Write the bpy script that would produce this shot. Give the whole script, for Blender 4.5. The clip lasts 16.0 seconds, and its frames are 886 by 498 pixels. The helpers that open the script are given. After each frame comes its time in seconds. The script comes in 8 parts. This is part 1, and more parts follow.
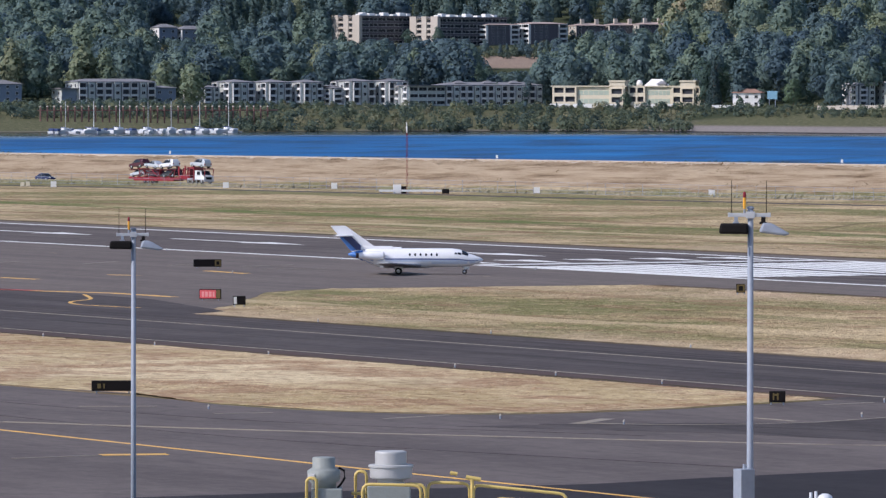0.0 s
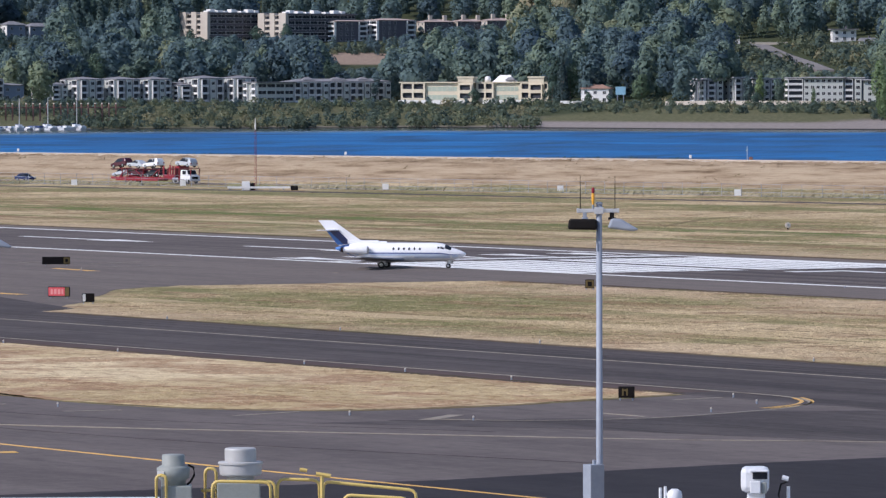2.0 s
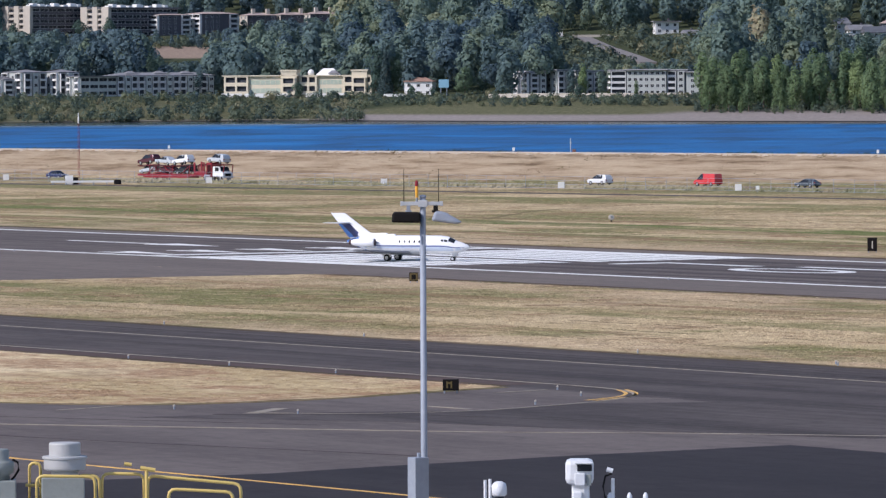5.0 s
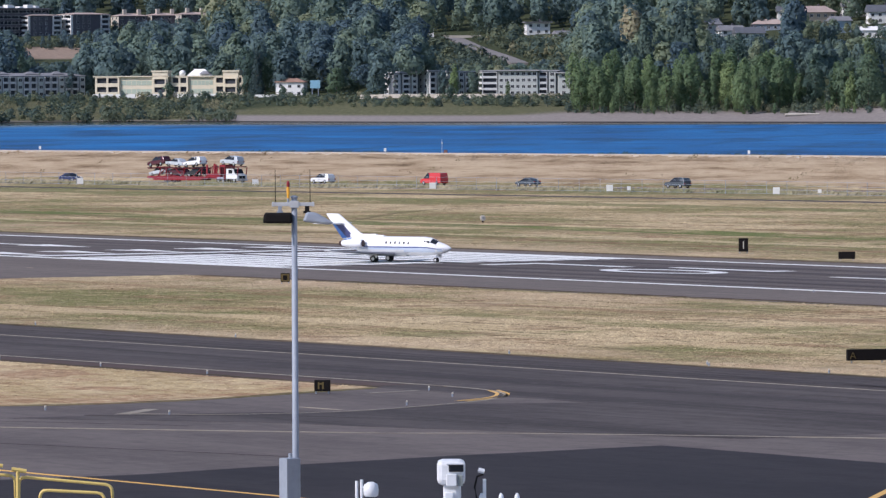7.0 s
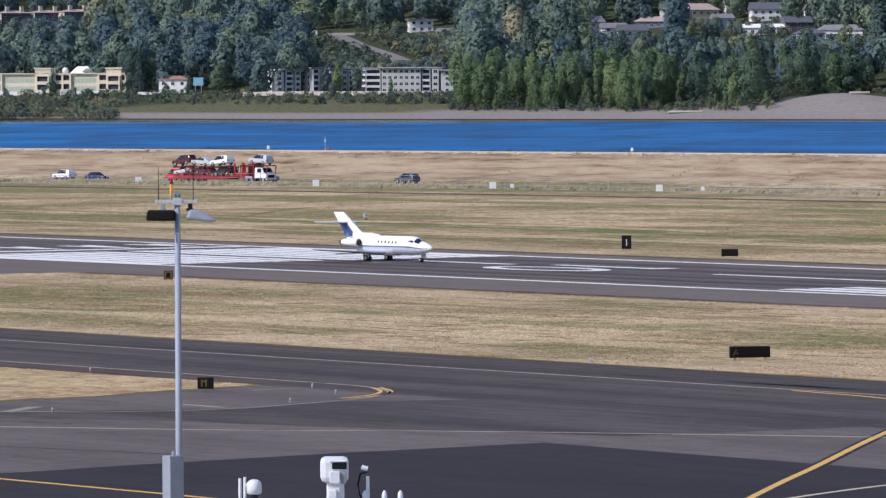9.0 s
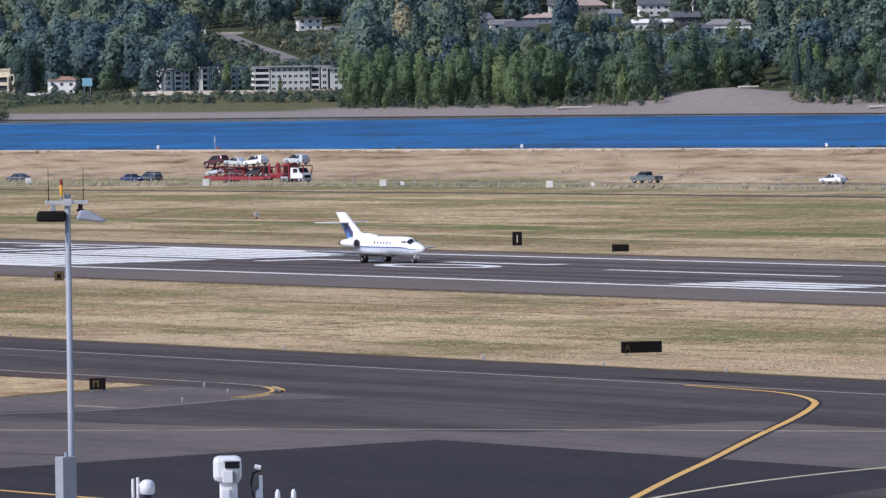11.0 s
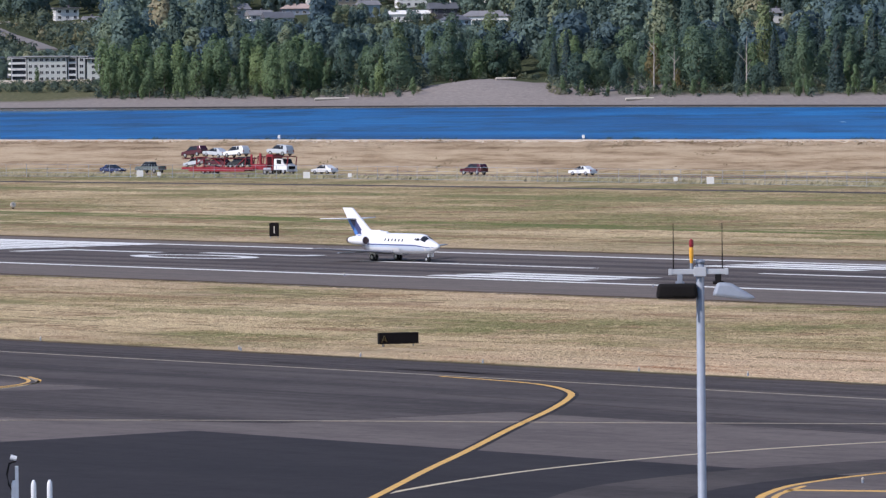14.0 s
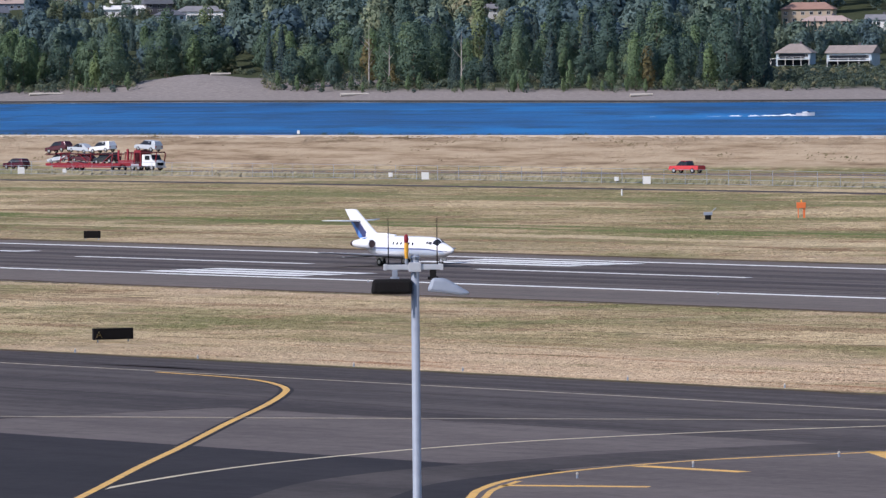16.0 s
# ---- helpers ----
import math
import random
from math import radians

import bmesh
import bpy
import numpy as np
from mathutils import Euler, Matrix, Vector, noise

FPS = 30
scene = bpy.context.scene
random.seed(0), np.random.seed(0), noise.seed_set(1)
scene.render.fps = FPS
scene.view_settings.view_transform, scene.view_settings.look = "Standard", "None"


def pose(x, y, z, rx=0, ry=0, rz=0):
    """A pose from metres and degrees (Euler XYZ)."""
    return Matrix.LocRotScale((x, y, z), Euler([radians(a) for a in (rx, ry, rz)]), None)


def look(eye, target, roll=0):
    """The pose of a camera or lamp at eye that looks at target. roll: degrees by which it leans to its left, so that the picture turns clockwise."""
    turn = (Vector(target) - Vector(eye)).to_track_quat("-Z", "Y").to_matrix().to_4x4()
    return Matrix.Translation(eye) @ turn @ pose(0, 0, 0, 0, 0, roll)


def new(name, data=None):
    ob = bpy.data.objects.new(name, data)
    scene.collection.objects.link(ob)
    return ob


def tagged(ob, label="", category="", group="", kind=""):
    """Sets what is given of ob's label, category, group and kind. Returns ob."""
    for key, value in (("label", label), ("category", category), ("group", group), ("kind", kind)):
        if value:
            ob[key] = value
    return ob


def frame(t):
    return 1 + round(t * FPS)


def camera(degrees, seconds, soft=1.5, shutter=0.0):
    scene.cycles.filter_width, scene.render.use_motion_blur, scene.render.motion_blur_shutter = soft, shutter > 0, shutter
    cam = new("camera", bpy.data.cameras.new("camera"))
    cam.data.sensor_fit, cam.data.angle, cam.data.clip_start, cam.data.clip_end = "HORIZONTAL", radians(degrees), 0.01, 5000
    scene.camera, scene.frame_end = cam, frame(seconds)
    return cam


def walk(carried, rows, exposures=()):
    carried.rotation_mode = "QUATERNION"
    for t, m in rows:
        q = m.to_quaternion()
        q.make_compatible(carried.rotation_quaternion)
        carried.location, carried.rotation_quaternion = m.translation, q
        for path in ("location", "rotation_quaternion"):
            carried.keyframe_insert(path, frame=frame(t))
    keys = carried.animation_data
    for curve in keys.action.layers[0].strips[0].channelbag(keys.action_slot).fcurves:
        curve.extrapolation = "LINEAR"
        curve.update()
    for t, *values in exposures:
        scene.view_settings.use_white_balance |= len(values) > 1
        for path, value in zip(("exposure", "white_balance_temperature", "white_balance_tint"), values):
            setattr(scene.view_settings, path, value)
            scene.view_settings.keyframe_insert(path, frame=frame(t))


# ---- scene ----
# The camera stands on an upper deck of the terminal side and pans right with a long lens.
# x runs along the runway (the way the jet departs), y across it, z up; the apron is z = 0.
EYE = 19.79
cam = camera(7.471, 16.0, soft=1.35)
TURNS = [  # seconds, yaw, pitch, roll
    (0.0, 61.906, -1.402, -0.048),
    (0.5, 61.609, -1.459, 0.111),
    (1.0, 61.311, -1.420, 0.188),
    (1.5, 60.949, -1.444, 0.071),
    (2.0, 60.626, -1.433, 0.116),
    (2.5, 60.358, -1.450, 0.108),
    (3.0, 60.101, -1.483, 0.265),
    (3.5, 59.873, -1.499, 0.309),
    (6.0, 58.600, -1.501, 0.245),
    (6.5, 58.330, -1.510, 0.230),
    (7.0, 58.048, -1.496, 0.295),
    (7.5, 57.746, -1.480, 0.237),
    (8.0, 57.477, -1.484, 0.313),
    (8.5, 57.300, -1.487, 0.246),
    (9.0, 57.062, -1.523, 0.285),
    (11.5, 55.916, -1.560, 0.860),
    (12.0, 55.687, -1.582, 0.791),
    (12.5, 55.341, -1.609, 0.712),
    (13.0, 54.947, -1.636, 0.738),
    (13.5, 54.569, -1.659, 0.629),
    (14.0, 54.077, -1.654, 0.635),
    (14.5, 53.430, -1.700, 0.601),
    (15.0, 52.931, -1.716, 0.621),
    (15.5, 52.369, -1.709, 0.620),
    (16.0, 51.672, -1.717, 0.554),
]
walk(cam, [(t, pose(0, 0, EYE, 90 + pitch, roll, yaw)) for t, yaw, pitch, roll in TURNS],
     [(0.0, 0.10, 6060, 18.5), (16.0, 0.10, 6060, 18.5)])

# ---- daylight: a clear afternoon, the sun behind the camera's left shoulder ----
SUN_UP, SUN_TO = 40.0, Vector((-0.10, -0.98, 0.0)).normalized()
world = bpy.data.worlds.new("clear_sky")
scene.world = world
world.use_nodes = True
wn = world.node_tree.nodes
sky = wn.new("ShaderNodeTexSky")
sky.sky_type, sky.sun_disc = "NISHITA", False
sky.sun_elevation = radians(SUN_UP)
sky.sun_rotation = math.atan2(SUN_TO.x, SUN_TO.y)
sky.air_density, sky.dust_density, sky.ozone_density = 1.0, 0.6, 1.5
world.node_tree.links.new(sky.outputs[0], wn["Background"].inputs[0])
wn["Background"].inputs[1].default_value = 0.135
sun = new("sun", bpy.data.lights.new("sun", "SUN"))
sun.data.energy, sun.data.angle, sun.data.color = 3.85, radians(0.5), (1.0, 0.94, 0.85)
sun_dir = SUN_TO * math.cos(radians(SUN_UP)) + Vector((0, 0, math.sin(radians(SUN_UP))))
sun.matrix_world = look(sun_dir * 200 + Vector((0, 0, 50)), (0, 0, 50))


# ---- materials ----
def nodes_of(name):
    m = bpy.data.materials.new(name)
    m.use_nodes = True
    nt = m.node_tree
    return m, nt.nodes, nt.links, nt.nodes["Principled BSDF"]


def coords(nd, lk, stretch=(1, 1, 1)):
    tc, mp = nd.new("ShaderNodeTexCoord"), nd.new("ShaderNodeMapping")
    mp.inputs["Scale"].default_value = stretch
    lk.new(tc.outputs["Object"], mp.inputs["Vector"])
    return mp.outputs[0]


def noise_of(nd, lk, vec, scale, detail=4, rough=0.6):
    n = nd.new("ShaderNodeTexNoise")
    n.inputs["Scale"].default_value, n.inputs["Detail"].default_value, n.inputs["Roughness"].default_value = scale, detail, rough
    lk.new(vec, n.inputs["Vector"])
    return n.outputs[0]


def ramp_of(nd, lk, fac, stops):
    r = nd.new("ShaderNodeValToRGB")
    el = r.color_ramp.elements
    while len(el) < len(stops):
        el.new(0.5)
    for e, (p, c) in zip(el, stops):
        e.position, e.color = p, (*c, 1)
    lk.new(fac, r.inputs[0])
    return r.outputs[0]


def mix_of(nd, lk, fac, a, b, how="MIX"):
    m = nd.new("ShaderNodeMix")
    m.data_type, m.blend_type = "RGBA", how
    for k, v in ((0, fac), (6, a), (7, b)):
        if isinstance(v, (int, float)):
            m.inputs[k].default_value = v
        elif isinstance(v, tuple):
            m.inputs[k].default_value = (*v, 1)
        else:
            lk.new(v, m.inputs[k])
    return m.outputs[2]


def bump_of(nd, lk, bsdf, height, strength, dist=0.05):
    b = nd.new("ShaderNodeBump")
    b.inputs["Strength"].default_value, b.inputs["Distance"].default_value = strength, dist
    lk.new(height, b.inputs["Height"])
    lk.new(b.outputs[0], bsdf.inputs["Normal"])


def surface(name, a, b=None, rough=0.6, metal=0.0, scale=1.5, fine=12.0, bump=0.15, stretch=(1, 1, 1), spread=0.0):
    """Paint, metal, plaster and the like: two tones at a coarse and a fine scale; spread: how far pieces differ."""
    m, nd, lk, p = nodes_of(name)
    b = b or tuple(c * 0.78 for c in a)
    v = coords(nd, lk, stretch)
    n1, n2 = noise_of(nd, lk, v, scale), noise_of(nd, lk, v, fine)
    c = mix_of(nd, lk, ramp_of(nd, lk, n1, [(0.35, (0, 0, 0)), (0.7, (1, 1, 1))]), a, b)
    c = mix_of(nd, lk, 0.35, c, ramp_of(nd, lk, n2, [(0.3, tuple(x * 0.7 for x in a)), (0.75, tuple(min(1, x * 1.15) for x in a))]))
    if spread:
        oi, hs, mr = nd.new("ShaderNodeObjectInfo"), nd.new("ShaderNodeHueSaturation"), nd.new("ShaderNodeMapRange")
        mr.inputs["To Min"].default_value, mr.inputs["To Max"].default_value = 1 - spread, 1 + spread
        lk.new(oi.outputs["Random"], mr.inputs["Value"])
        lk.new(mr.outputs[0], hs.inputs["Value"])
        lk.new(c, hs.inputs["Color"])
        c = hs.outputs[0]
    lk.new(c, p.inputs["Base Color"])
    p.inputs["Roughness"].default_value, p.inputs["Metallic"].default_value = rough, metal
    if bump:
        bump_of(nd, lk, p, n2, bump)
    return m


def turf_colour(nd, lk, v, w, tones, bare=0.55):
    """Patches, mown streaks and tufts of turf. tones: green, straw, pale straw, bare brown, shade between blades."""
    u = coords(nd, lk, (0.03, 0.35, 1))
    n1, n2, n3, n4, n5, n6 = noise_of(nd, lk, v, 0.022, 4, 0.6), noise_of(nd, lk, v, 0.055, 5, 0.6), noise_of(nd, lk, v, 0.11, 5, 0.6), noise_of(nd, lk, v, 0.38, 5, 0.65), noise_of(nd, lk, v, 0.2, 5, 0.62), noise_of(nd, lk, u, 0.8, 4, 0.55)

    def veil(c, n, a, b, amount, tone):
        lo, hi = ((amount,) * 3, (0, 0, 0)) if a > b else ((0, 0, 0), (amount,) * 3)
        return mix_of(nd, lk, ramp_of(nd, lk, n, [(min(a, b), lo), (max(a, b), hi)]), c, tone)
    c = ramp_of(nd, lk, n1, [(0.43, tones[0]), (0.50, tones[1]), (0.60, tones[2])])
    c = veil(c, n2, 0.46, 0.38, 0.75, tones[0])
    c = veil(c, n2, 0.54, 0.63, 0.8, tones[2])
    c = veil(c, n5, 0.55, 0.64, 0.6, tones[2])
    c = veil(c, n3, bare, bare + 0.08, 0.75, tones[3])
    c = veil(c, n5, bare + 0.02, bare + 0.09, 0.5, tones[3])
    c = veil(c, n6, 0.62, 0.67, 0.45, tones[3])
    c = veil(c, n5, 0.42, 0.34, 0.4, tones[4])
    c = veil(c, n6, 0.34, 0.29, 0.4, tones[4])
    c = veil(c, n4, 0.46, 0.36, 0.5, tones[4])
    c = veil(c, n4, 0.55, 0.64, 0.4, tones[2])
    n7 = noise_of(nd, lk, v, 1.1, 3, 0.6)
    return veil(veil(c, n7, 0.46, 0.36, 0.55, tones[4]), n7, 0.56, 0.66, 0.5, tones[2])


def blade_tint(nd, lk, geo, c):
    """Each tuft a little lighter or darker than the turf under it."""
    hs, mr = nd.new("ShaderNodeHueSaturation"), nd.new("ShaderNodeMapRange")
    mr.inputs["To Min"].default_value, mr.inputs["To Max"].default_value = 0.80, 1.20
    lk.new(geo.outputs["Random Per Island"], mr.inputs["Value"])
    lk.new(mr.outputs[0], hs.inputs["Value"]), lk.new(c, hs.inputs["Color"])
    return hs.outputs[0]


def grass(name, tones, size=1.0, bare=0.55, tufts=False):
    """Mown dry turf: broad patches, tufts and fine blades. tones: green, straw, pale straw, bare brown, shade between blades."""
    m, nd, lk, p = nodes_of(name)
    v, w = coords(nd, lk, (size * 0.9, size, size)), coords(nd, lk, (size * 0.5, size * 0.9, size))
    c = turf_colour(nd, lk, v, w, tones, bare)
    n4 = noise_of(nd, lk, v, 2.4, 5, 0.75)
    if tufts:
        c = blade_tint(nd, lk, nd.new("ShaderNodeNewGeometry"), c)
    lk.new(c, p.inputs["Base Color"])
    p.inputs["Roughness"].default_value = 1.0
    p.inputs["Specular IOR Level"].default_value = 0.05
    bump_of(nd, lk, p, n4, 0.7, 0.1)
    return m


def asphalt(name, dark, light, along=(0.03, 0.5, 1), rubber=0.5):
    """Aged asphalt with lanes of rubber along the way of travel, patches and grit."""
    m, nd, lk, p = nodes_of(name)
    v, v2 = coords(nd, lk, along), coords(nd, lk)
    n1 = noise_of(nd, lk, v, 0.45, 7, 0.65)
    n5 = noise_of(nd, lk, coords(nd, lk, (along[0] * 2.5, along[1] * 3, 1)), 0.9, 5, 0.65)
    n2 = noise_of(nd, lk, v2, 0.06, 4, 0.55)
    n3 = noise_of(nd, lk, v2, 1.6, 6, 0.75)
    c = ramp_of(nd, lk, n1, [(0.38, dark), (0.58, light)])
    c = mix_of(nd, lk, ramp_of(nd, lk, n5, [(0.36, (0.55, 0.55, 0.55)), (0.47, (0, 0, 0))]), c, tuple(x * 0.75 for x in dark))
    c = mix_of(nd, lk, ramp_of(nd, lk, n5, [(0.56, (0, 0, 0)), (0.68, (0.5, 0.5, 0.5))]), c, tuple(x * 1.2 for x in light))
    c = mix_of(nd, lk, ramp_of(nd, lk, n2, [(0.38, (rubber, rubber, rubber)), (0.55, (0, 0, 0))]), c, dark)
    n4 = noise_of(nd, lk, v2, 0.5, 5, 0.7)
    c = mix_of(nd, lk, ramp_of(nd, lk, n4, [(0.50, (0, 0, 0)), (0.70, (0.55, 0.55, 0.55))]), c, tuple(x * 0.65 for x in dark))
    c = mix_of(nd, lk, ramp_of(nd, lk, n4, [(0.30, (0.5, 0.5, 0.5)), (0.46, (0, 0, 0))]), c, tuple(x * 1.15 for x in light))
    c = mix_of(nd, lk, 0.28, c, ramp_of(nd, lk, n3, [(0.3, tuple(x * 0.5 for x in dark)), (0.75, tuple(x * 1.35 for x in light))]))
    lk.new(c, p.inputs["Base Color"])
    p.inputs["Roughness"].default_value = 0.92
    p.inputs["Specular IOR Level"].default_value = 0.15
    bump_of(nd, lk, p, n3, 0.25, 0.01)
    return m


def paint_line(name, col, wear):
    """Pavement paint, worn through to the asphalt in places."""
    m, nd, lk, p = nodes_of(name)
    v = coords(nd, lk, (0.3, 1, 1))
    n = noise_of(nd, lk, v, 2.5, 5, 0.7)
    c = mix_of(nd, lk, ramp_of(nd, lk, n, [(0.42, (0, 0, 0)), (0.72, (wear, wear, wear))]), col, (0.13, 0.12, 0.12))
    lk.new(c, p.inputs["Base Color"])
    p.inputs["Roughness"].default_value = 0.75
    return m


ISLAND_TONES = [(0.40, 0.31, 0.17), (0.49, 0.385, 0.225), (0.60, 0.49, 0.31), (0.29, 0.175, 0.105), (0.17, 0.108, 0.064)]
M_ISLAND = grass("pale_dry_turf", ISLAND_TONES, 1.0, 0.50)
M_ISLAND_TUFT = grass("pale_dry_tufts", ISLAND_TONES, 1.0, 0.50, True)
M_RUT = grass("worn_turf_rut", [(0.16, 0.14, 0.07), (0.20, 0.155, 0.085), (0.25, 0.195, 0.12), (0.15, 0.10, 0.06), (0.09, 0.065, 0.035)])
M_DARK_EDGE = grass("dark_edge_brown", [(0.075, 0.062, 0.038), (0.085, 0.062, 0.042), (0.13, 0.098, 0.066), (0.06, 0.042, 0.030), (0.045, 0.032, 0.022)])
M_RUNWAY = asphalt("runway_asphalt", (0.066, 0.054, 0.051), (0.144, 0.120, 0.108), (0.012, 0.6, 1), 0.45)
M_SHOULDER = asphalt("shoulder_asphalt", (0.116, 0.096, 0.086), (0.166, 0.138, 0.120), (0.03, 0.4, 1), 0.2)
M_TAXIWAY = asphalt("taxiway_asphalt", (0.037, 0.030, 0.030), (0.102, 0.086, 0.080), (0.02, 0.5, 1), 0.5)
M_APRON = asphalt("apron_asphalt", (0.094, 0.078, 0.073), (0.145, 0.121, 0.111), (0.05, 0.2, 1), 0.3)
M_NEW = asphalt("new_asphalt", (0.023, 0.020, 0.022), (0.035, 0.030, 0.032), (0.05, 0.2, 1), 0.2)
M_WHITE_LINE = paint_line("white_pavement_paint", (0.73, 0.73, 0.70), 0.28)
M_YELLOW_LINE = paint_line("yellow_pavement_paint", (0.72, 0.41, 0.08), 0.5)
M_PALE_LINE = paint_line("faded_yellow_paint", (0.30, 0.25, 0.175), 0.75)
M_CREAM_LINE = paint_line("pale_cream_paint", (0.60, 0.50, 0.33), 0.4)
M_RED_LINE = paint_line("red_pavement_paint", (0.55, 0.09, 0.08), 0.3)
M_TRACK = asphalt("tyre_marked_asphalt", (0.042, 0.035, 0.034), (0.082, 0.069, 0.064), (0.05, 0.2, 1), 0.3)
M_RUBBER = asphalt("rubbered_asphalt", (0.044, 0.036, 0.036), (0.088, 0.073, 0.068), (0.012, 0.5, 1), 0.4)
M_PUTTY = asphalt("crack_band_asphalt", (0.060, 0.040, 0.036), (0.105, 0.074, 0.064), (0.03, 0.5, 1), 0.2)


# ---- mesh helpers ----
def mesh_of(name, bm, material=None, smooth=False):
    me = bpy.data.meshes.new(name)
    bm.to_mesh(me)
    bm.free()
    if smooth:
        for q in me.polygons:
            q.use_smooth = True
    for mt in (material if isinstance(material, (list, tuple)) else [material]):
        if mt:
            me.materials.append(mt)
    return me


def part(name, bm, material, parent=None, label="", smooth=False, m=None):
    ob = new(name, bm if isinstance(bm, bpy.types.Mesh) else mesh_of(name, bm, material, smooth))
    if parent:
        ob.parent = parent
    if m is not None:
        ob.matrix_basis = m
    return tagged(ob, label) if label else ob


def thing(name, label, category, at, group="", kind=""):
    ob = new(name)
    ob.empty_display_size = 0.3
    ob.matrix_basis = at
    return tagged(ob, label, category, group, kind)


def box(bm, x0, x1, y0, y1, z0, z1, bevel=0.0):
    r = bmesh.ops.create_cube(bm, size=1)
    for v in r["verts"]:
        v.co = Vector(((x0 + x1) / 2 + v.co.x * (x1 - x0), (y0 + y1) / 2 + v.co.y * (y1 - y0), (z0 + z1) / 2 + v.co.z * (z1 - z0)))
    if bevel:
        es = list({e for v in r["verts"] for e in v.link_edges})
        bmesh.ops.bevel(bm, geom=es, offset=bevel, segments=2, profile=0.5, affect="EDGES")
    return bm


def boxes(*specs, bevel=0.0):
    bm = bmesh.new()
    for s in specs:
        box(bm, *s, bevel=bevel)
    return bm


def tube(bm, a, b, r0, r1=None, n=10, caps=True):
    """A round bar from a to b."""
    a, b = Vector(a), Vector(b)
    r = bmesh.ops.create_cone(bm, cap_ends=caps, segments=n, radius1=r0, radius2=r0 if r1 is None else r1, depth=(b - a).length)
    m = Matrix.Translation((a + b) / 2) @ (b - a).to_track_quat("Z", "Y").to_matrix().to_4x4()
    bmesh.ops.transform(bm, matrix=m, verts=r["verts"])
    return bm


def tubes(*specs, n=10):
    bm = bmesh.new()
    for s in specs:
        tube(bm, *s, n=n)
    return bm


def pipe(bm, pts, r, n=8):
    """A bent pipe through pts."""
    pts = [Vector(p) for p in pts]
    rings = []
    for i, p in enumerate(pts):
        d = (pts[min(i + 1, len(pts) - 1)] - pts[max(i - 1, 0)]).normalized()
        q = d.to_track_quat("Z", "Y")
        rings.append([bm.verts.new(p + q @ Vector((r * math.cos(k * math.tau / n), r * math.sin(k * math.tau / n), 0))) for k in range(n)])
    for u, w in zip(rings, rings[1:]):
        for k in range(n):
            bm.faces.new((u[k], u[(k + 1) % n], w[(k + 1) % n], w[k]))
    bm.faces.new(rings[0][::-1]), bm.faces.new(rings[-1])
    return bm


def turned(bm, prof, n=20, m=None):
    """A solid turned about z: prof is a list of (radius, height)."""
    rings = [[bm.verts.new((r * math.cos(k * math.tau / n), r * math.sin(k * math.tau / n), z)) for k in range(n)] for r, z in prof]
    for u, w in zip(rings, rings[1:]):
        for k in range(n):
            bm.faces.new((u[k], u[(k + 1) % n], w[(k + 1) % n], w[k]))
    bm.faces.new(rings[0][::-1]), bm.faces.new(rings[-1])
    if m is not None:
        bmesh.ops.transform(bm, matrix=m, verts=[v for r in rings for v in r])
    return bm


def slab(pts, z0, z1):
    """A plate of the outline pts."""
    bm = bmesh.new()
    lo, hi = [bm.verts.new((x, y, z0)) for x, y in pts], [bm.verts.new((x, y, z1)) for x, y in pts]
    area = sum(a[0] * b[1] - b[0] * a[1] for a, b in zip(pts, pts[1:] + pts[:1]))
    if area < 0:
        lo.reverse(), hi.reverse()
    bm.faces.new(hi), bm.faces.new(lo[::-1])
    n = len(lo)
    for k in range(n):
        bm.faces.new((lo[k], lo[(k + 1) % n], hi[(k + 1) % n], hi[k]))
    return bm


def ribbon(bm, pts, width, z0, z1):
    """A painted stripe of some width along pts."""
    P = [Vector((*p, 0)) for p in pts]
    rows = []
    for i, p in enumerate(P):
        d = (P[min(i + 1, len(P) - 1)] - P[max(i - 1, 0)]).normalized()
        n = Vector((-d.y, d.x, 0)) * width / 2
        rows.append([bm.verts.new((q.x, q.y, z)) for q in (p + n, p - n) for z in (z0, z1)])
    for a, b in zip(rows, rows[1:]):
        bm.faces.new((a[1], a[3], b[3], b[1]))
        bm.faces.new((a[0], a[1], b[1], b[0])), bm.faces.new((a[3], a[2], b[2], b[3]))
    return bm


def curve_through(pts, n=8):
    """Points of a smooth line through pts."""
    P = [Vector((*p, 0)) for p in pts]
    P = [2 * P[0] - P[1], *P, 2 * P[-1] - P[-2]]
    out = []
    for a, b, c, d in zip(P, P[1:], P[2:], P[3:]):
        for k in range(n):
            t = k / n
            q = 0.5 * (2 * b + (c - a) * t + (2 * a - 5 * b + 4 * c - d) * t * t + (3 * b - a - 3 * c + d) * t ** 3)
            out.append((q.x, q.y))
    return out + [(P[-2].x, P[-2].y)]


def bearing(az, d, z=0.0):
    """The place d metres off at the bearing az, degrees to the left of y."""
    return Vector((-math.sin(radians(az)) * d, math.cos(radians(az)) * d, z))


# ---- the lie of the land ----
SHORE_AZ = [0, 40, 48.3, 50, 53.7, 57, 58.5, 60.4, 62.8, 65.6, 75, 110]
SHORE_D = [2500, 2560, 2640, 2670, 2890, 3010, 3060, 3190, 3170, 3060, 3000, 3000]
RISE_S = [-60, 0, 60, 150, 260, 450, 750, 1200, 1600, 2200]
RISE_Z = [-6, -3, 1.0, 5.0, 8.5, 19, 42, 84, 122, 150]


def shore(az):
    return np.interp(az, SHORE_AZ, SHORE_D)


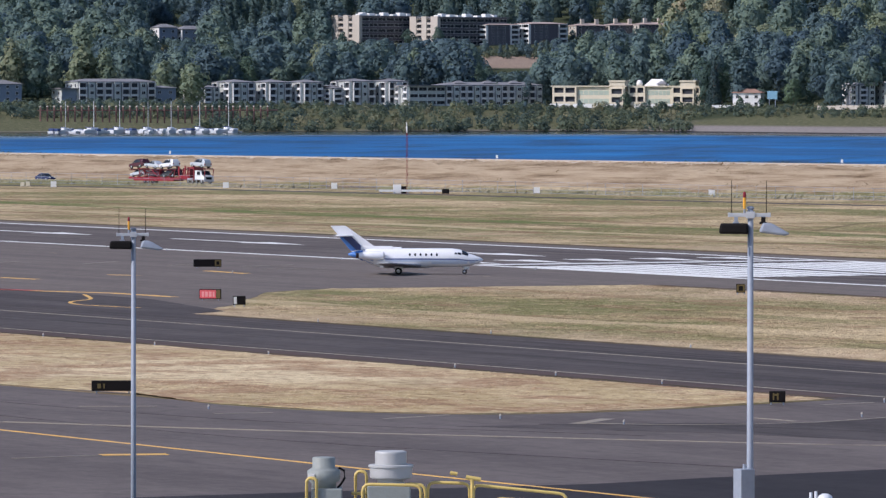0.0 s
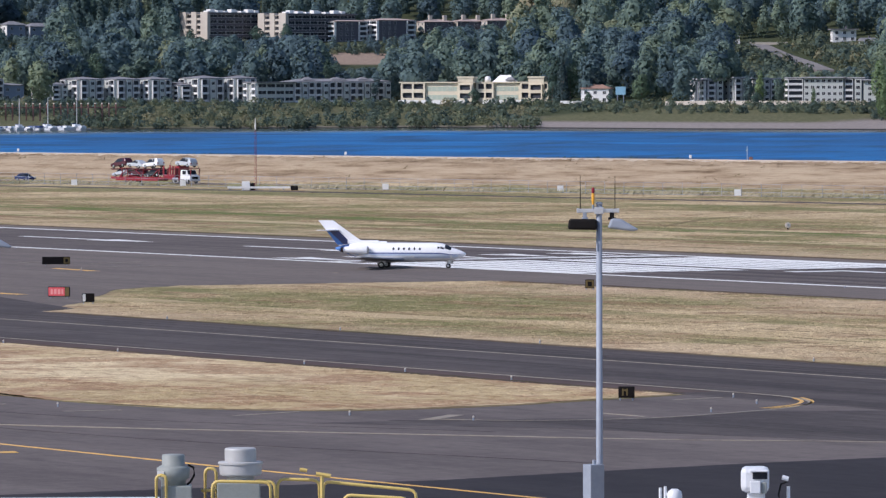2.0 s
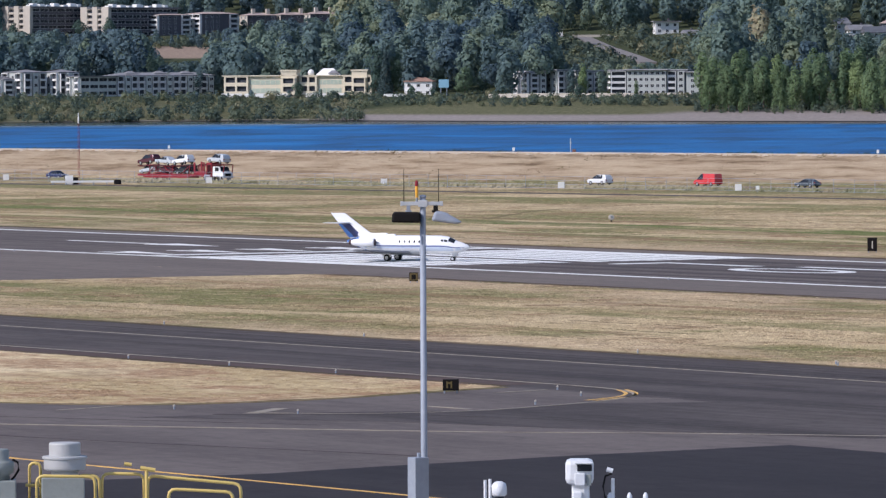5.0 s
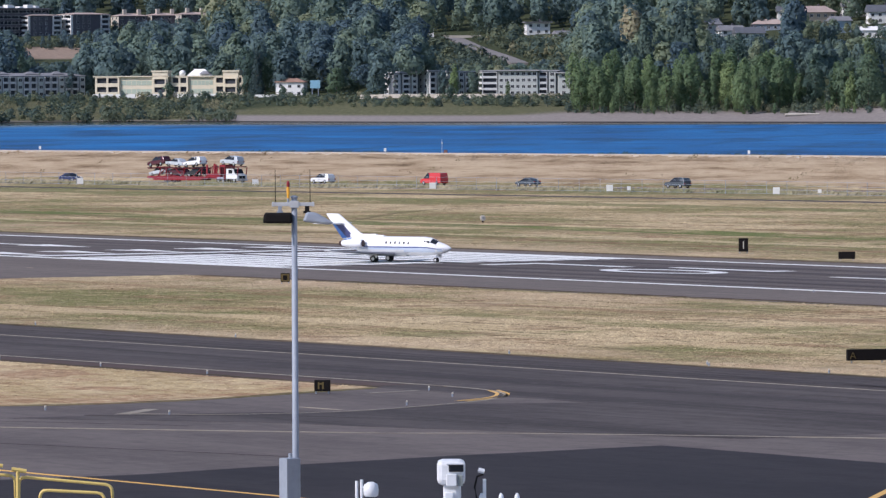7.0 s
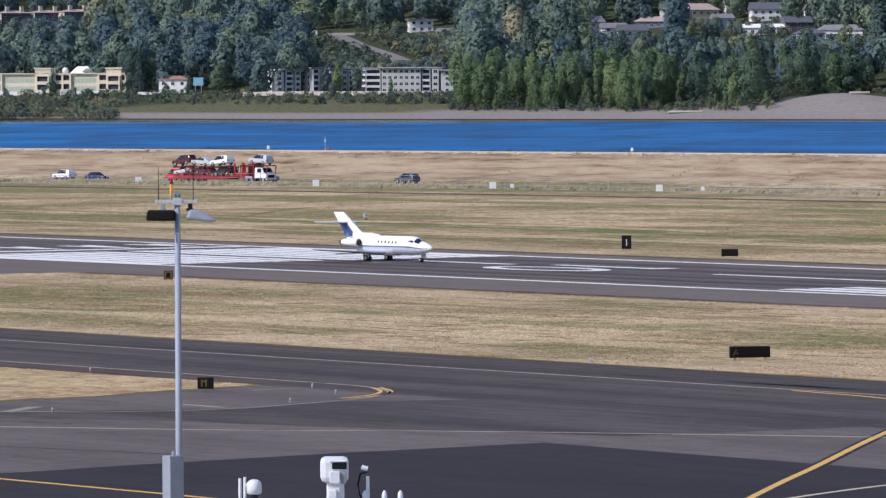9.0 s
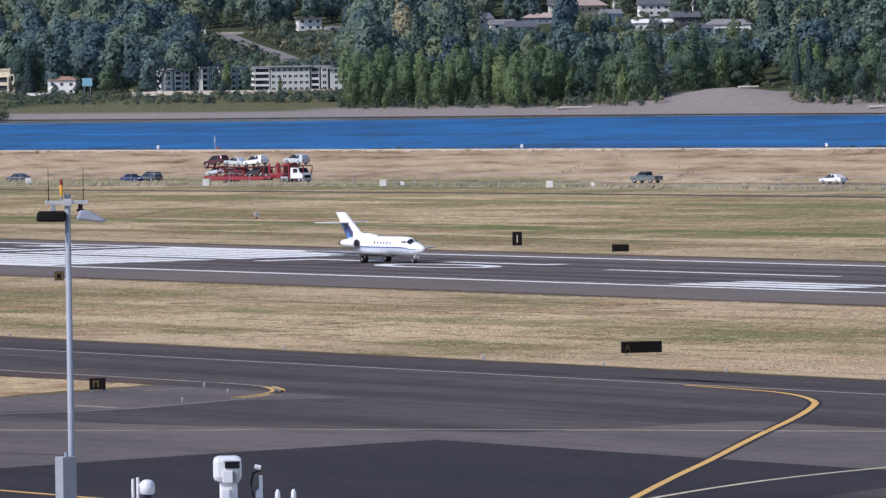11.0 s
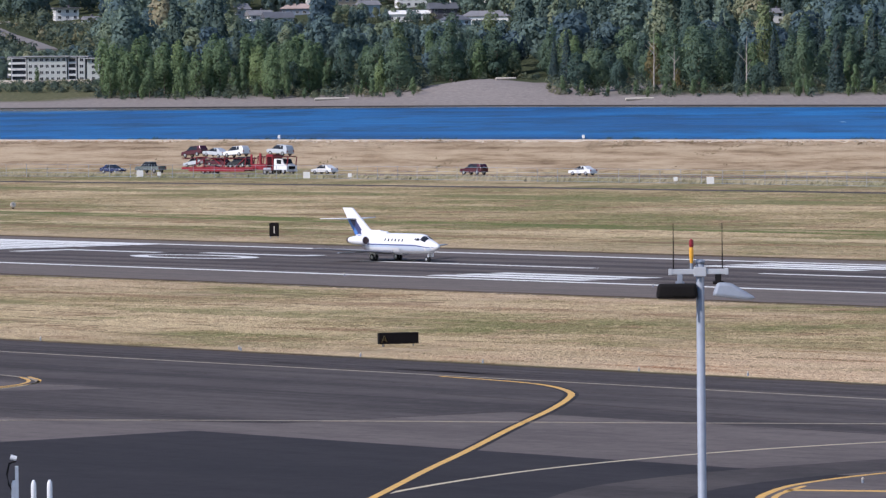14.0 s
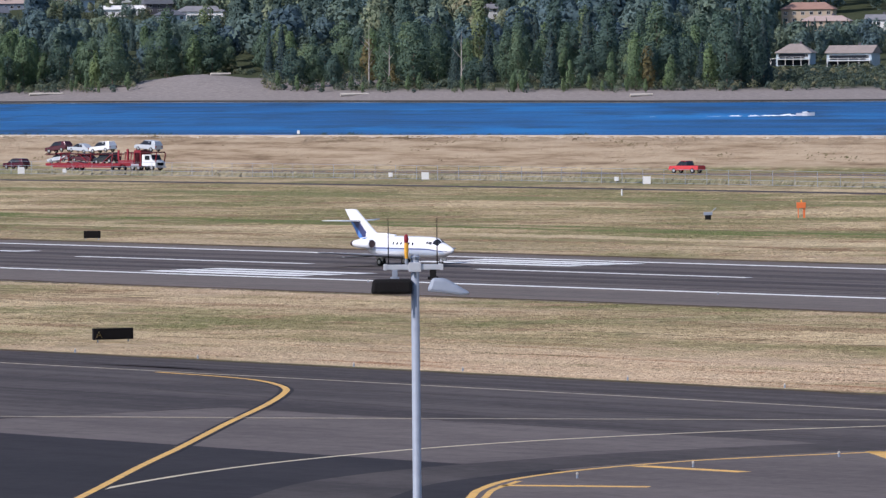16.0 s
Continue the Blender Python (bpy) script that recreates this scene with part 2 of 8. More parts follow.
def ground_z(x, y):
    """Height of the land: flat airfield, the dyke with its road, the river bed, the far bank and the hill."""
    x, y = np.asarray(x, float), np.asarray(y, float)
    e = -0.233 * (x + 1161) + 0.972 * (y - 619)
    dyke = np.interp(e, [-20, -17, -2, 0, 5, 30], [0, 0.5, 4.7, 5.0, 4.9, -6])
    az, d = np.degrees(np.arctan2(-x, y)), np.hypot(x, y)
    s = d - shore(np.clip(az, 0, 110))
    bank = np.interp(s, RISE_S, RISE_Z)
    steep = np.clip((58 - az) / 8, 0, 1) * np.interp(s, [200, 600, 1000], [0, 8, 10])
    mound = 5.5 * np.exp(-((az - 53.7) / 0.55) ** 2 - ((s - 95) / 45) ** 2)
    return np.where((e < 30) | (y < 0), np.where(y < 0, 0, dyke), bank + steep + mound)


def place(az, d, dz=0.0):
    p = bearing(az, d)
    p.z = float(ground_z(p.x, p.y)) + dz
    return p


def ground_sheet():
    az = np.concatenate([np.arange(-180, 42, 6), np.arange(42, 73, 0.16), np.arange(73, 180, 6), [180]])
    d = np.concatenate([[0.0, 60, 200, 400, 700], np.arange(900, 1500, 6), np.arange(1520, 2560, 80), np.arange(2560, 4900, 22)])
    A, D = np.meshgrid(np.radians(az), d, indexing="ij")
    X, Y = -np.sin(A) * D, np.cos(A) * D
    Z = ground_z(X, Y)
    rough = np.array([noise.noise(Vector((a / 9, b / 9, 0))) for a, b in zip(X.ravel(), Y.ravel())]).reshape(X.shape)
    e = -0.233 * (X + 1161) + 0.972 * (Y - 619)
    Z = Z + rough * np.where((e > -18) & (Y > 0), 0.12, 0.0)
    na, ns = A.shape
    idx = np.arange(na * ns).reshape(na, ns)
    f = np.stack([idx[:-1, :-1], idx[:-1, 1:], idx[1:, 1:], idx[1:, :-1]], -1).reshape(-1, 4)
    me = bpy.data.meshes.new("ground")
    me.from_pydata(np.stack([X, Y, Z], -1).reshape(-1, 3).tolist(), [], f[:, ::-1].tolist())
    me.update()
    for q in me.polygons:
        q.use_smooth = True
    return me


def ground_material(name="ground_turf_sand_earth", tufts=False):
    """Turf on the airfield, taller straw on the dyke, sand at the far water, scrub and earth above it."""
    m, nd, lk, p = nodes_of(name)
    v, w = coords(nd, lk, (0.9, 1, 1)), coords(nd, lk, (0.5, 0.9, 1))
    turf = turf_colour(nd, lk, v, w, [(0.185, 0.180, 0.080), (0.300, 0.240, 0.130), (0.50, 0.395, 0.240), (0.225, 0.140, 0.085), (0.105, 0.078, 0.042)])
    n3, n4 = noise_of(nd, lk, v, 0.5, 6, 0.7), noise_of(nd, lk, v, 2.0, 5, 0.75)
    turn, dyke_v = nd.new("ShaderNodeMapping"), nd.new("ShaderNodeMapping")
    turn.inputs["Rotation"].default_value = (0, 0, radians(-13.5))
    dyke_v.inputs["Scale"].default_value = (0.10, 0.5, 0.6)
    lk.new(coords(nd, lk), turn.inputs[0]), lk.new(turn.outputs[0], dyke_v.inputs[0])
    straw = ramp_of(nd, lk, noise_of(nd, lk, dyke_v.outputs[0], 0.6, 8, 0.7), [(0.33, (0.15, 0.105, 0.065)), (0.42, (0.28, 0.205, 0.13)), (0.51, (0.365, 0.28, 0.185)), (0.60, (0.43, 0.34, 0.23)), (0.68, (0.27, 0.195, 0.125))])
    sand = ramp_of(nd, lk, n3, [(0.3, (0.19, 0.168, 0.155)), (0.5, (0.24, 0.212, 0.195)), (0.7, (0.30, 0.268, 0.245))])
    earth = ramp_of(nd, lk, n3, [(0.3, (0.036, 0.048, 0.026)), (0.7, (0.072, 0.08, 0.044))])
    bank = ramp_of(nd, lk, n3, [(0.3, (0.055, 0.066, 0.034)), (0.5, (0.105, 0.108, 0.058)), (0.7, (0.20, 0.17, 0.10))])
    sep = nd.new("ShaderNodeSeparateXYZ")
    geo = nd.new("ShaderNodeNewGeometry")
    lk.new(geo.outputs["Position"], sep.inputs[0])

    def mask(src, lo, hi):
        r = nd.new("ShaderNodeMapRange")
        r.inputs["From Min"].default_value, r.inputs["From Max"].default_value = lo, hi
        lk.new(src, r.inputs["Value"])
        return r.outputs[0]
    bare = ramp_of(nd, lk, noise_of(nd, lk, v, 0.35, 5, 0.7), [(0.34, (0.30, 0.215, 0.135)), (0.5, (0.44, 0.335, 0.22)), (0.66, (0.54, 0.43, 0.295))])
    patchy = ramp_of(nd, lk, noise_of(nd, lk, w, 0.06, 5, 0.65), [(0.40, (0, 0, 0)), (0.56, (0.9, 0.9, 0.9))])
    for lo, hi in ((268, 256), (404, 432), (300, 326)):      # worn dry strips beside the pavements
        if lo > 300:
            lo, hi = hi, lo
        strip = nd.new("ShaderNodeMath")
        strip.operation = "MULTIPLY"
        inside = nd.new("ShaderNodeMath")
        inside.operation = "COMPARE"
        inside.inputs[1].default_value, inside.inputs[2].default_value = (lo + hi) / 2, abs(hi - lo) / 2 + 6
        lk.new(sep.outputs[1], inside.inputs[0])
        lk.new(mask(sep.outputs[1], lo, hi), strip.inputs[0]), lk.new(inside.outputs[0], strip.inputs[1])
        amount = nd.new("ShaderNodeMath")
        amount.operation = "MULTIPLY"
        lk.new(strip.outputs[0], amount.inputs[0]), lk.new(patchy, amount.inputs[1])
        turf = mix_of(nd, lk, amount.outputs[0], turf, bare)
    verge = nd.new("ShaderNodeMath")     # bare, reddish verge beside the taxiway's far end
    verge.operation = "MULTIPLY"
    worn = ramp_of(nd, lk, noise_of(nd, lk, coords(nd, lk, (0.03, 0.12, 1)), 1.0, 5, 0.7), [(0.34, (0, 0, 0)), (0.46, (0.9, 0.9, 0.9))])
    soil = ramp_of(nd, lk, noise_of(nd, lk, coords(nd, lk, (0.05, 0.5, 1)), 1.0, 4, 0.6), [(0.34, (0.30, 0.17, 0.10)), (0.44, (0.47, 0.345, 0.225)), (0.7, (0.56, 0.43, 0.29))])
    here = nd.new("ShaderNodeMath")
    here.operation = "MULTIPLY"
    lk.new(mask(sep.outputs[1], 290, 276), here.inputs[0]), lk.new(mask(sep.outputs[0], -385, -335), here.inputs[1])
    lk.new(here.outputs[0], verge.inputs[0]), lk.new(worn, verge.inputs[1])
    wav = nd.new("ShaderNodeMath")
    wav.operation = "MULTIPLY_ADD"
    wav.inputs[1].default_value = 22.0
    lk.new(noise_of(nd, lk, coords(nd, lk, (0.012, 0.03, 1)), 1.0, 4, 0.6), wav.inputs[0]), lk.new(sep.outputs[1], wav.inputs[2])
    for mid, half, tone, amount in ((474, 5.5, (0.125, 0.150, 0.055), 0.95), (562, 7, (0.16, 0.165, 0.075), 0.75), (488, 2.2, (0.20, 0.13, 0.08), 0.7), (441, 2.0, (0.21, 0.135, 0.08), 0.8), (452, 3.0, (0.50, 0.40, 0.25), 0.7), (303, 3.2, (0.17, 0.165, 0.075), 0.6), (321, 2.0, (0.22, 0.14, 0.085), 0.6), (286, 2.5, (0.52, 0.41, 0.25), 0.6)):     # lines of growth and wear along the field
        band = nd.new("ShaderNodeMath")
        band.operation = "COMPARE"
        band.inputs[1].default_value, band.inputs[2].default_value = mid, half
        lk.new(wav.outputs[0], band.inputs[0])
        some = nd.new("ShaderNodeMath")
        some.operation = "MULTIPLY"
        lk.new(band.outputs[0], some.inputs[0])
        lk.new(ramp_of(nd, lk, noise_of(nd, lk, coords(nd, lk, (0.03, 0.10, 1)), 1.0 + 0.07 * half, 5, 0.7), [(0.40, (0, 0, 0)), (0.52, (amount,) * 3)]), some.inputs[1])
        turf = mix_of(nd, lk, some.outputs[0], turf, tone)
    turf = mix_of(nd, lk, verge.outputs[0], turf, soil)
    c = mix_of(nd, lk, mask(sep.outputs[2], 0.25, 0.8), turf, straw)
    ln = nd.new("ShaderNodeVectorMath")
    ln.operation = "LENGTH"
    lk.new(geo.outputs["Position"], ln.inputs[0])
    far = mask(ln.outputs["Value"], 2000, 2010)
    hill = mask(sep.outputs[2], 0.6, 2.4)
    off = nd.new("ShaderNodeVectorMath")
    off.operation = "DISTANCE"
    off.inputs[1].default_value = bearing(53.7, float(shore(53.7)) + 70, 3.0)
    lk.new(geo.outputs["Position"], off.inputs[0])
    keep = nd.new("ShaderNodeMath")
    keep.operation = "MULTIPLY"
    lk.new(hill, keep.inputs[0]), lk.new(mask(off.outputs["Value"], 70, 95), keep.inputs[1])
    sand = mix_of(nd, lk, mask(sep.outputs[2], -2.45, -2.7), sand, (0.035, 0.034, 0.033))      # wet at the water's edge
    shoreland = mix_of(nd, lk, keep.outputs[0], sand, earth)
    for az, back, r, lo, hi in ((58.45, 95, 92, -0.6, 0.4), (65.4, 80, 150, -3.2, -2.0), (62.3, 70, 120, -3.0, -1.8)):
        near = nd.new("ShaderNodeVectorMath")
        near.operation = "DISTANCE"
        near.inputs[1].default_value = bearing(az, float(shore(az)) + back, 2.0)
        lk.new(geo.outputs["Position"], near.inputs[0])
        both = nd.new("ShaderNodeMath")
        both.operation = "MULTIPLY"
        lk.new(mask(near.outputs["Value"], r + 25, r), both.inputs[0]), lk.new(mask(sep.outputs[2], lo, hi), both.inputs[1])
        shoreland = mix_of(nd, lk, both.outputs[0], shoreland, bank)
    slope = nd.new("ShaderNodeVectorMath")
    slope.operation = "DISTANCE"
    slope.inputs[1].default_value = place(61.36, 3795)
    lk.new(geo.outputs["Position"], slope.inputs[0])
    clay = ramp_of(nd, lk, n3, [(0.3, (0.20, 0.15, 0.115)), (0.7, (0.34, 0.26, 0.20))])
    shoreland = mix_of(nd, lk, mask(slope.outputs["Value"], 52, 40), shoreland, clay)
    c = mix_of(nd, lk, far, c, shoreland)
    if tufts:
        c = blade_tint(nd, lk, geo, c)
    lk.new(c, p.inputs["Base Color"])
    p.inputs["Roughness"].default_value, p.inputs["Specular IOR Level"].default_value = 1.0, 0.05
    bump_of(nd, lk, p, n4, 0.8, 0.2)
    return m


M_GROUND = ground_material()
ground = tagged(part("ground", ground_sheet(), None), "dry mown airfield turf, dyke, far sandy bank and wooded hill", "ground", kind="structure")
ground.data.materials.append(M_GROUND)


def water_sheet():
    """The river: ruffled in the open, smooth in the lee of the far bank."""
    m, nd, lk, p = nodes_of("wind_rippled_river_water")
    n1 = noise_of(nd, lk, coords(nd, lk, (0.006, 0.009, 1)), 1.0, 5, 0.6)
    n2 = noise_of(nd, lk, coords(nd, lk, (0.3, 0.9, 1)), 0.6, 4, 0.6)
    # the blue of the reflected sky is put into the base colour
    c = ramp_of(nd, lk, n1, [(0.32, (0.0005, 0.028, 0.090)), (0.40, (0.001, 0.062, 0.19)), (0.52, (0.001, 0.094, 0.27)), (0.66, (0.002, 0.15, 0.40))])
    wp, ro, mp = nd.new("ShaderNodeNewGeometry"), nd.new("ShaderNodeVectorRotate"), nd.new("ShaderNodeMapping")
    ro.rotation_type = "Z_AXIS"
    ro.inputs["Angle"].default_value = radians(-52)          # turned to the camera's bearing, so the streaks run away from the eye
    mp.inputs["Scale"].default_value = (0.035, 0.0065, 1)
    lk.new(wp.outputs["Position"], ro.inputs["Vector"]), lk.new(ro.outputs[0], mp.inputs["Vector"])
    dark_streaks = ramp_of(nd, lk, noise_of(nd, lk, mp.outputs[0], 1.0, 4, 0.6), [(0.36, (0.85, 0.85, 0.85)), (0.50, (0, 0, 0))])
    c = mix_of(nd, lk, dark_streaks, c, (0.0006, 0.034, 0.105))
    at, ad, rg, st = nd.new("ShaderNodeAttribute"), nd.new("ShaderNodeMath"), nd.new("ShaderNodeMapRange"), nd.new("ShaderNodeMapRange")
    at.attribute_name = "calm"
    ad.operation = "MULTIPLY_ADD"
    lk.new(n1, ad.inputs[0]), lk.new(at.outputs["Fac"], ad.inputs[2])
    ad.inputs[1].default_value = 0.5
    calm = ramp_of(nd, lk, ad.outputs[0], [(0.55, (0, 0, 0)), (0.95, (1, 1, 1))])
    # dark reflection of the bank, painted into the smooth water's base
    c = mix_of(nd, lk, calm, c, (0.006, 0.016, 0.022))
    lk.new(c, p.inputs["Base Color"])
    for r, lo, hi in ((rg, 0.45, 0.10), (st, 1.0, 0.04)):
        r.inputs["To Min"].default_value, r.inputs["To Max"].default_value = lo, hi
        lk.new(calm, r.inputs["Value"])
    lk.new(rg.outputs[0], p.inputs["Roughness"])
    p.inputs["IOR"].default_value = 1.33
    p.inputs["Specular IOR Level"].default_value = 0.10
    bump_of(nd, lk, p, n2, 1.0, 0.5)
    lk.new(st.outputs[0], p.inputs["Normal"].links[0].from_node.inputs["Strength"])
    az = np.arange(-6, 115, 1.0)
    width = np.interp(az, [40, 54, 57, 60, 66], [60, 70, 150, 210, 300])       # breadth of the smooth water
    rows = [(np.full(len(az), 800.0), 0.0), (shore(az) - 2.2 * width, 0.0), (shore(az) - width, 0.45), (shore(az) - 0.5 * width, 0.8), (shore(az) + 40, 1.0)]
    V = np.concatenate([np.stack([-np.sin(np.radians(az)) * d, np.cos(np.radians(az)) * d, np.full(len(az), -3.0)], 1) for d, k in rows])
    idx = np.arange(len(V)).reshape(len(rows), len(az))
    me = bpy.data.meshes.new("water")
    me.from_pydata(V.tolist(), [], np.stack([idx[:-1, :-1], idx[:-1, 1:], idx[1:, 1:], idx[1:, :-1]], -1).reshape(-1, 4)[:, ::-1].tolist())
    me.attributes.new("calm", "FLOAT", "POINT").data.foreach_set("value", np.repeat([k for d, k in rows], len(az)).astype(np.float32))
    me.update()
    me.materials.append(m)
    return tagged(part("water", me, None), "wide blue river ruffled by wind", "river", kind="structure")


water = water_sheet()


# ---- pavements ----
def ragged(pts, amp):
    """The outline pts with a worn, grass-grown edge."""
    out = []
    for (x0, y0), (x1, y1) in zip(pts, pts[1:] + pts[:1]):
        L = math.hypot(x1 - x0, y1 - y0)
        n = max(1, min(700, int(L / 1.6)))
        for k in range(n):
            x, y = x0 + (x1 - x0) * k / n, y0 + (y1 - y0) * k / n
            o = amp * (noise.noise(Vector((x / 2.3, y / 2.3, 5.0))) + 0.8 * noise.noise(Vector((x / 9, y / 9, 8.0))))
            out.append((x - (y1 - y0) / L * o, y + (x1 - x0) / L * o))
    return out


def pave(name, pts, z, mt, label, category, worn=0.0):
    return tagged(part(name, slab(ragged(pts, worn) if worn else pts, -0.3, z), mt), label, category, kind="structure")


YR = 372.5            # the runway's centre line
THR = -641.0          # start of the threshold stripes
pave("runway_shoulder", [(-1400, 330.5), (-150, 330.5), (-150, 404), (-1400, 404)], 0.010, M_SHOULDER, "grey asphalt runway shoulder beside the turf", "shoulder", 0.9)
runway = pave("runway", [(-1400, YR - 23.2), (-150, YR - 23.2), (-150, YR + 23.2), (-1400, YR + 23.2)], 0.020, M_RUNWAY, "long grey asphalt runway with tyre-darkened middle", "runway")
taxiway = pave("taxiway", [(-900, 221.5), (-150, 221.5), (-150, 254.5), (-900, 254.5)], 0.020, M_TAXIWAY, "dark asphalt taxiway parallel to the runway", "taxiway", 0.6)
apron_pts = [(-700, 20), (-150, 20), (-150, 222), (-345, 222), (-363, 221.5), (-357, 206), (-355.5, 198), (-357, 192), (-364, 187), (-375, 185), (-390, 186), (-404, 184), (-700, 170)]
apron = pave("apron", apron_pts, 0.015, M_APRON, "weathered grey asphalt apron", "apron")
pave("connector", [(-900, 253), (-520, 253), (-545, 270), (-573, 287), (-581, 298), (-578, 331), (-900, 331)], 0.017, M_SHOULDER, "grey asphalt connector between taxiway and runway", "taxiway", 0.6)
pave("connector_lane", [(-900, 250), (-519, 250), (-527, 260), (-560, 268.5), (-586, 269), (-700, 272), (-900, 280)], 0.026, M_TAXIWAY, "dark asphalt lane of the connector", "taxiway")
new_asphalt = pave("apron_patch", [(-292, 150), (-291.5, 164), (-293.5, 172), (-296, 185), (-297.5, 199), (-265, 199), (-150, 200.5), (-150, 90), (-292, 90)], 0.022, M_NEW, "patch of newer dark asphalt on the apron", "asphalt patch")
pave("apron_edge_patch", [(-344, 184.5), (-342, 196.5), (-338, 205), (-342, 214), (-338, 222), (-300, 222), (-300, 206), (-318, 198.5), (-331, 194)], 0.024, M_TAXIWAY, "darker worn asphalt at the apron's edge", "asphalt patch")
pave("pad", [(-229, 182), (-232.3, 185), (-235.6, 188.1), (-239.8, 193.2), (-242.8, 199.5), (-244.3, 206), (-244.4, 211), (-243, 219.5), (-150, 219.5), (-150, 182)], 0.027, M_APRON, "lighter brownish asphalt pad inside the yellow edge line", "apron")
pave("taxiway_crack_band", [(-900, 221.3), (-365, 221.3), (-365, 225.0), (-900, 225.0)], 0.028, M_PUTTY, "brownish band of old asphalt along the taxiway", "shoulder")
island = pave("grass_island", [(-700, 170), (-404, 184), (-390, 186), (-375, 185), (-364, 187), (-357, 192), (-355.5, 198), (-357, 206), (-363, 221), (-700, 221.2)], 0.05, M_ISLAND, "pale dry grass island between apron and taxiway", "grass", 0.55)

# ---- painted markings ----
ZL0, ZL1 = 0.0, 0.034


def stripe(name, x0, x1, y0, y1, mt, label, category="marking"):
    return tagged(part(name, boxes((x0, x1, y0, y1, ZL0, ZL1)), mt), label, category, kind="structure")


YELLOW_CURVE = [(-216, 146), (-244.9, 173), (-260.8, 187.7), (-271.5, 197.8), (-286.4, 211.6), (-300.1, 224.5), (-309.2, 232.6), (-314.4, 236.6), (-320.6, 240.0), (-326.5, 241.9), (-336, 243)]


def markings():
    for s in (-1, 1):
        stripe("edge_line", -1380, -160, YR + s * 22.4 - 0.6, YR + s * 22.4 + 0.6, M_WHITE_LINE, "white runway edge line", "runway marking")
    stripes = thing("threshold_stripes", "white threshold stripes painted on the runway", "runway marking", pose(THR, YR, 0), kind="structure")
    me = mesh_of("stripe", boxes((0, 45.72, -1.3, 1.3, ZL0, ZL1)), M_WHITE_LINE)
    for s in (-1, 1):
        for i in range(6):
            part("stripe", me, None, stripes, m=pose(0, s * (2.63 + 3.505 * i), 0))
    stripe("threshold_bar", THR - 9.2, THR - 6.1, YR - 21, YR + 21, M_WHITE_LINE, "white threshold bar across the runway", "runway marking")
    heads = thing("arrowheads", "row of white arrowheads before the threshold bar", "runway marking", pose(THR - 10.5, YR, 0), kind="structure")
    hm = slab([(0, 0), (-13.7, 2.3), (-13.7, 0.75), (-10, 0), (-13.7, -0.75), (-13.7, -2.3)], ZL0, ZL1)
    hme = mesh_of("arrowhead", hm, M_WHITE_LINE)
    for y in (-17.5, -8.75, 0, 8.75, 17.5):
        part("arrowhead", hme, None, heads, m=pose(0, y, 0))
    am = mesh_of("arrow", slab([(0, 0), (-13.7, 2.3), (-13.7, 0.46), (-36.6, 0.46), (-36.6, -0.46), (-13.7, -0.46), (-13.7, -2.3)], ZL0, ZL1), M_WHITE_LINE)
    for k in range(6):
        tagged(part("runway_arrow", am, None, m=pose(-677.5 - 61 * k, YR + 2.5, 0)), "white arrow on the runway centre line", "runway marking", "arrows before the threshold", "structure")
    cm = mesh_of("centre_dash", boxes((0, 36.6, -0.46, 0.46, ZL0, ZL1)), M_WHITE_LINE)
    for k in range(6):
        tagged(part("centre_dash", cm, None, m=pose(-529.5 + 60.96 * k, YR + 1.5, 0)), "white runway centre line dash", "runway marking", "centre line dashes", "structure")
    # designation, read by a pilot who comes from the left
    def sign_of(name, specs, label):
        bm = bmesh.new()
        for x0, x1, y0, y1 in specs:
            box(bm, x0, x1, YR + y0, YR + y1, ZL0, ZL1)
        return tagged(part(name, bm, M_WHITE_LINE), label, "runway marking", kind="structure")
    sign_of("painted_letter", [(-588.5, -570.2, 4.4, 6.0), (-588.5, -586.0, -1.2, 4.4)], "white letter L painted on the runway")
    sign_of("painted_digit", [(-565.5, -547.2, 6.6, 8.2), (-549.5, -547.2, 8.2, 9.6)], "white digit 1 painted on the runway")
    bm = bmesh.new()
    for k in range(24):
        a, b = k * math.tau / 24, (k + 1) * math.tau / 24
        q = [bm.verts.new((-555.5 + 9.6 * rx * math.cos(t), YR - 0.6 + 4.2 * ry * math.sin(t), ZL1)) for t, rx, ry in ((a, 1, 1), (b, 1, 1), (b, 0.76, 0.62), (a, 0.76, 0.62))]
        bm.faces.new(q)
    bmesh.ops.recalc_face_normals(bm, faces=bm.faces)
    tagged(part("painted_digit", bm, M_WHITE_LINE), "white digit 0 painted on the runway", "runway marking", kind="structure")
    tz = mesh_of("touchdown_bar", boxes((0, 22.9, -1.1, 1.1, ZL0, ZL1)), M_WHITE_LINE)
    for s in (-1, 1):
        tdz = thing("touchdown_bars", "three white touchdown zone bars beside the centre line", "runway marking", pose(-490.0, YR + s * 15.2, 0), "touchdown zone bars", "structure")
        for i in (-1, 0, 1):
            part("touchdown_bar", tz, None, tdz, m=pose(0, 3.35 * i, 0))
    # taxiway and apron lines
    def line(name, pts, w, mt, label, smooth=True, lift=0.0):
        return tagged(part(name, ribbon(bmesh.new(), curve_through(pts) if smooth else pts, w, ZL0, ZL1 + lift), mt), label, "taxiway marking", kind="structure")
    line("taxiway_centre_line", [(-900, 243.2), (-160, 244)], 0.30, M_PALE_LINE, "faded yellow taxiway centre line", False)
    line("taxiway_edge_line", [(-900, 226.0), (-362, 225.8)], 0.3, M_PALE_LINE, "faded yellow taxiway edge line", False)
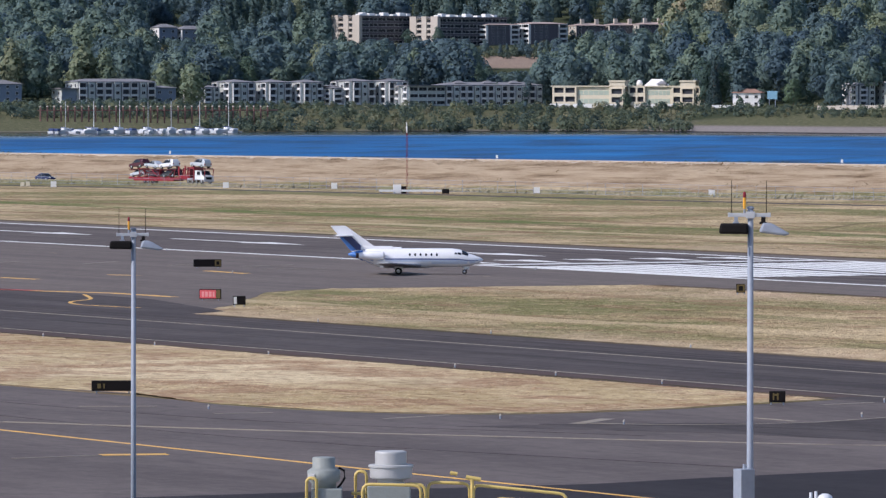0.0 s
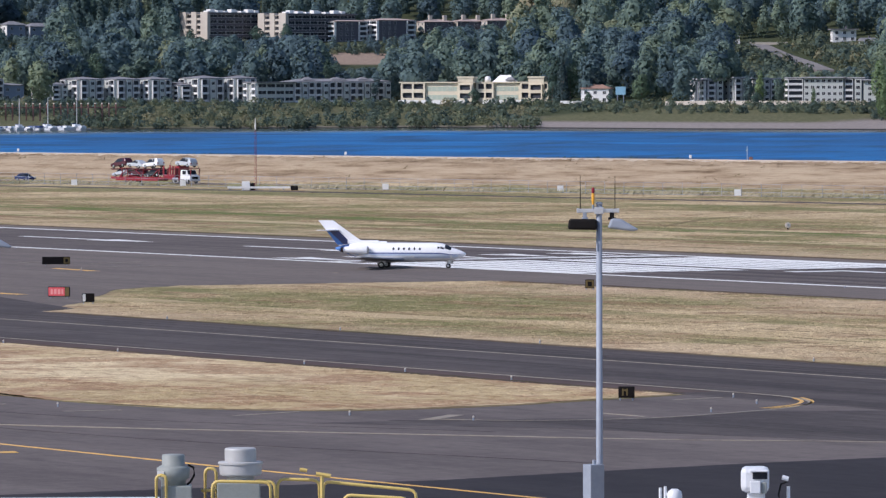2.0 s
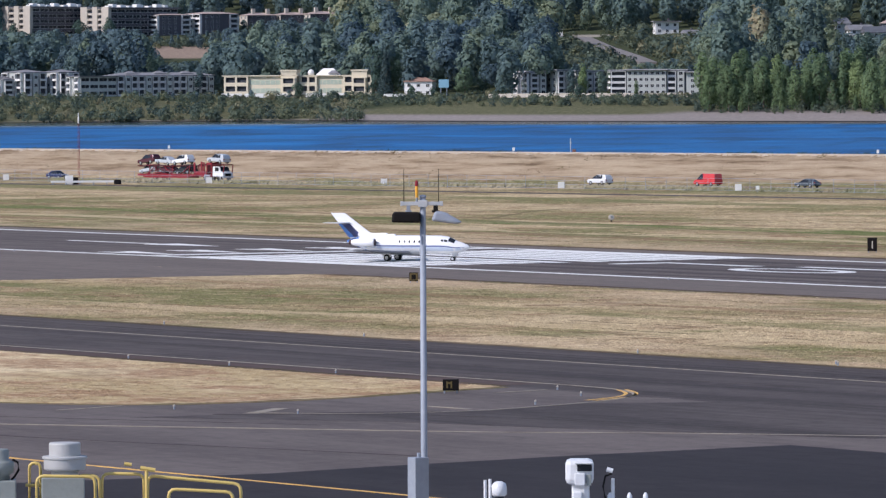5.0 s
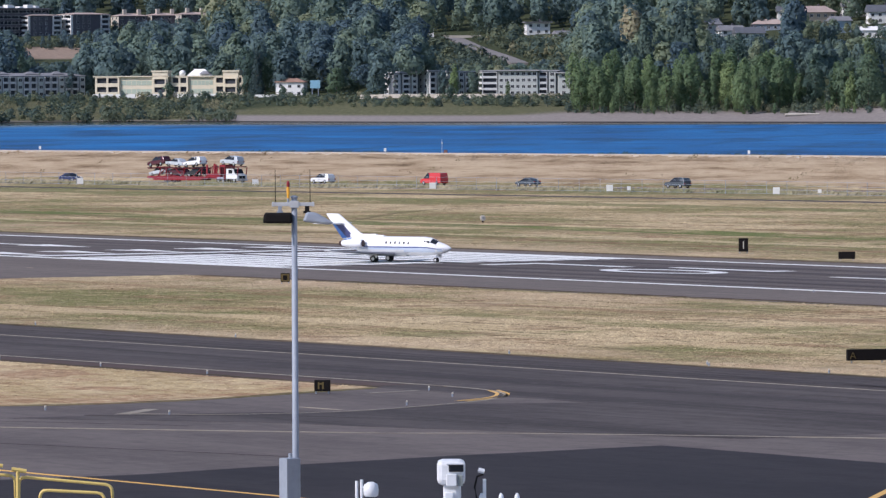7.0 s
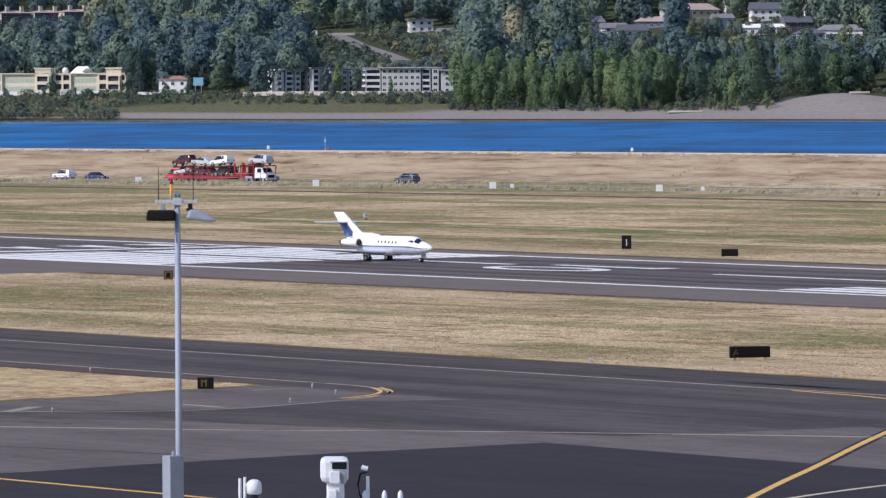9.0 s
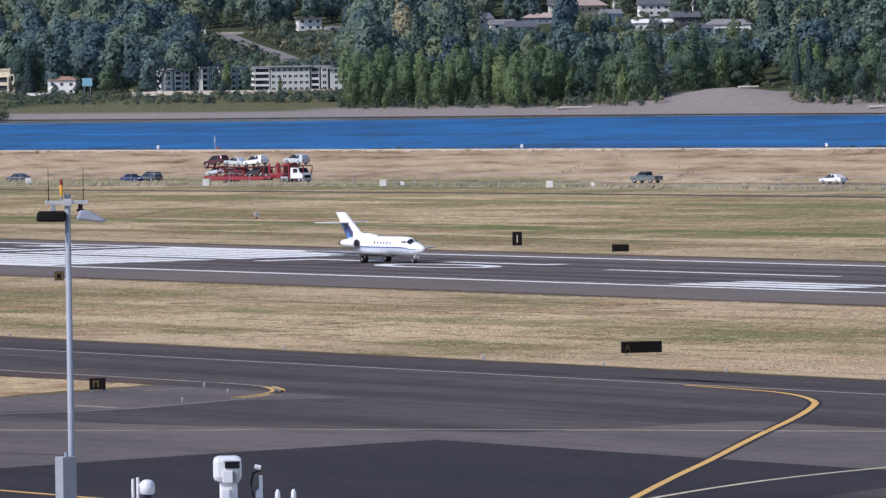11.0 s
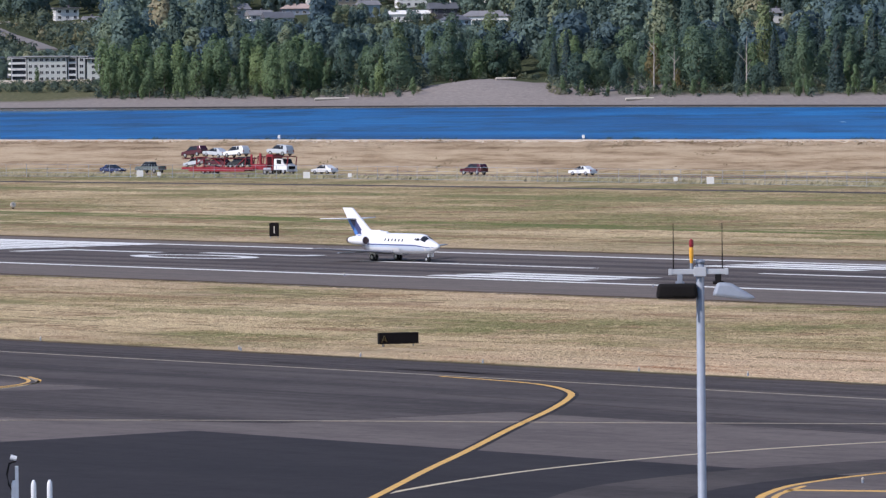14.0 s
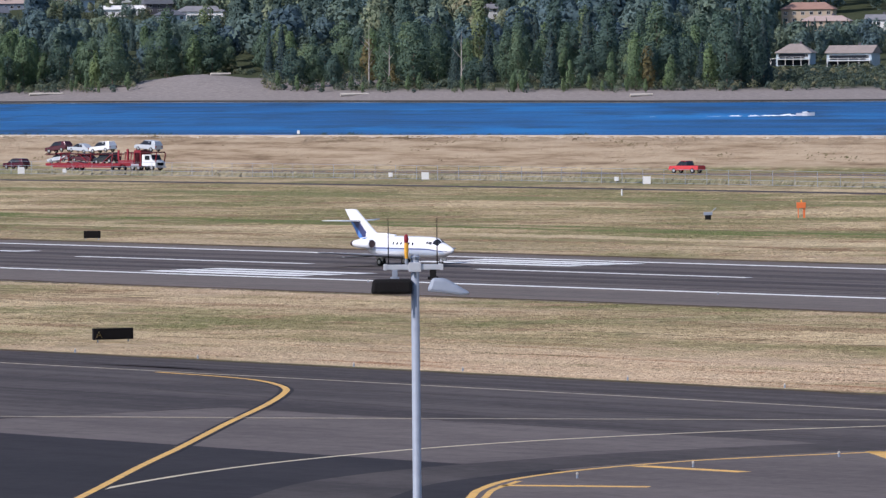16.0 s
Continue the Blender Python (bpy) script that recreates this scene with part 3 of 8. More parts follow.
    line("apron_line", [(-361, 163.7), (-344.3, 173.5), (-330, 183.9), (-317, 193.8), (-311, 200.5), (-298, 211), (-285.8, 220), (-265.5, 236), (-251, 247.5)], 0.22, M_PALE_LINE, "faded double line across the apron")
    line("apron_line", [(-362.5, 162.2), (-345.8, 172.0), (-331.5, 182.4), (-318.5, 192.3), (-312.5, 199), (-299.5, 209.5), (-287.3, 218.5), (-267, 234.5), (-252.5, 246)], 0.18, M_PALE_LINE, "faded double line across the apron")
    line("yellow_lead_line", [(-420, 159.5), (-351.5, 159.6), (-308.2, 160), (-268, 161), (-200, 161.5)], 0.34, M_YELLOW_LINE, "yellow lead line on the apron", False)
    line("yellow_dash", [(-326.2, 153.5), (-325.2, 157)], 1.3, M_YELLOW_LINE, "short yellow dash on the apron", False)
    line("pale_dash", [(-325.3, 148), (-326, 153.5)], 0.3, M_PALE_LINE, "faded dash on the apron", False)
    for a, b in (((-375.8, 175.4), (-373.8, 179.7)), ((-363.8, 178.7), (-363.4, 182.4)), ((-353.7, 184.9), (-356, 190.5))):
        line("pale_dash", [a, b], 0.35, M_PALE_LINE, "faded dash at the edge of the grass island", False)
    line("pale_dash", [(-343.4, 192.1), (-347.7, 196.6)], 0.9, M_PALE_LINE, "broad faded dash at the edge of the grass island", False)
    line("taxi_edge_curve", [(-344.4, 192.6), (-339.8, 197), (-338.6, 204.5), (-342.8, 214.6), (-346, 219.3), (-350.3, 222.9), (-356.7, 225.3), (-364.3, 225.9)], 0.28, M_PALE_LINE, "faded yellow edge line round the island's tip")
    line("taxi_edge_curve", [(-345.1, 216.1), (-347.6, 219.9), (-351.1, 222.8), (-355.35, 224.9)], 0.24, M_YELLOW_LINE, "bright yellow turn of the edge line")
    line("taxi_edge_curve", [(-344.58, 216.4), (-347.13, 220.4), (-350.85, 223.4), (-355.25, 225.45)], 0.24, M_YELLOW_LINE, "bright yellow outer turn of the edge line")
    line("pale_dash", [(-356.8, 216.9), (-358, 221.3)], 0.35, M_PALE_LINE, "faded dash inside the turn", False)
    line("pale_dash", [(-344.8, 204.9), (-340, 205)], 0.35, M_PALE_LINE, "faded dash inside the turn", False)
    tagged(part("line_border", ribbon(bmesh.new(), curve_through(YELLOW_CURVE), 0.85, ZL0, 0.030), M_NEW), "black border of the curved taxi line", "taxiway marking", kind="structure")
    line("yellow_taxi_curve", YELLOW_CURVE, 0.40, M_YELLOW_LINE, "bright yellow curved taxi line")
    line("thin_taxi_curve", [(-245.5, 173.5), (-248.8, 177.2), (-254.1, 185.5), (-258.3, 194), (-261.6, 204.5), (-262.8, 214), (-262, 224), (-259.3, 234)], 0.36, M_CREAM_LINE, "thin pale taxi line branching off", lift=-0.005)
    line("pad_edge_line", [(-229, 182), (-232.3, 185), (-235.6, 188.1), (-239.8, 193.2), (-242.8, 199.5), (-244.3, 206), (-244.4, 211), (-243, 219.5)], 0.40, M_YELLOW_LINE, "yellow edge line round a pad")
    line("pad_edge_line", [(-228.6, 182.5), (-231.9, 185.5), (-235.2, 188.6), (-238.9, 193.0)], 0.3, M_YELLOW_LINE, "yellow edge line round a pad")
    line("pad_bar", [(-237.2, 190.6), (-231.5, 194.5)], 0.8, M_YELLOW_LINE, "yellow bar on the pad", False)
    line("pad_bar", [(-243.4, 203.8), (-236.3, 204.3)], 0.8, M_YELLOW_LINE, "yellow bar on the pad", False)
    line("pad_bar", [(-243.7, 218.9), (-236, 214)], 0.8, M_YELLOW_LINE, "yellow bar on the pad", False)
    # a worn lane, then two short dark traces of removed bars
    for pts, w in (([(-233, 176), (-238, 181.5), (-243.2, 188), (-246.8, 196.5), (-248.4, 205), (-248.6, 213), (-247, 223), (-243, 234)], 6.2), ([(-231.5, 194.5), (-228.2, 196.8)], 0.8), ([(-236.3, 204.3), (-231.5, 204.7)], 0.8)):
        tagged(part("tyre_track", ribbon(bmesh.new(), curve_through(pts), w, 0.0, 0.0225), M_TRACK), "dark tyre-worn lane and erased bar ends round the pad", "tyre marks", kind="structure")
    for pts, w in (([(-290, 233.5), (-240, 231), (-180, 230)], 0.8), ([(-320, 231), (-270, 226.5), (-200, 224)], 0.6), ([(-345, 236.5), (-290, 238.5), (-180, 239)], 1.0), ([(-900, 248.8), (-400, 249.2), (-180, 249.5)], 1.6), ([(-900, 237.0), (-500, 237.4), (-350, 236)], 1.4),
                   ([(-338, 205), (-324, 204), (-312, 207)], 0.5), ([(-344, 190), (-336, 199), (-326, 203), (-318, 202)], 0.6), ([(-420, 172), (-360, 176), (-330, 189)], 0.25), ([(-400, 166), (-340, 168), (-300, 178)], 0.2)):
        tagged(part("tyre_track", ribbon(bmesh.new(), curve_through(pts), w, 0.0, 0.0275), M_TRACK), "dark worn streak on the asphalt", "tyre marks", kind="structure")
    for x0, x1, y, w in ((-900, -520, 251.5, 2.6), (-520, -160, 252.2, 3.0), (-900, -365, 229.6, 2.6), (-640, -330, 247.0, 0.9), (-360, -160, 246.2, 1.3), (-640, -150, YR - 5.5, 3.6), (-640, -150, YR + 5.0, 4.0), (-610, -150, YR - 12.5, 2.2), (-700, -150, YR + 13.5, 2.6), (-560, -150, YR - 17.8, 1.2)):
        n = 40
        bm = ribbon(bmesh.new(), [(x0 + (x1 - x0) * k / n, y + 0.35 * math.sin(1.7 * k + y)) for k in range(n + 1)], w, 0.0, 0.031)
        tagged(part("rubber_streak", bm, M_RUBBER), "long dark streak of tyre rubber on the asphalt", "tyre marks", kind="structure")
    for pts, w in (([(-1000, 455), (-859, 459), (-808, 460), (-757, 466), (-700, 458), (-657, 454.3), (-629, 459), (-602, 463.6), (-540, 468)], 0.9), ([(-1000, 452.5), (-859, 456.5), (-808, 457.5), (-757, 463.3), (-700, 455.4), (-657, 451.8), (-629, 456.4), (-602, 461), (-540, 465)], 0.6),
                   ([(-776, 470), (-823, 509), (-846, 544), (-862, 573)], 1.2), ([(-930, 484), (-895.7, 489.3), (-855, 495.3), (-835, 517.8)], 1.0), ([(-760, 430), (-700, 434), (-640, 431), (-560, 436)], 0.7)):
        tagged(part("wheel_rut", ribbon(bmesh.new(), curve_through(pts), w, -0.02, 0.012), M_RUT), "dark wheel rut worn into the dry turf", "wheel rut", kind="structure")
    r, bm = random.Random(17), bmesh.new()
    for k in range(110):
        y = r.choice((r.uniform(262, 324), r.uniform(262, 324), r.uniform(412, 500)))
        x, n = r.uniform(-520, -210) if y < 400 else r.uniform(-880, -380), r.uniform(4, 26) * (1 if y < 400 else 1.7)
        sway = r.uniform(0, 6)
        ribbon(bm, curve_through([(x + n * q, y + 0.5 * math.sin(sway + 4 * q)) for q in (0, 0.3, 0.65, 1)]), r.uniform(0.3, 1.1) * (1 if y < 400 else 1.5), -0.02, 0.013)
    tagged(part("mower_seams", bm, M_RUT), "short dark seams of bare soil in the mown turf", "bare soil", kind="stuff")
    for pts, w, z in (([(-520, 254.9), (-400, 254.9), (-150, 254.9)], 1.1, 0.008), ([(-578, 330.1), (-400, 330.1), (-150, 330.1)], 1.4, 0.006), ([(-1400, 404.5), (-800, 404.5), (-150, 404.5)], 1.8, 0.006),
                      ([(-700, 169.6), (-404, 183.6), (-390, 185.6), (-375, 184.6), (-363.8, 186.6), (-356.6, 191.8), (-355.1, 198), (-356.6, 206), (-362.6, 221)], 0.9, 0.030)):
        tagged(part("turf_lip", ribbon(bmesh.new(), curve_through(pts), w, -0.02, z), M_RUT), "dark broken edge where turf meets asphalt", "turf edge", kind="structure")
    # dark ragged strips laid along the asphalt's edges
    for pts, w in (([(-520, 254.0), (-150, 254.0)], 0.9), ([(-900, 221.9), (-364, 221.9)], 0.7), ([(-576, 331.4), (-150, 331.4)], 1.3), ([(-1400, 403.0), (-150, 403.0)], 1.6)):
        (x0, y0), (x1, y1) = pts
        n = int((x1 - x0) / 1.5)
        bm = ribbon(bmesh.new(), [(x0 + (x1 - x0) * k / n, y0 + 0.55 * noise.noise(Vector((k * 0.31, y0, 2.0))) + 0.35 * noise.noise(Vector((k * 1.3, y0, 4.0)))) for k in range(n + 1)], w, 0.0, 0.0335)
        tagged(part("dark_edge", bm, M_DARK_EDGE), "dark ragged strip along the asphalt's edge", "turf edge", kind="structure")
    line("hold_line", [(-640, 262), (-589, 268.3), (-577, 272.8), (-564, 273)], 0.9, M_YELLOW_LINE, "yellow holding line at the connector", False)
    line("red_hold_mark", [(-610, 262), (-587, 269.5)], 2.0, M_RED_LINE, "red painted holding position mark", False)
    line("connector_curve", [(-574, 268.5), (-562, 263.5), (-555.5, 258.5), (-548, 256), (-538, 257)], 0.4, M_YELLOW_LINE, "yellow edge curve of the connector")
    for a, b in (((-681, 308), (-684, 312)), ((-671, 313.4), (-679, 321.7)), ((-662, 319.7), (-665, 324)), ((-655, 325), (-658.5, 333)), ((-644, 321.7), (-644.6, 330))):
        line("faded_dash", [a, b], 0.4, M_PALE_LINE, "faded yellow dash on the connector", False)
    for a, b in (((-628, 284.5), (-620.7, 285.3)), ((-632, 298.5), (-628.5, 300)), ((-641, 314), (-629.5, 313))):
        line("yellow_dash", [a, b], 0.9, M_YELLOW_LINE, "short yellow dash on the connector", False)


markings()


# ---- the far bank: woods ----
def leaf_material(name, tones, spread=0.18):
    """Leaves whose colour runs through tones by each tree's own number, with mottling inside a crown."""
    m, nd, lk, p = nodes_of(name)
    v = coords(nd, lk)
    at, oi, ad = nd.new("ShaderNodeAttribute"), nd.new("ShaderNodeObjectInfo"), nd.new("ShaderNodeMath")
    at.attribute_name = "tone"
    ad.operation = "MULTIPLY_ADD"
    lk.new(oi.outputs["Random"], ad.inputs[0]), lk.new(at.outputs["Fac"], ad.inputs[2])
    ad.inputs[1].default_value = spread
    wob, add = nd.new("ShaderNodeMath"), nd.new("ShaderNodeMath")
    wob.operation, add.operation = "MULTIPLY_ADD", "ADD"
    lk.new(noise_of(nd, lk, v, 0.35, 3), wob.inputs[0])
    wob.inputs[1].default_value, wob.inputs[2].default_value = 0.5, -0.25 - spread / 2
    lk.new(ad.outputs[0], add.inputs[0]), lk.new(wob.outputs[0], add.inputs[1])
    n = len(tones) - 1
    c = ramp_of(nd, lk, add.outputs[0], [(k / n, t) for k, t in enumerate(tones)])
    geo, hs, mr = nd.new("ShaderNodeNewGeometry"), nd.new("ShaderNodeHueSaturation"), nd.new("ShaderNodeMapRange")
    mr.inputs["To Min"].default_value, mr.inputs["To Max"].default_value = 0.86, 1.14
    lk.new(geo.outputs["Random Per Island"], mr.inputs["Value"])
    lk.new(mr.outputs[0], hs.inputs["Value"]), lk.new(c, hs.inputs["Color"])
    lk.new(hs.outputs[0], p.inputs["Base Color"])
    p.inputs["Roughness"].default_value, p.inputs["Specular IOR Level"].default_value = 0.75, 0.15
    tr, mx = nd.new("ShaderNodeBsdfTranslucent"), nd.new("ShaderNodeMixShader")
    mx.inputs[0].default_value = 0.4
    lk.new(hs.outputs[0], tr.inputs[0]), lk.new(p.outputs[0], mx.inputs[1]), lk.new(tr.outputs[0], mx.inputs[2])
    lk.new(mx.outputs[0], nd["Material Output"].inputs[0])
    return m


M_LEAF = leaf_material("broad_leaves", [(0.085, 0.135, 0.112), (0.120, 0.180, 0.125), (0.160, 0.222, 0.125), (0.230, 0.265, 0.130), (0.340, 0.310, 0.170)], 0.5)
M_POPLAR = leaf_material("poplar_leaves", [(0.135, 0.200, 0.110), (0.190, 0.265, 0.130), (0.275, 0.345, 0.150)], 0.5)
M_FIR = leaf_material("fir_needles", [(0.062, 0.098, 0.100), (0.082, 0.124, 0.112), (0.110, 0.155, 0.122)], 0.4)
M_DRY = leaf_material("dry_leaves", [(0.200, 0.170, 0.080), (0.270, 0.230, 0.100), (0.330, 0.270, 0.130)], 0.4)
# the blue of distance haze is mixed into these leaf tones
M_HAZY_WOOD = leaf_material("hazy_woodland_leaves", [(0.086, 0.134, 0.164), (0.118, 0.178, 0.188), (0.160, 0.224, 0.186), (0.215, 0.266, 0.174), (0.305, 0.310, 0.195), (0.370, 0.310, 0.210)], 0.0)
M_SCRUB = leaf_material("bank_scrub_leaves", [(0.074, 0.108, 0.094), (0.115, 0.149, 0.106), (0.169, 0.189, 0.113), (0.257, 0.243, 0.151)], 0.0)
M_BARK = surface("grey_brown_bark", (0.16, 0.13, 0.10), (0.09, 0.07, 0.055), 0.95, fine=4, bump=0.4)
M_SNAG = surface("bleached_dead_wood", (0.42, 0.38, 0.33), (0.28, 0.25, 0.21), 0.9, fine=4)

rng = np.random.default_rng(7)


def crown(kind, h, r, sprays, size, rng, low=0.10):
    """A crown of leaf sprays: corners (n, 3, 3) and the way each spray faces (n, 3)."""
    if kind == "fir":
        u = 1 - (1 - low) * np.sqrt(rng.random(sprays))
        a = rng.random(sprays) * math.tau
        shelf = 0.72 + 0.40 * ((u * 13 + 0.8 * np.sin(3 * a)) % 1.0)
        rad = r * (1.03 - u) * shelf * (0.72 + 0.35 * rng.random(sprays))
        P = np.stack([rad * np.cos(a), rad * np.sin(a), u * h - 0.25 * rad], 1)
        N = np.stack([np.cos(a), np.sin(a), np.full(sprays, 0.55)], 1)
    else:
        k = 13 if kind == "broad" else 14
        z = low + 0.08 + (0.84 - low) * (np.arange(k) + rng.random(k)) / k
        w = np.sin(math.pi * np.clip((z - low + 0.06) / (1.08 - low), 0, 1) ** (0.85 if kind == "broad" else 0.7))
        a, q = rng.random(k) * math.tau, 0.62 * r * w * np.sqrt(rng.random(k))
        C = np.stack([q * np.cos(a), q * np.sin(a), z * h], 1)
        R = (r * (0.34 + 0.26 * rng.random(k)) * (0.55 + 0.45 * w))[:, None] * np.array([1, 1, 0.82 if kind == "broad" else 1.5])
        pick = rng.choice(k, size=sprays * 4, p=R[:, 0] ** 2 / (R[:, 0] ** 2).sum())
        D = rng.normal(size=(sprays * 4, 3)) + np.array([0, 0, 0.35])
        D /= np.linalg.norm(D, axis=1)[:, None]
        fuzz = 0.80 + 0.28 * rng.random((sprays * 4, 1)) + 0.5 * rng.random((sprays * 4, 1)) ** 9
        P = C[pick] + D * R[pick] * fuzz
        deep = np.min(np.linalg.norm((P[:, None, :] - C[None]) / R[None], axis=2), axis=1)
        keep = np.flatnonzero(deep > 0.74)[:sprays]
        P, D = P[keep], D[keep]
        Q = (P - np.array([0, 0, h * (0.45 + 0.4 * low)])) / np.array([r, r, h * 0.5])
        N = 0.55 * D + 0.65 * Q
    N = N + rng.normal(scale=0.13, size=N.shape)
    N /= np.linalg.norm(N, axis=1)[:, None]
    G = N + rng.normal(scale=0.34, size=N.shape)
    G /= np.linalg.norm(G, axis=1)[:, None]
    T = np.cross(G, rng.normal(size=G.shape))
    T /= np.linalg.norm(T, axis=1)[:, None]
    B = np.cross(G, T)
    S = size * (0.6 + 0.8 * rng.random((len(P), 1)))
    return np.stack([P - T * S - B * S * 0.6, P + T * S * 0.9 - B * S * 0.5, P + T * S * 0.2 * rng.normal(size=S.shape) + B * S], 1), N


def leaves_mesh(name, crowns, mt):
    """One mesh of many crowns, each given as (crown, matrix 3x3, place, tone)."""
    V = np.concatenate([c[0].reshape(-1, 3) @ R.T + np.asarray(p) for c, R, p, tone in crowns]).astype(np.float32)
    N = np.concatenate([np.repeat(c[1] @ (R / np.linalg.norm(R[:, 2])).T, 3, axis=0) for c, R, p, tone in crowns])
    N = (N / np.linalg.norm(N, axis=1)[:, None]).astype(np.float32)
    n = len(V)
    me = bpy.data.meshes.new(name)
    me.vertices.add(n), me.loops.add(n), me.polygons.add(n // 3)
    me.vertices.foreach_set("co", V.ravel())
    me.loops.foreach_set("vertex_index", np.arange(n, dtype=np.int32))
    me.polygons.foreach_set("loop_start", np.arange(0, n, 3, dtype=np.int32))
    me.update(calc_edges=True)
    me.attributes.new("custom_normal", "FLOAT_VECTOR", "POINT").data.foreach_set("vector", N.ravel())
    tones = np.concatenate([np.full(c[0].size // 3, tone, np.float32) for c, R, p, tone in crowns])
    me.attributes.new("tone", "FLOAT", "POINT").data.foreach_set("value", tones)
    me.materials.append(mt)
    return me


def spun(a, sx, sy=None, sz=None):
    """A turn about z by a radians, with a scale."""
    sy, sz = sx if sy is None else sy, sx if sz is None else sz
    return np.array([[math.cos(a) * sx, -math.sin(a) * sy, 0], [math.sin(a) * sx, math.cos(a) * sy, 0], [0, 0, sz]])


EYE3 = np.eye(3)


def tuft_mesh(name, X, Y, Z, wide, tall, mt):
    """Leaning three-cornered tufts standing at X, Y, Z."""
    n = len(X)
    P = np.stack([X, Y, Z], 1)
    a = rng.normal(scale=0.3, size=n)       # all lean one way, so their faces meet the sun and the camera
    T = np.stack([np.cos(a), np.sin(a), np.zeros(n)], 1)
    W = (np.asarray(wide) * (0.5 + rng.random(n)))[:, None] * 0.5
    H = (np.asarray(tall) * (0.45 + 1.1 * rng.random(n) ** 1.6))[:, None]
    lean = (rng.normal(scale=0.45, size=(n, 3)) * np.array([1, 0.4, 0]) + np.array([0, 0.8, 1.0])) * H
    V = np.stack([P - T * W, P + T * W, P + lean], 1).reshape(-1, 3).astype(np.float32)
    N = np.stack([rng.normal(scale=0.25, size=n), rng.normal(scale=0.2, size=n) - 0.2, np.ones(n)], 1)
    N = np.repeat(N / np.linalg.norm(N, axis=1)[:, None], 3, axis=0).astype(np.float32)
    me = bpy.data.meshes.new(name)
    me.vertices.add(3 * n), me.loops.add(3 * n), me.polygons.add(n)
    me.vertices.foreach_set("co", V.ravel())
    me.loops.foreach_set("vertex_index", np.arange(3 * n, dtype=np.int32))
    me.polygons.foreach_set("loop_start", np.arange(0, 3 * n, 3, dtype=np.int32))
    me.update(calc_edges=True)
    me.attributes.new("custom_normal", "FLOAT_VECTOR", "POINT").data.foreach_set("vector", N.ravel())
    me.materials.append(mt)
    return me


def patchy(X, Y, size, seed):
    """A number for each place that changes over some metres."""
    gx, gy = np.arange(X.min() - size, X.max() + 2 * size, size), np.arange(Y.min() - size, Y.max() + 2 * size, size)
    G = np.random.default_rng(seed).random((len(gx), len(gy)))
    u, v = (X - gx[0]) / size, (Y - gy[0]) / size
    i, j = u.astype(int), v.astype(int)
    f, g = u - i, v - j
    f, g = f * f * (3 - 2 * f), g * g * (3 - 2 * g)
    return (G[i, j] * (1 - f) + G[i + 1, j] * f) * (1 - g) + (G[i, j + 1] * (1 - f) + G[i + 1, j + 1] * f) * g


def trunk_mesh(h, r, mt, limbs, rng, top=0.8):
    bm = bmesh.new()
    tube(bm, (0, 0, -1.0), (0.1, 0.1, h * 0.45), r, r * 0.6, 7)
    tube(bm, (0.1, 0.1, h * 0.45), (0, 0.25, h * top), r * 0.6, r * 0.12, 6)
    for k in range(limbs):
        z, a = h * (0.25 + 0.5 * (k + 0.5) / limbs), rng.random() * math.tau
        q = 0.20 * h * (0.7 + 0.5 * rng.random())
        tube(bm, (0.05, 0.05, z), (math.cos(a) * q * 0.7, math.sin(a) * q * 0.7, z + q * 0.8), r * 0.35, r * 0.08, 5)
    return mesh_of("trunk", bm, mt)


# kind: height, crown radius, sprays, spray size, leaf, label, form
KINDS = {
    "broad": (22, 6.8, 2300, 0.44, M_LEAF, "tall broadleaf tree in full dark green leaf", "broad"),
    "round": (15, 6.0, 1800, 0.42, M_LEAF, "round-crowned green tree on the far bank", "broad"),
    "poplar": (20, 4.3, 1700, 0.40, M_POPLAR, "slender light green poplar at the river bank", "slim"),
    "tall": (29, 5.8, 2500, 0.45, M_LEAF, "very tall cottonwood at the river bank", "slim"),
    "fir": (27, 4.6, 1800, 0.44, M_FIR, "dark green conifer with a pointed crown", "fir"),
    "dry": (17, 4.0, 1000, 0.42, M_DRY, "tree with yellowing dry leaves", "slim"),
}
TREES = {}
for kd, (h, r, sprays, sz, mt, lab, form) in KINDS.items():
    TREES[kd] = []
    for variant in range(4 if kd in ("broad", "tall", "poplar") else 2):
        TREES[kd].append((trunk_mesh(h, 0.34, M_BARK, 5, rng), leaves_mesh("crown", [(crown(form, h, r, sprays, sz, rng, 0.04), EYE3, (0, 0, 0), 0.16 * variant)], mt)))


def plant(kd, az, d, scale=1.0, label=""):
    p = place(az, d)
    tk, cr = TREES[kd][int(rng.integers(len(TREES[kd])))]
    tr = thing("tree", label or KINDS[kd][5], "tree", Matrix.LocRotScale(p, Euler((0, 0, rng.random() * 6.28)), (scale * (0.9 + 0.2 * rng.random()), scale * (0.9 + 0.2 * rng.random()), scale)), "trees on the far bank")
    part("trunk", tk, None, tr), part("crown", cr, None, tr)
    return tr


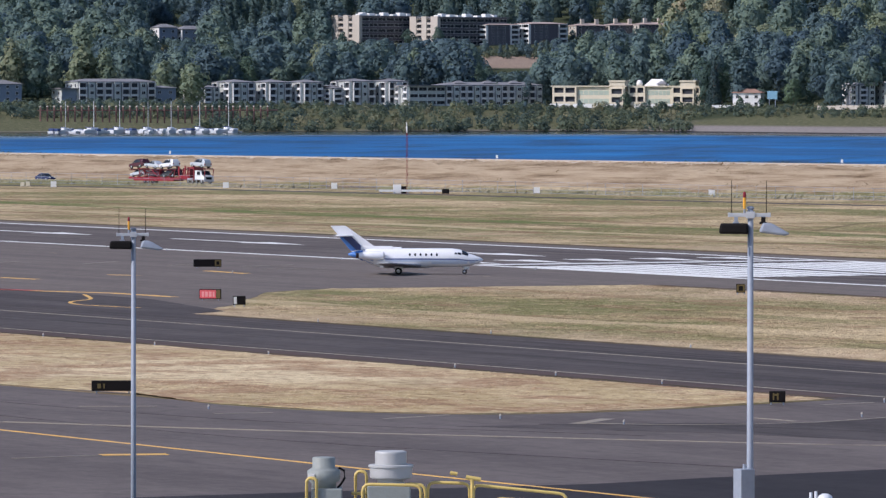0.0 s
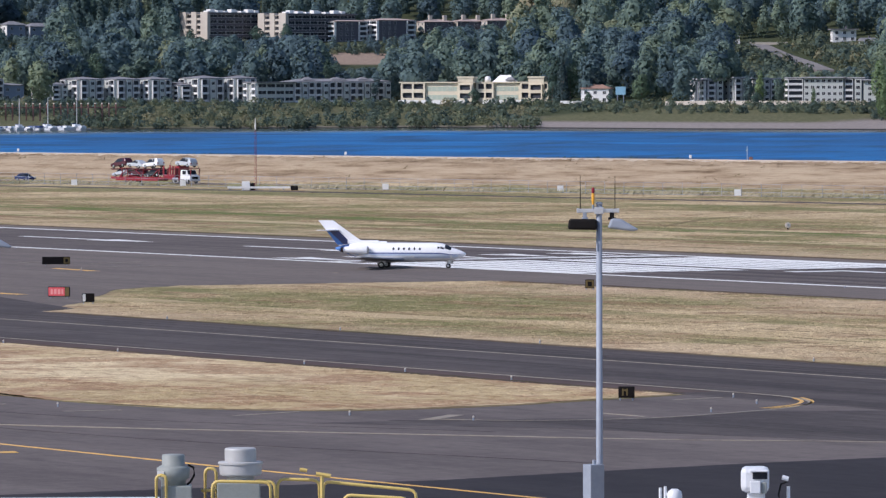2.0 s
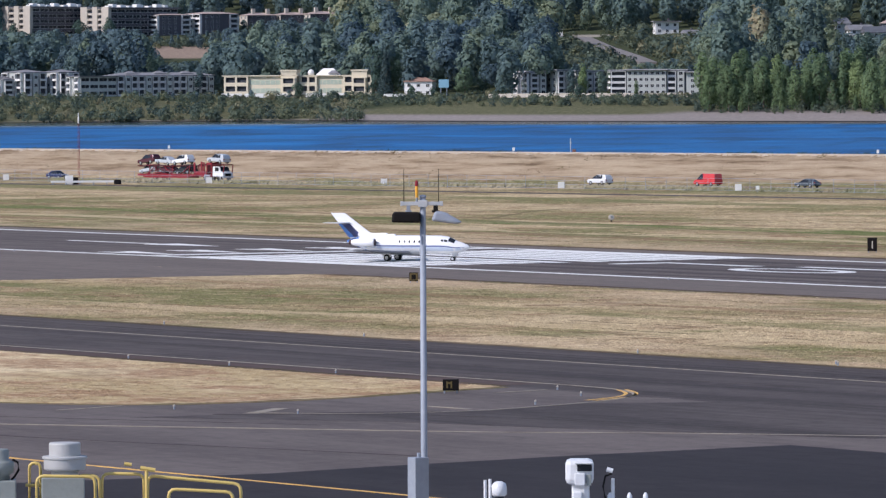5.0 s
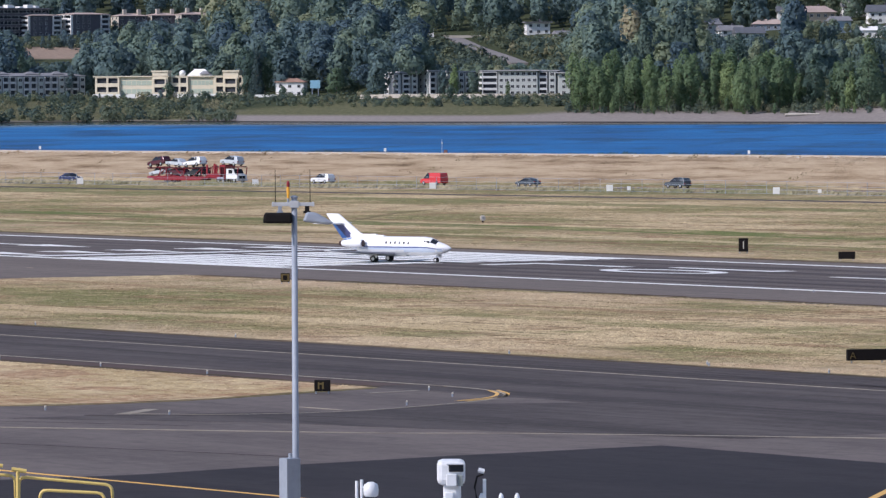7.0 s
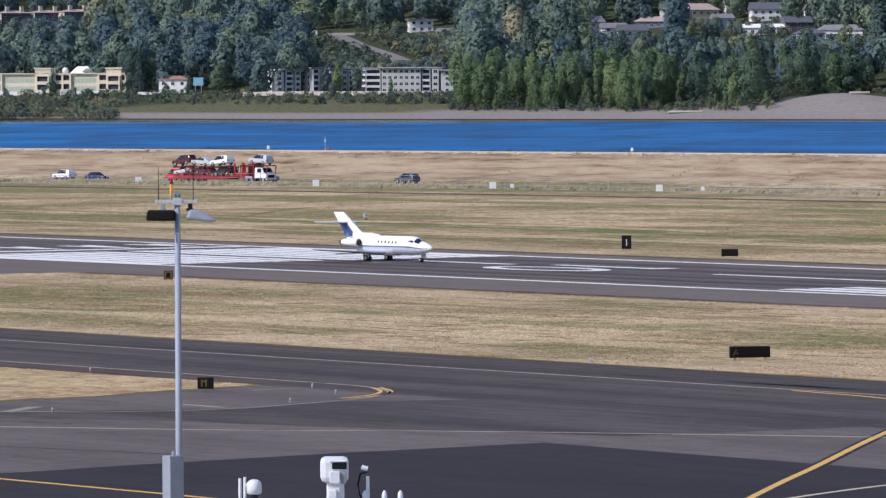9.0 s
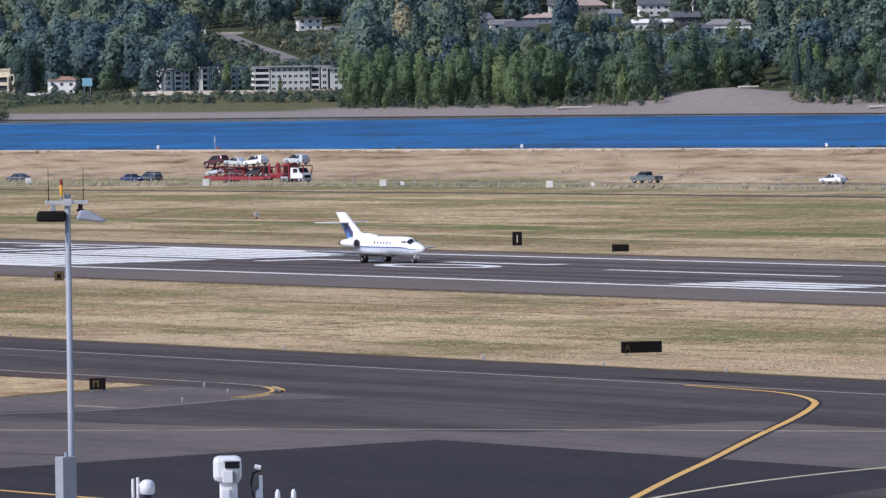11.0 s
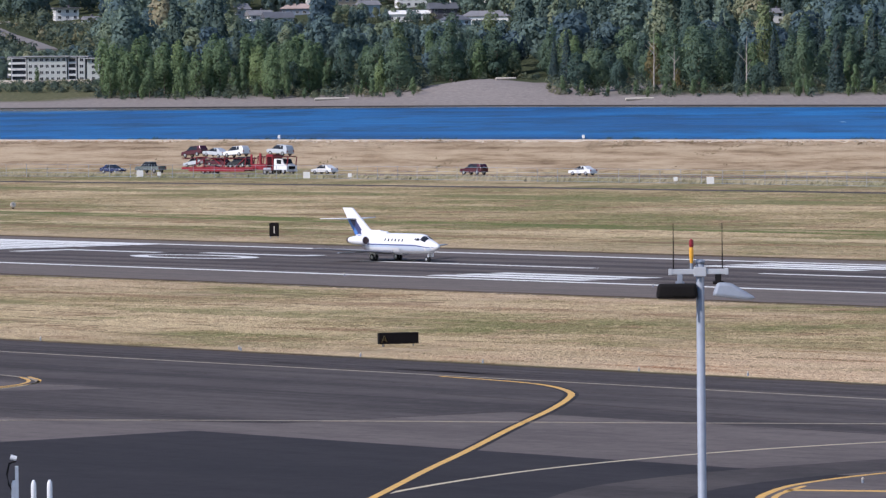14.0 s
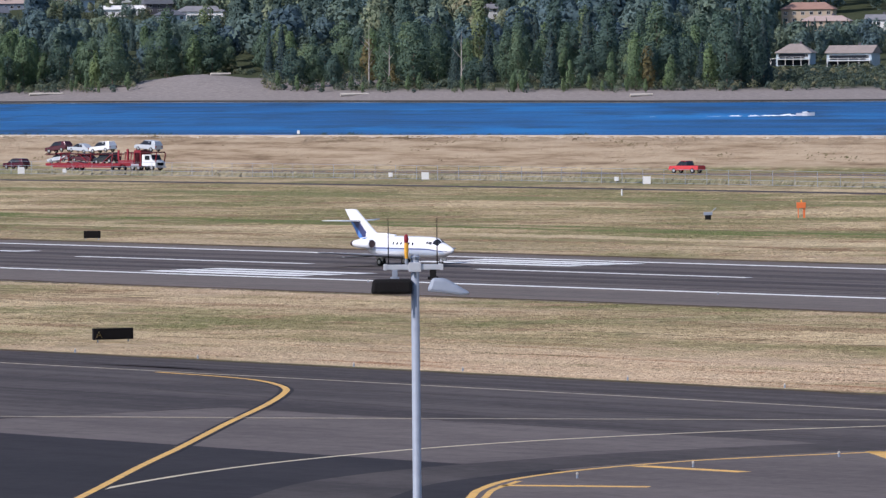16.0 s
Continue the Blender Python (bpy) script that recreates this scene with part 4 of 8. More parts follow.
# stretches of bank that stay open in front of houses: bearings, distance, height of the lowest thing that must show
OPEN = [(65.9, 65.25, 3340, 10), (65.3, 64.1, 3375, 10.5), (64.0, 62.95, 3420, 10), (62.95, 61.0, 3425, 9.5), (61.05, 59.74, 3415, 9.5), (59.52, 59.0, 3350, 9), (58.6, 56.9, 3270, 8.2),
        (62.9, 61.35, 3905, 44), (61.6, 60.75, 3930, 44), (60.85, 60.05, 3995, 51), (64.4, 63.95, 3865, 44), (58.2, 57.25, 3735, 23), (57.36, 56.93, 3725, 38), (61.62, 61.08, 3800, 25),
        (55.85, 55.15, 3640, 38), (55.05, 53.45, 3500, 35), (55.05, 54.15, 3660, 46), (48.93, 47.0, 2890, 9), (48.85, 47.0, 3130, 29), (51.4, 51.15, 3294, 33), (57.3, 56.9, 3530, 26)]


def in_view(az, d, top):
    """True if something this high would stand before a house."""
    el = (top - EYE) / d
    return any(a1 <= az <= a0 and d < dh and el > (zl + 2.2 - EYE) / dh for a0, a1, dh, zl in OPEN)


def on_house(az, d):
    return any(a1 - 0.05 <= az <= a0 + 0.05 and abs(d - dh) < 17 for a0, a1, dh, zl in OPEN)


def woods():
    """The wooded hill behind the bank, as one mass of crowns."""
    form = []
    for kd, h, r, sprays in (("broad", 20, 7.4, 620), ("broad", 17, 6.8, 560), ("slim", 23, 5.6, 560), ("fir", 27, 4.8, 520), ("broad", 13, 5.6, 460)):
        form += [crown(kd, h, r, sprays, 0.80 if kd != "fir" else 0.74, rng, 0.32 if kd != "fir" else 0.25) for _ in range(3)]
    for kd, h, r, sprays in (("broad", 20, 7.4, 760), ("broad", 17, 6.8, 700), ("slim", 23, 5.6, 700)):
        form += [crown(kd, h, r, sprays, 0.80, rng, 0.03) for _ in range(3)]       # skirted to the ground, for the wood's edges
    tall = [float(f[0][:, :, 2].max()) for f in form]
    out, firs = [], []
    s = 190.0
    while s < 1090:
        n = int(18.4 / 0.175)
        for k in range(n):
            az = 47.6 + (k + rng.random()) * 18.4 / n
            if s < 255 and az < 59.8:
                continue
            d = float(shore(az)) + s + rng.normal() * 14
            p = place(az, d)
            which = int(rng.integers(15))
            firry = noise.noise(Vector((p.x / 260, p.y / 260, 3.3)))
            if 9 <= which < 12 and firry < 0.05:
                which = int(rng.integers(9))
            if firry > 0.28 and rng.random() < 0.5:
                which = 9 + int(rng.integers(3))
            if s < 262 or any(a1 - 0.1 <= az <= a0 + 0.1 and -20 < d - dh < 75 for a0, a1, dh, zl in OPEN):
                which = 15 + int(rng.integers(9))
            f, ft = form[which], tall[which]
            sc = 0.80 + 0.75 * rng.random()
            if on_house(az, d) or ((p.z - EYE) / d > (0.0148 if az > 58 else 0.0116) and rng.random() < 0.6):
                continue
            for _ in range(5):
                if in_view(az, d, p.z + ft * sc):
                    sc *= 0.66
            if in_view(az, d, p.z + ft * sc):
                continue
            zone = noise.noise(Vector((p.x / 120, p.y / 120, 9.1)))
            pale = 0.55 * math.exp(-((az - 59.7) / 0.45) ** 2 - ((s - 760) / 150) ** 2)
            # greener tones, with less of the painted haze, on the nearer woods
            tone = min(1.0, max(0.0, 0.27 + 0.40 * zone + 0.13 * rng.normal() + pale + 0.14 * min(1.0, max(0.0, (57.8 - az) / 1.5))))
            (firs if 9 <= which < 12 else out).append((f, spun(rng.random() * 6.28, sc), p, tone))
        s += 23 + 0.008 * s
    tagged(part("woods", leaves_mesh("woods", out, M_HAZY_WOOD), None), "dense mixed woods covering the hill", "woods", kind="stuff")
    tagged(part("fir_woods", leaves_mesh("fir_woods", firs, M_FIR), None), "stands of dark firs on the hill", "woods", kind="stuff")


woods()


def shrubs():
    """Low scrub along the water and in front of the houses."""
    form = [crown("broad", h, r, 70, 0.68, rng, 0.0) for h, r in ((4.5, 3.4), (6, 3.8), (3.2, 2.8), (5.2, 4.2))]
    out = []
    for k in range(3000):
        az = rng.uniform(46.5, 67.5)
        if az > 59.75:
            s = 240 * rng.random() ** 1.6 if az < 64.0 else rng.uniform(95, 260)
        elif az > 57.0:
            s = rng.uniform(110, 215)
            if rng.random() < 0.2:
                continue
        else:
            s = rng.uniform(50, 240)
        d = float(shore(az)) + s
        p = place(az, d)
        f, sc = form[int(rng.integers(4))], 0.6 + 0.7 * rng.random()
        sc *= 0.6 if az < 59.75 else 0.8
        if 53.2 < az < 54.2 and s < 190:
            continue
        for _ in range(4):
            if in_view(az, d, p.z + f[0][:, :, 2].max() * sc):
                sc *= 0.66
        if in_view(az, d, p.z + f[0][:, :, 2].max() * sc) or on_house(az, d):
            continue
        out.append((f, spun(rng.random() * 6.28, sc), p, min(1, max(0, 0.35 + 0.3 * rng.normal()))))
    for a0, a1, dh, zl in OPEN[7:]:
        for k in range(int(120 * (a0 - a1)) + 25):
            az, d = rng.uniform(a1, a0), dh - rng.uniform(12, 170)
            p = place(az, d)
            f, sc = form[int(rng.integers(4))], 0.35 + 0.5 * rng.random()
            if not in_view(az, d, p.z + f[0][:, :, 2].max() * sc) and not on_house(az, d):
                out.append((f, spun(rng.random() * 6.28, sc), p, min(1, max(0, 0.35 + 0.3 * rng.normal()))))
    for k in range(900):     # scrub over the slope of the hill road
        az = rng.uniform(56.85, 58.35)
        d = rng.uniform(3400, 3730)
        mid = float(np.interp(d, [3522, 3575, 3640, 3728], [57.40, 57.55, 57.75, 57.95]))
        if abs(az - mid) < 0.13 or on_house(az, d):
            continue
        f, sc = form[int(rng.integers(4))], (0.3 + 1.0 * rng.random() ** 2) * (1.0 if abs(az - mid) < 0.3 else 1.5)
        p = place(az, d)
        if not any(a1 <= az <= a0 and d < dh and (p.z + 5 * sc - EYE) / d > (zl + 2 - EYE) / dh for a0, a1, dh, zl in OPEN if dh != 3735 and dh != 3530):
            out.append((f, spun(rng.random() * 6.28, sc), p, min(1, max(0, 0.35 + 0.3 * rng.normal()))))
    tagged(part("bank_scrub", leaves_mesh("bank_scrub", out, M_SCRUB), None), "low green scrub along the far bank", "scrub", kind="stuff")


shrubs()


def bank_trees():
    for k in range(64):      # light poplars at the left end of the beach wood
        az = rng.uniform(55.0, 56.95)
        plant("poplar", az, float(shore(az)) + rng.uniform(52, 160), rng.uniform(0.6, 1.3))
    for k in range(150):     # the tall beach wood
        az = rng.uniform(49.0, 55.6)
        s = rng.uniform(66, 230) if not 53.15 < az < 54.25 else rng.uniform(180, 260)
        kd = rng.choice(["broad", "tall", "tall", "poplar", "round", "broad", "fir"]) if az < 53.2 else rng.choice(["broad", "round", "poplar", "poplar", "tall"])
        p = place(az, float(shore(az)) + s)
        if in_view(az, float(shore(az)) + s, p.z + KINDS[kd][0] * 0.8):
            kd = "round"
        plant(kd, az, float(shore(az)) + s, rng.uniform(0.7, 1.25) * (1.0 if az < 53.3 else 0.9))
    for k in range(46):
        az = rng.uniform(49.2, 56.9)
        if not 53.1 < az < 54.3:
            plant("poplar", az, float(shore(az)) + rng.uniform(48, 66), rng.uniform(0.22, 0.42), "young light green poplar at the top of the beach")
    for az, s, sc in ((50.25, 58, 0.8), (50.05, 62, 0.95), (49.75, 60, 0.7), (50.6, 74, 0.6)):
        plant("poplar", az, float(shore(az)) + s, sc)
    for az, s, sc in ((49.28, 70, 1.15), (49.16, 84, 1.2), (49.06, 76, 1.05), (48.97, 98, 1.1), (49.22, 110, 1.3), (49.02, 120, 1.25)):
        plant("fir" if s in (84, 98, 110) else "tall", az, float(shore(az)) + s, sc)
    plant("dry", 49.95, float(shore(49.95)) + 66, 1.0), plant("dry", 52.1, float(shore(52.1)) + 80, 0.6), plant("dry", 52.3, float(shore(52.3)) + 120, 1.1)
    for az, d, kd, sc in ((59.62, 3372, "fir", 0.95), (59.7, 3380, "broad", 1.15), (59.55, 3390, "broad", 1.0), (58.95, 3345, "round", 0.9), (58.8, 3350, "round", 0.85), (60.36, 3398, "round", 0.55),
                          (59.40, 3338, "round", 0.42), (59.22, 3334, "round", 0.35), (64.06, 3410, "broad", 0.8), (65.3, 3372, "round", 0.8), (57.98, 3240, "round", 0.45), (57.5, 3240, "poplar", 0.4), (57.95, 3300, "poplar", 0.75), (63.55, 3450, "broad", 1.0), (62.2, 3880, "round", 0.8), (61.95, 3880, "round", 0.9), (62.75, 3870, "round", 0.7)):
        plant(kd, az, d, sc)
    for k in range(26):
        az = rng.uniform(59.8, 64.0)
        plant("round", az, float(shore(az)) + rng.uniform(300, 380), rng.uniform(0.8, 1.15))
    # bleached dead trees standing in the beach wood
    for az, h in ((52.30, 27), (52.13, 20), (51.52, 24)):
        p = place(az, float(shore(az)) + 70)
        t = thing("dead_tree", "tall bleached dead tree standing at the wood's edge", "tree", pose(*p), "dead trees")
        part("trunk", trunk_mesh(h, 0.42, M_SNAG, 6, rng, 1.0), None, t)


bank_trees()


# ---- the far bank: buildings ----
# grey siding, with the blue dark of the shaded fronts in its colour
M_GREY_WALL = surface("shade_grey_siding", (0.22, 0.26, 0.32), (0.17, 0.205, 0.26), 0.8, scale=0.3, fine=3)
M_SLATE_WALL = surface("dark_slate_siding", (0.13, 0.15, 0.18), (0.10, 0.115, 0.14), 0.8, scale=0.3, fine=3)
M_SAGE_WALL = surface("pale_sage_siding", (0.47, 0.49, 0.46), (0.40, 0.42, 0.40), 0.8, scale=0.3, fine=3)
M_CREAM = surface("cream_stucco", (0.74, 0.66, 0.50), (0.64, 0.56, 0.42), 0.85, scale=0.3, fine=3)
M_CONCRETE = surface("pale_concrete", (0.52, 0.47, 0.40), (0.44, 0.39, 0.33), 0.85, scale=0.3, fine=3)
# brick, with the navy of the shaded fronts mixed into its colour
M_BRICK = surface("shade_dark_brick", (0.115, 0.108, 0.125), (0.085, 0.08, 0.095), 0.9, scale=0.3, fine=3)
M_WHITE = surface("white_painted_trim", (0.80, 0.79, 0.76), (0.70, 0.69, 0.66), 0.6, scale=0.6)
M_BALCONY = surface("pale_grey_balcony_paint", (0.62, 0.62, 0.61), (0.53, 0.53, 0.53), 0.7, scale=0.6)
M_ROOF = surface("grey_roof_shingles", (0.22, 0.22, 0.23), (0.15, 0.15, 0.16), 0.9, scale=0.4, fine=3)
M_DARK_ROOF = surface("dark_slate_roof", (0.11, 0.12, 0.14), (0.08, 0.085, 0.10), 0.85, scale=0.4, fine=3)
M_PALE_ROOF = surface("pale_grey_flat_roof", (0.40, 0.40, 0.41), (0.32, 0.32, 0.33), 0.85, scale=0.4, fine=3)
M_TAN_ROOF = surface("tan_tile_roof", (0.33, 0.20, 0.15), (0.25, 0.15, 0.115), 0.9, scale=0.4, fine=3)
M_PINK_ROOF = surface("pinkish_roof", (0.42, 0.33, 0.29), (0.34, 0.26, 0.23), 0.9, scale=0.4, fine=3)
M_GLASS = surface("dark_window_glass", (0.022, 0.026, 0.034), (0.015, 0.018, 0.024), 0.2, bump=0)
M_GLASS.node_tree.nodes["Principled BSDF"].inputs["Specular IOR Level"].default_value = 0.25
# the shade inside the balconies is put into this dark wall colour
M_RECESS_SHADE = surface("shaded_loggia_wall", (0.055, 0.06, 0.075), (0.04, 0.045, 0.055), 0.9, scale=0.3, fine=3)
M_GREEN_GLASS = surface("pale_green_window_band", (0.46, 0.52, 0.42), (0.36, 0.42, 0.35), 0.3, scale=0.3, bump=0)
M_BLUE_SIGN = surface("light_blue_panel", (0.22, 0.42, 0.55), (0.18, 0.36, 0.48), 0.5)
M_ROAD = surface("pale_worn_road", (0.20, 0.185, 0.175), (0.15, 0.14, 0.13), 0.95, scale=0.1)
M_RUST = surface("rusty_brown_piles", (0.23, 0.12, 0.10), (0.15, 0.085, 0.075), 0.9)

WIN = {}


def window(parent, w, h, m):
    key = (round(w, 1), round(h, 1))
    if key not in WIN:
        fr = boxes((-w / 2 - 0.12, w / 2 + 0.12, -0.10, 0, -0.12, 0.02), (-w / 2 - 0.12, w / 2 + 0.12, -0.10, 0, h, h + 0.12), (-w / 2 - 0.12, -w / 2, -0.10, 0, 0.02, h), (w / 2, w / 2 + 0.12, -0.10, 0, 0.02, h), (-0.05, 0.05, -0.09, 0, 0.02, h))
        WIN[key] = mesh_of("window", boxes((-w / 2, w / 2, -0.07, 0.02, 0.02, h)), M_GLASS), mesh_of("frame", fr, M_BALCONY)
    g, f = WIN[key]
    win = part("window", g, None, parent, m=m)
    part("frame", f, None, win)
    return win


LOGGIA = {}


def loggia(parent, m, w, h, cols, rows, mt, depth=1.3, post=0.3, rail=0.95):
    """A stack of deep balconies: back wall with its shade painted in, floor slabs, posts and parapets."""
    lg = part("loggia", boxes((0, w, -0.06, 0.02, 0, h)), M_RECESS_SHADE, parent, m=m)
    key = (round(w, 2), round(h, 2), cols, rows, mt.name, depth, post, rail)
    if key not in LOGGIA:
        LOGGIA[key] = (mesh_of("post", boxes((-post / 2, post / 2, -depth - 0.02, -0.06, 0, h)), mt), mesh_of("slab", boxes((0, w, -depth, -0.06, -0.15, 0.15)), mt), mesh_of("parapet", boxes((0, w, -depth, -depth + 0.10, 0.15, rail)), mt))
    po, sl, pa = LOGGIA[key]
    for k in range(cols + 1):
        part("post", po, None, lg, m=pose(min(w - post / 2, max(post / 2, w * k / cols)), 0, 0))
    for r in range(rows + 1):
        z = min(h - 0.15, max(0.15, h * r / rows))
        part("slab", sl, None, lg, m=pose(0, 0, z))
        if r < rows:
            part("parapet", pa, None, lg, m=pose(0, 0, z))
    return lg


def roof_mesh(w, dp, kind, over=0.7, rise=2.2):
    bm = bmesh.new()
    if kind == "flat":
        box(bm, -over - 0.5, w + over + 0.5, -over - 0.9, dp + over, 0, 0.5)
    else:
        e, x0, x1, y0, y1, c = 0.18, -over, w + over, -over, dp + over, dp / 2
        hip = dp / 2 if kind == "hip" else 0
        v = [bm.verts.new(q) for q in ((x0, y0, 0), (x1, y0, 0), (x1, y1, 0), (x0, y1, 0), (x0, y0, e), (x1, y0, e), (x1, y1, e), (x0, y1, e), (x0 + hip, c, rise), (x1 - hip, c, rise))]
        for q in ((3, 2, 1, 0), (0, 1, 5, 4), (1, 2, 6, 5), (2, 3, 7, 6), (3, 0, 4, 7), (4, 5, 9, 8), (6, 7, 8, 9), (5, 6, 9), (7, 4, 8)):
            bm.faces.new([v[i] for i in q])
    return bm


def wing(parent, w, dp, h, storeys, wall, roof, kind="flat", at=(0, 0, 0), front=None, end="balcony", end_wall=None, rise=2.2, gap=4.5):
    """One block: local x along its front, -y its front, -x its sunlit end."""
    x, y, z = at
    body = part("wall", boxes((0, w, 0, dp, -4, h), bevel=0.0), wall, parent, m=pose(x, y, z))
    part("roof", roof_mesh(w, dp, kind, rise=rise), roof, parent, m=pose(x, y, z + h + 0.003))
    fh = h / storeys
    # end walls are paler than the fronts: their sunlight is put into colour
    if end_wall:
        part("end_wall", boxes((-0.25, 0, -0.25, dp, -4, h - 0.01)), end_wall, parent, m=pose(x, y, z))
    n = max(1, int(w / gap))
    for k in range(n):
        c, cw = x + w * (k + 0.5) / n, w / n
        if front == "mixed" and k % 3 == 1:
            part("bay", boxes((-cw * 0.36, cw * 0.36, -1.3, -0.003, -3, h - 0.25)), M_SAGE_WALL, parent, "pale projecting bay", m=pose(c, y, z))
        elif front == "mixed" or (front == "balcony" and k % 2 == 0):
            loggia(parent, pose(c - cw * 0.45, y, z + 0.2), cw * 0.9, h - 0.5, 1, storeys, M_BALCONY)
            continue
        for f in range(storeys):
            zz = z + f * fh
            if front == "mixed":
                window(parent, 1.8, 1.5, pose(c, y - 1.303, zz + 0.8))
            elif front == "band":
                window(parent, cw - 0.7, fh * 0.5, pose(c, y, zz + fh * 0.3))
            elif front:
                window(parent, 1.5, 1.4, pose(c, y, zz + 0.9))
    n = max(1, int(dp / (gap + 0.5)))
    ex = x - (0.25 if end_wall else 0)
    for k in range(n if end else 0):
        c, cw = y + dp * (k + 0.5) / n, dp / n
        if end == "balcony" and k % 2 == 0:
            loggia(parent, pose(ex, c + cw * 0.45, z + 0.2, 0, 0, -90), cw * 0.9, h - 0.5, 1, storeys, M_WHITE)
            continue
        for f in range(storeys):
            window(parent, 1.5, 1.4, pose(ex, c, z + f * fh + 0.9, 0, 0, -90))
    return body


def site(name, label, category, az, d, turn, group=""):
    return thing(name, label, category, pose(*place(az, d), 0, 0, az + turn), group)


def town():
    # grey three-storey apartments along the bank
    b = site("apartment_building", "grey three-storey apartment building with a shallow roof behind the marina", "building", 65.85, 3345, 28, "bank apartments")
    wing(b, 26, 14, 9.0, 3, M_GREY_WALL, M_ROOF, "hip", front="win", end="win")
    b = site("apartment_building", "long dark grey apartment building above the marina", "building", 65.12, 3360, 24, "bank apartments")
    wing(b, 8, 12, 7.0, 2, M_GREY_WALL, M_ROOF, "flat", end="win", end_wall=M_SAGE_WALL), wing(b, 42, 15, 10.5, 3, M_GREY_WALL, M_ROOF, "hip", (8.3, -1, 0), "mixed", "win", M_SAGE_WALL, 1.6), wing(b, 12, 12, 7.5, 2, M_GREY_WALL, M_ROOF, "hip", (50.6, 1, 0), "win", None, rise=1.2)
    b = site("apartment_building", "pale sage and grey apartment building with white balconies", "building", 63.93, 3402, 36, "bank apartments")
    for x, y, w in ((0, 0, 10), (14, -5, 14), (34, -9, 14), (52, -14, 12)):
        wing(b, w, 15, 10.6 if x else 8.0, 3, M_GREY_WALL, M_ROOF, "hip", (x, y, 0), "mixed", "balcony", M_SAGE_WALL, 1.5, 3.8)
    b = site("apartment_building", "pale sage apartment building with gabled bays and white balconies", "building", 62.84, 3428, 36, "bank apartments")
    for x, y, w, h in ((0, 0, 6, 8.5), (8, -6, 14, 12), (26, -12, 12, 12)):
        wing(b, w, 17, h, 3, M_GREY_WALL, M_ROOF, "hip", (x, y, 0), "mixed", "balcony", M_SAGE_WALL, 1.6, 3.8)
    b = site("apartment_building", "long grey apartment building with regular white balconies", "building", 62.19, 3420, 25, "bank apartments")
    wing(b, 20, 15, 10.2, 3, M_SAGE_WALL, M_ROOF, "flat", (0, 0, 0), "band", "balcony"), wing(b, 54.5, 15, 10.6, 3, M_GREY_WALL, M_ROOF, "hip", (20.3, 0.5, 0), "mixed", None, None, 1.6, 3.8)
    for x in (27, 43, 58):
        part("dormer", roof_mesh(6, 5, "hip", 0.4, 1.5), M_ROOF, b, m=pose(x, 3, 11.5))
    # the cream office block
    b = site("office_building", "cream stucco two-storey office block with dark loggias", "building", 60.98, 3422, -16)
    for x, w, dp, h in ((0, 38, 16, 10.2), (38.3, 38, 15, 10.2)):
        part("wall", boxes((0, w, 0, dp, -4, h)), M_CREAM, b, m=pose(x, 0 if x == 0 else 3, 0))
        part("roof", roof_mesh(w, dp, "flat", 0.3), M_CREAM, b, m=pose(x, 0 if x == 0 else 3, h + 0.003))
    for x, w, y in ((0.2, 12.6, 0), (38.8, 9.0, 3), (61.5, 15.0, 3)):
        loggia(b, pose(x, y - 0.01, 0.8), w, 9.2, 2, 2, M_CREAM, 1.2, 0.9, 1.7)
    for x, y, w in ((21.5, 0, 16), (54.5, 3, 12)):
        for z in (1.8, 6.0):
            wn_band = part("window", boxes((-w / 2, w / 2, -0.08, 0.02, 0, 2.3)), M_GREEN_GLASS, b, "pale green band of windows", m=pose(x, y, z))
            part("frame", boxes(*[(-w / 2 + w * i / 6 - 0.08, -w / 2 + w * i / 6 + 0.08, -0.14, -0.08, 0, 2.3) for i in range(7)]), M_CREAM, wn_band)
    for x, y in ((30, -1.2), (66, 1.6)):
        tw = part("tower", boxes((0, 8, 0, 7, -4, 13.2), (-0.4, 8.4, -0.4, 7.4, 12.6, 13.4)), M_CREAM, b, m=pose(x, y, 0))
        loggia(b, pose(x + 0.6, y - 0.01, 0.8), 6.8, 8.6, 1, 2, M_CREAM, 0.9, 0.7, 1.5)
    part("gable", roof_mesh(11, 6, "hip", 0.2, 3.4), M_WHITE, b, m=pose(46.5, 6, 10.7)), part("skylight", roof_mesh(5, 3, "hip", 0.1, 1.6), M_ROOF, b, m=pose(53, 5, 11.4)), part("roof_tank", turned(bmesh.new(), [(1.5, 10.7), (1.6, 12.2), (1.2, 13.2), (0.4, 13.6)], 14, pose(43.5, 7, 0)), M_WHITE, b, smooth=True)
    for x in (0, 12, 24, 44, 56):
        part("terrace_wall", boxes((x, x + 10.5, -5, -4.4, -2, 1.6)), M_WHITE, b)
    # small houses and a sign between the office and the next apartments
    b = site("house", "small white house with a tan tile roof by the river", "house", 59.46, 3368, -10)
    wing(b, 14, 10, 7.0, 2, M_WHITE, M_TAN_ROOF, "hip", (0, 0, 0), "win", "win")
    part("porch", boxes((-10, 4, -4, -0.2, -2, 1.0)), M_WHITE, b)
    b = site("sign_board", "light blue sign board on posts by the river road", "sign", 59.17, 3350, -10)
    part("panel", boxes((0, 5.0, 0, 0.5, 4.0, 8.0)), M_BLUE_SIGN, b), part("post", boxes((0.8, 1.2, 0.05, 0.45, -1, 3.99)), M_GREY_WALL, b), part("post", boxes((3.8, 4.2, 0.05, 0.45, -1, 3.99)), M_GREY_WALL, b)
    # modern dark apartments with flat roofs
    b = site("apartment_building", "modern grey apartment building with flat overhanging roofs and pale stair bays", "building", 58.40, 3306, 30, "bank apartments")
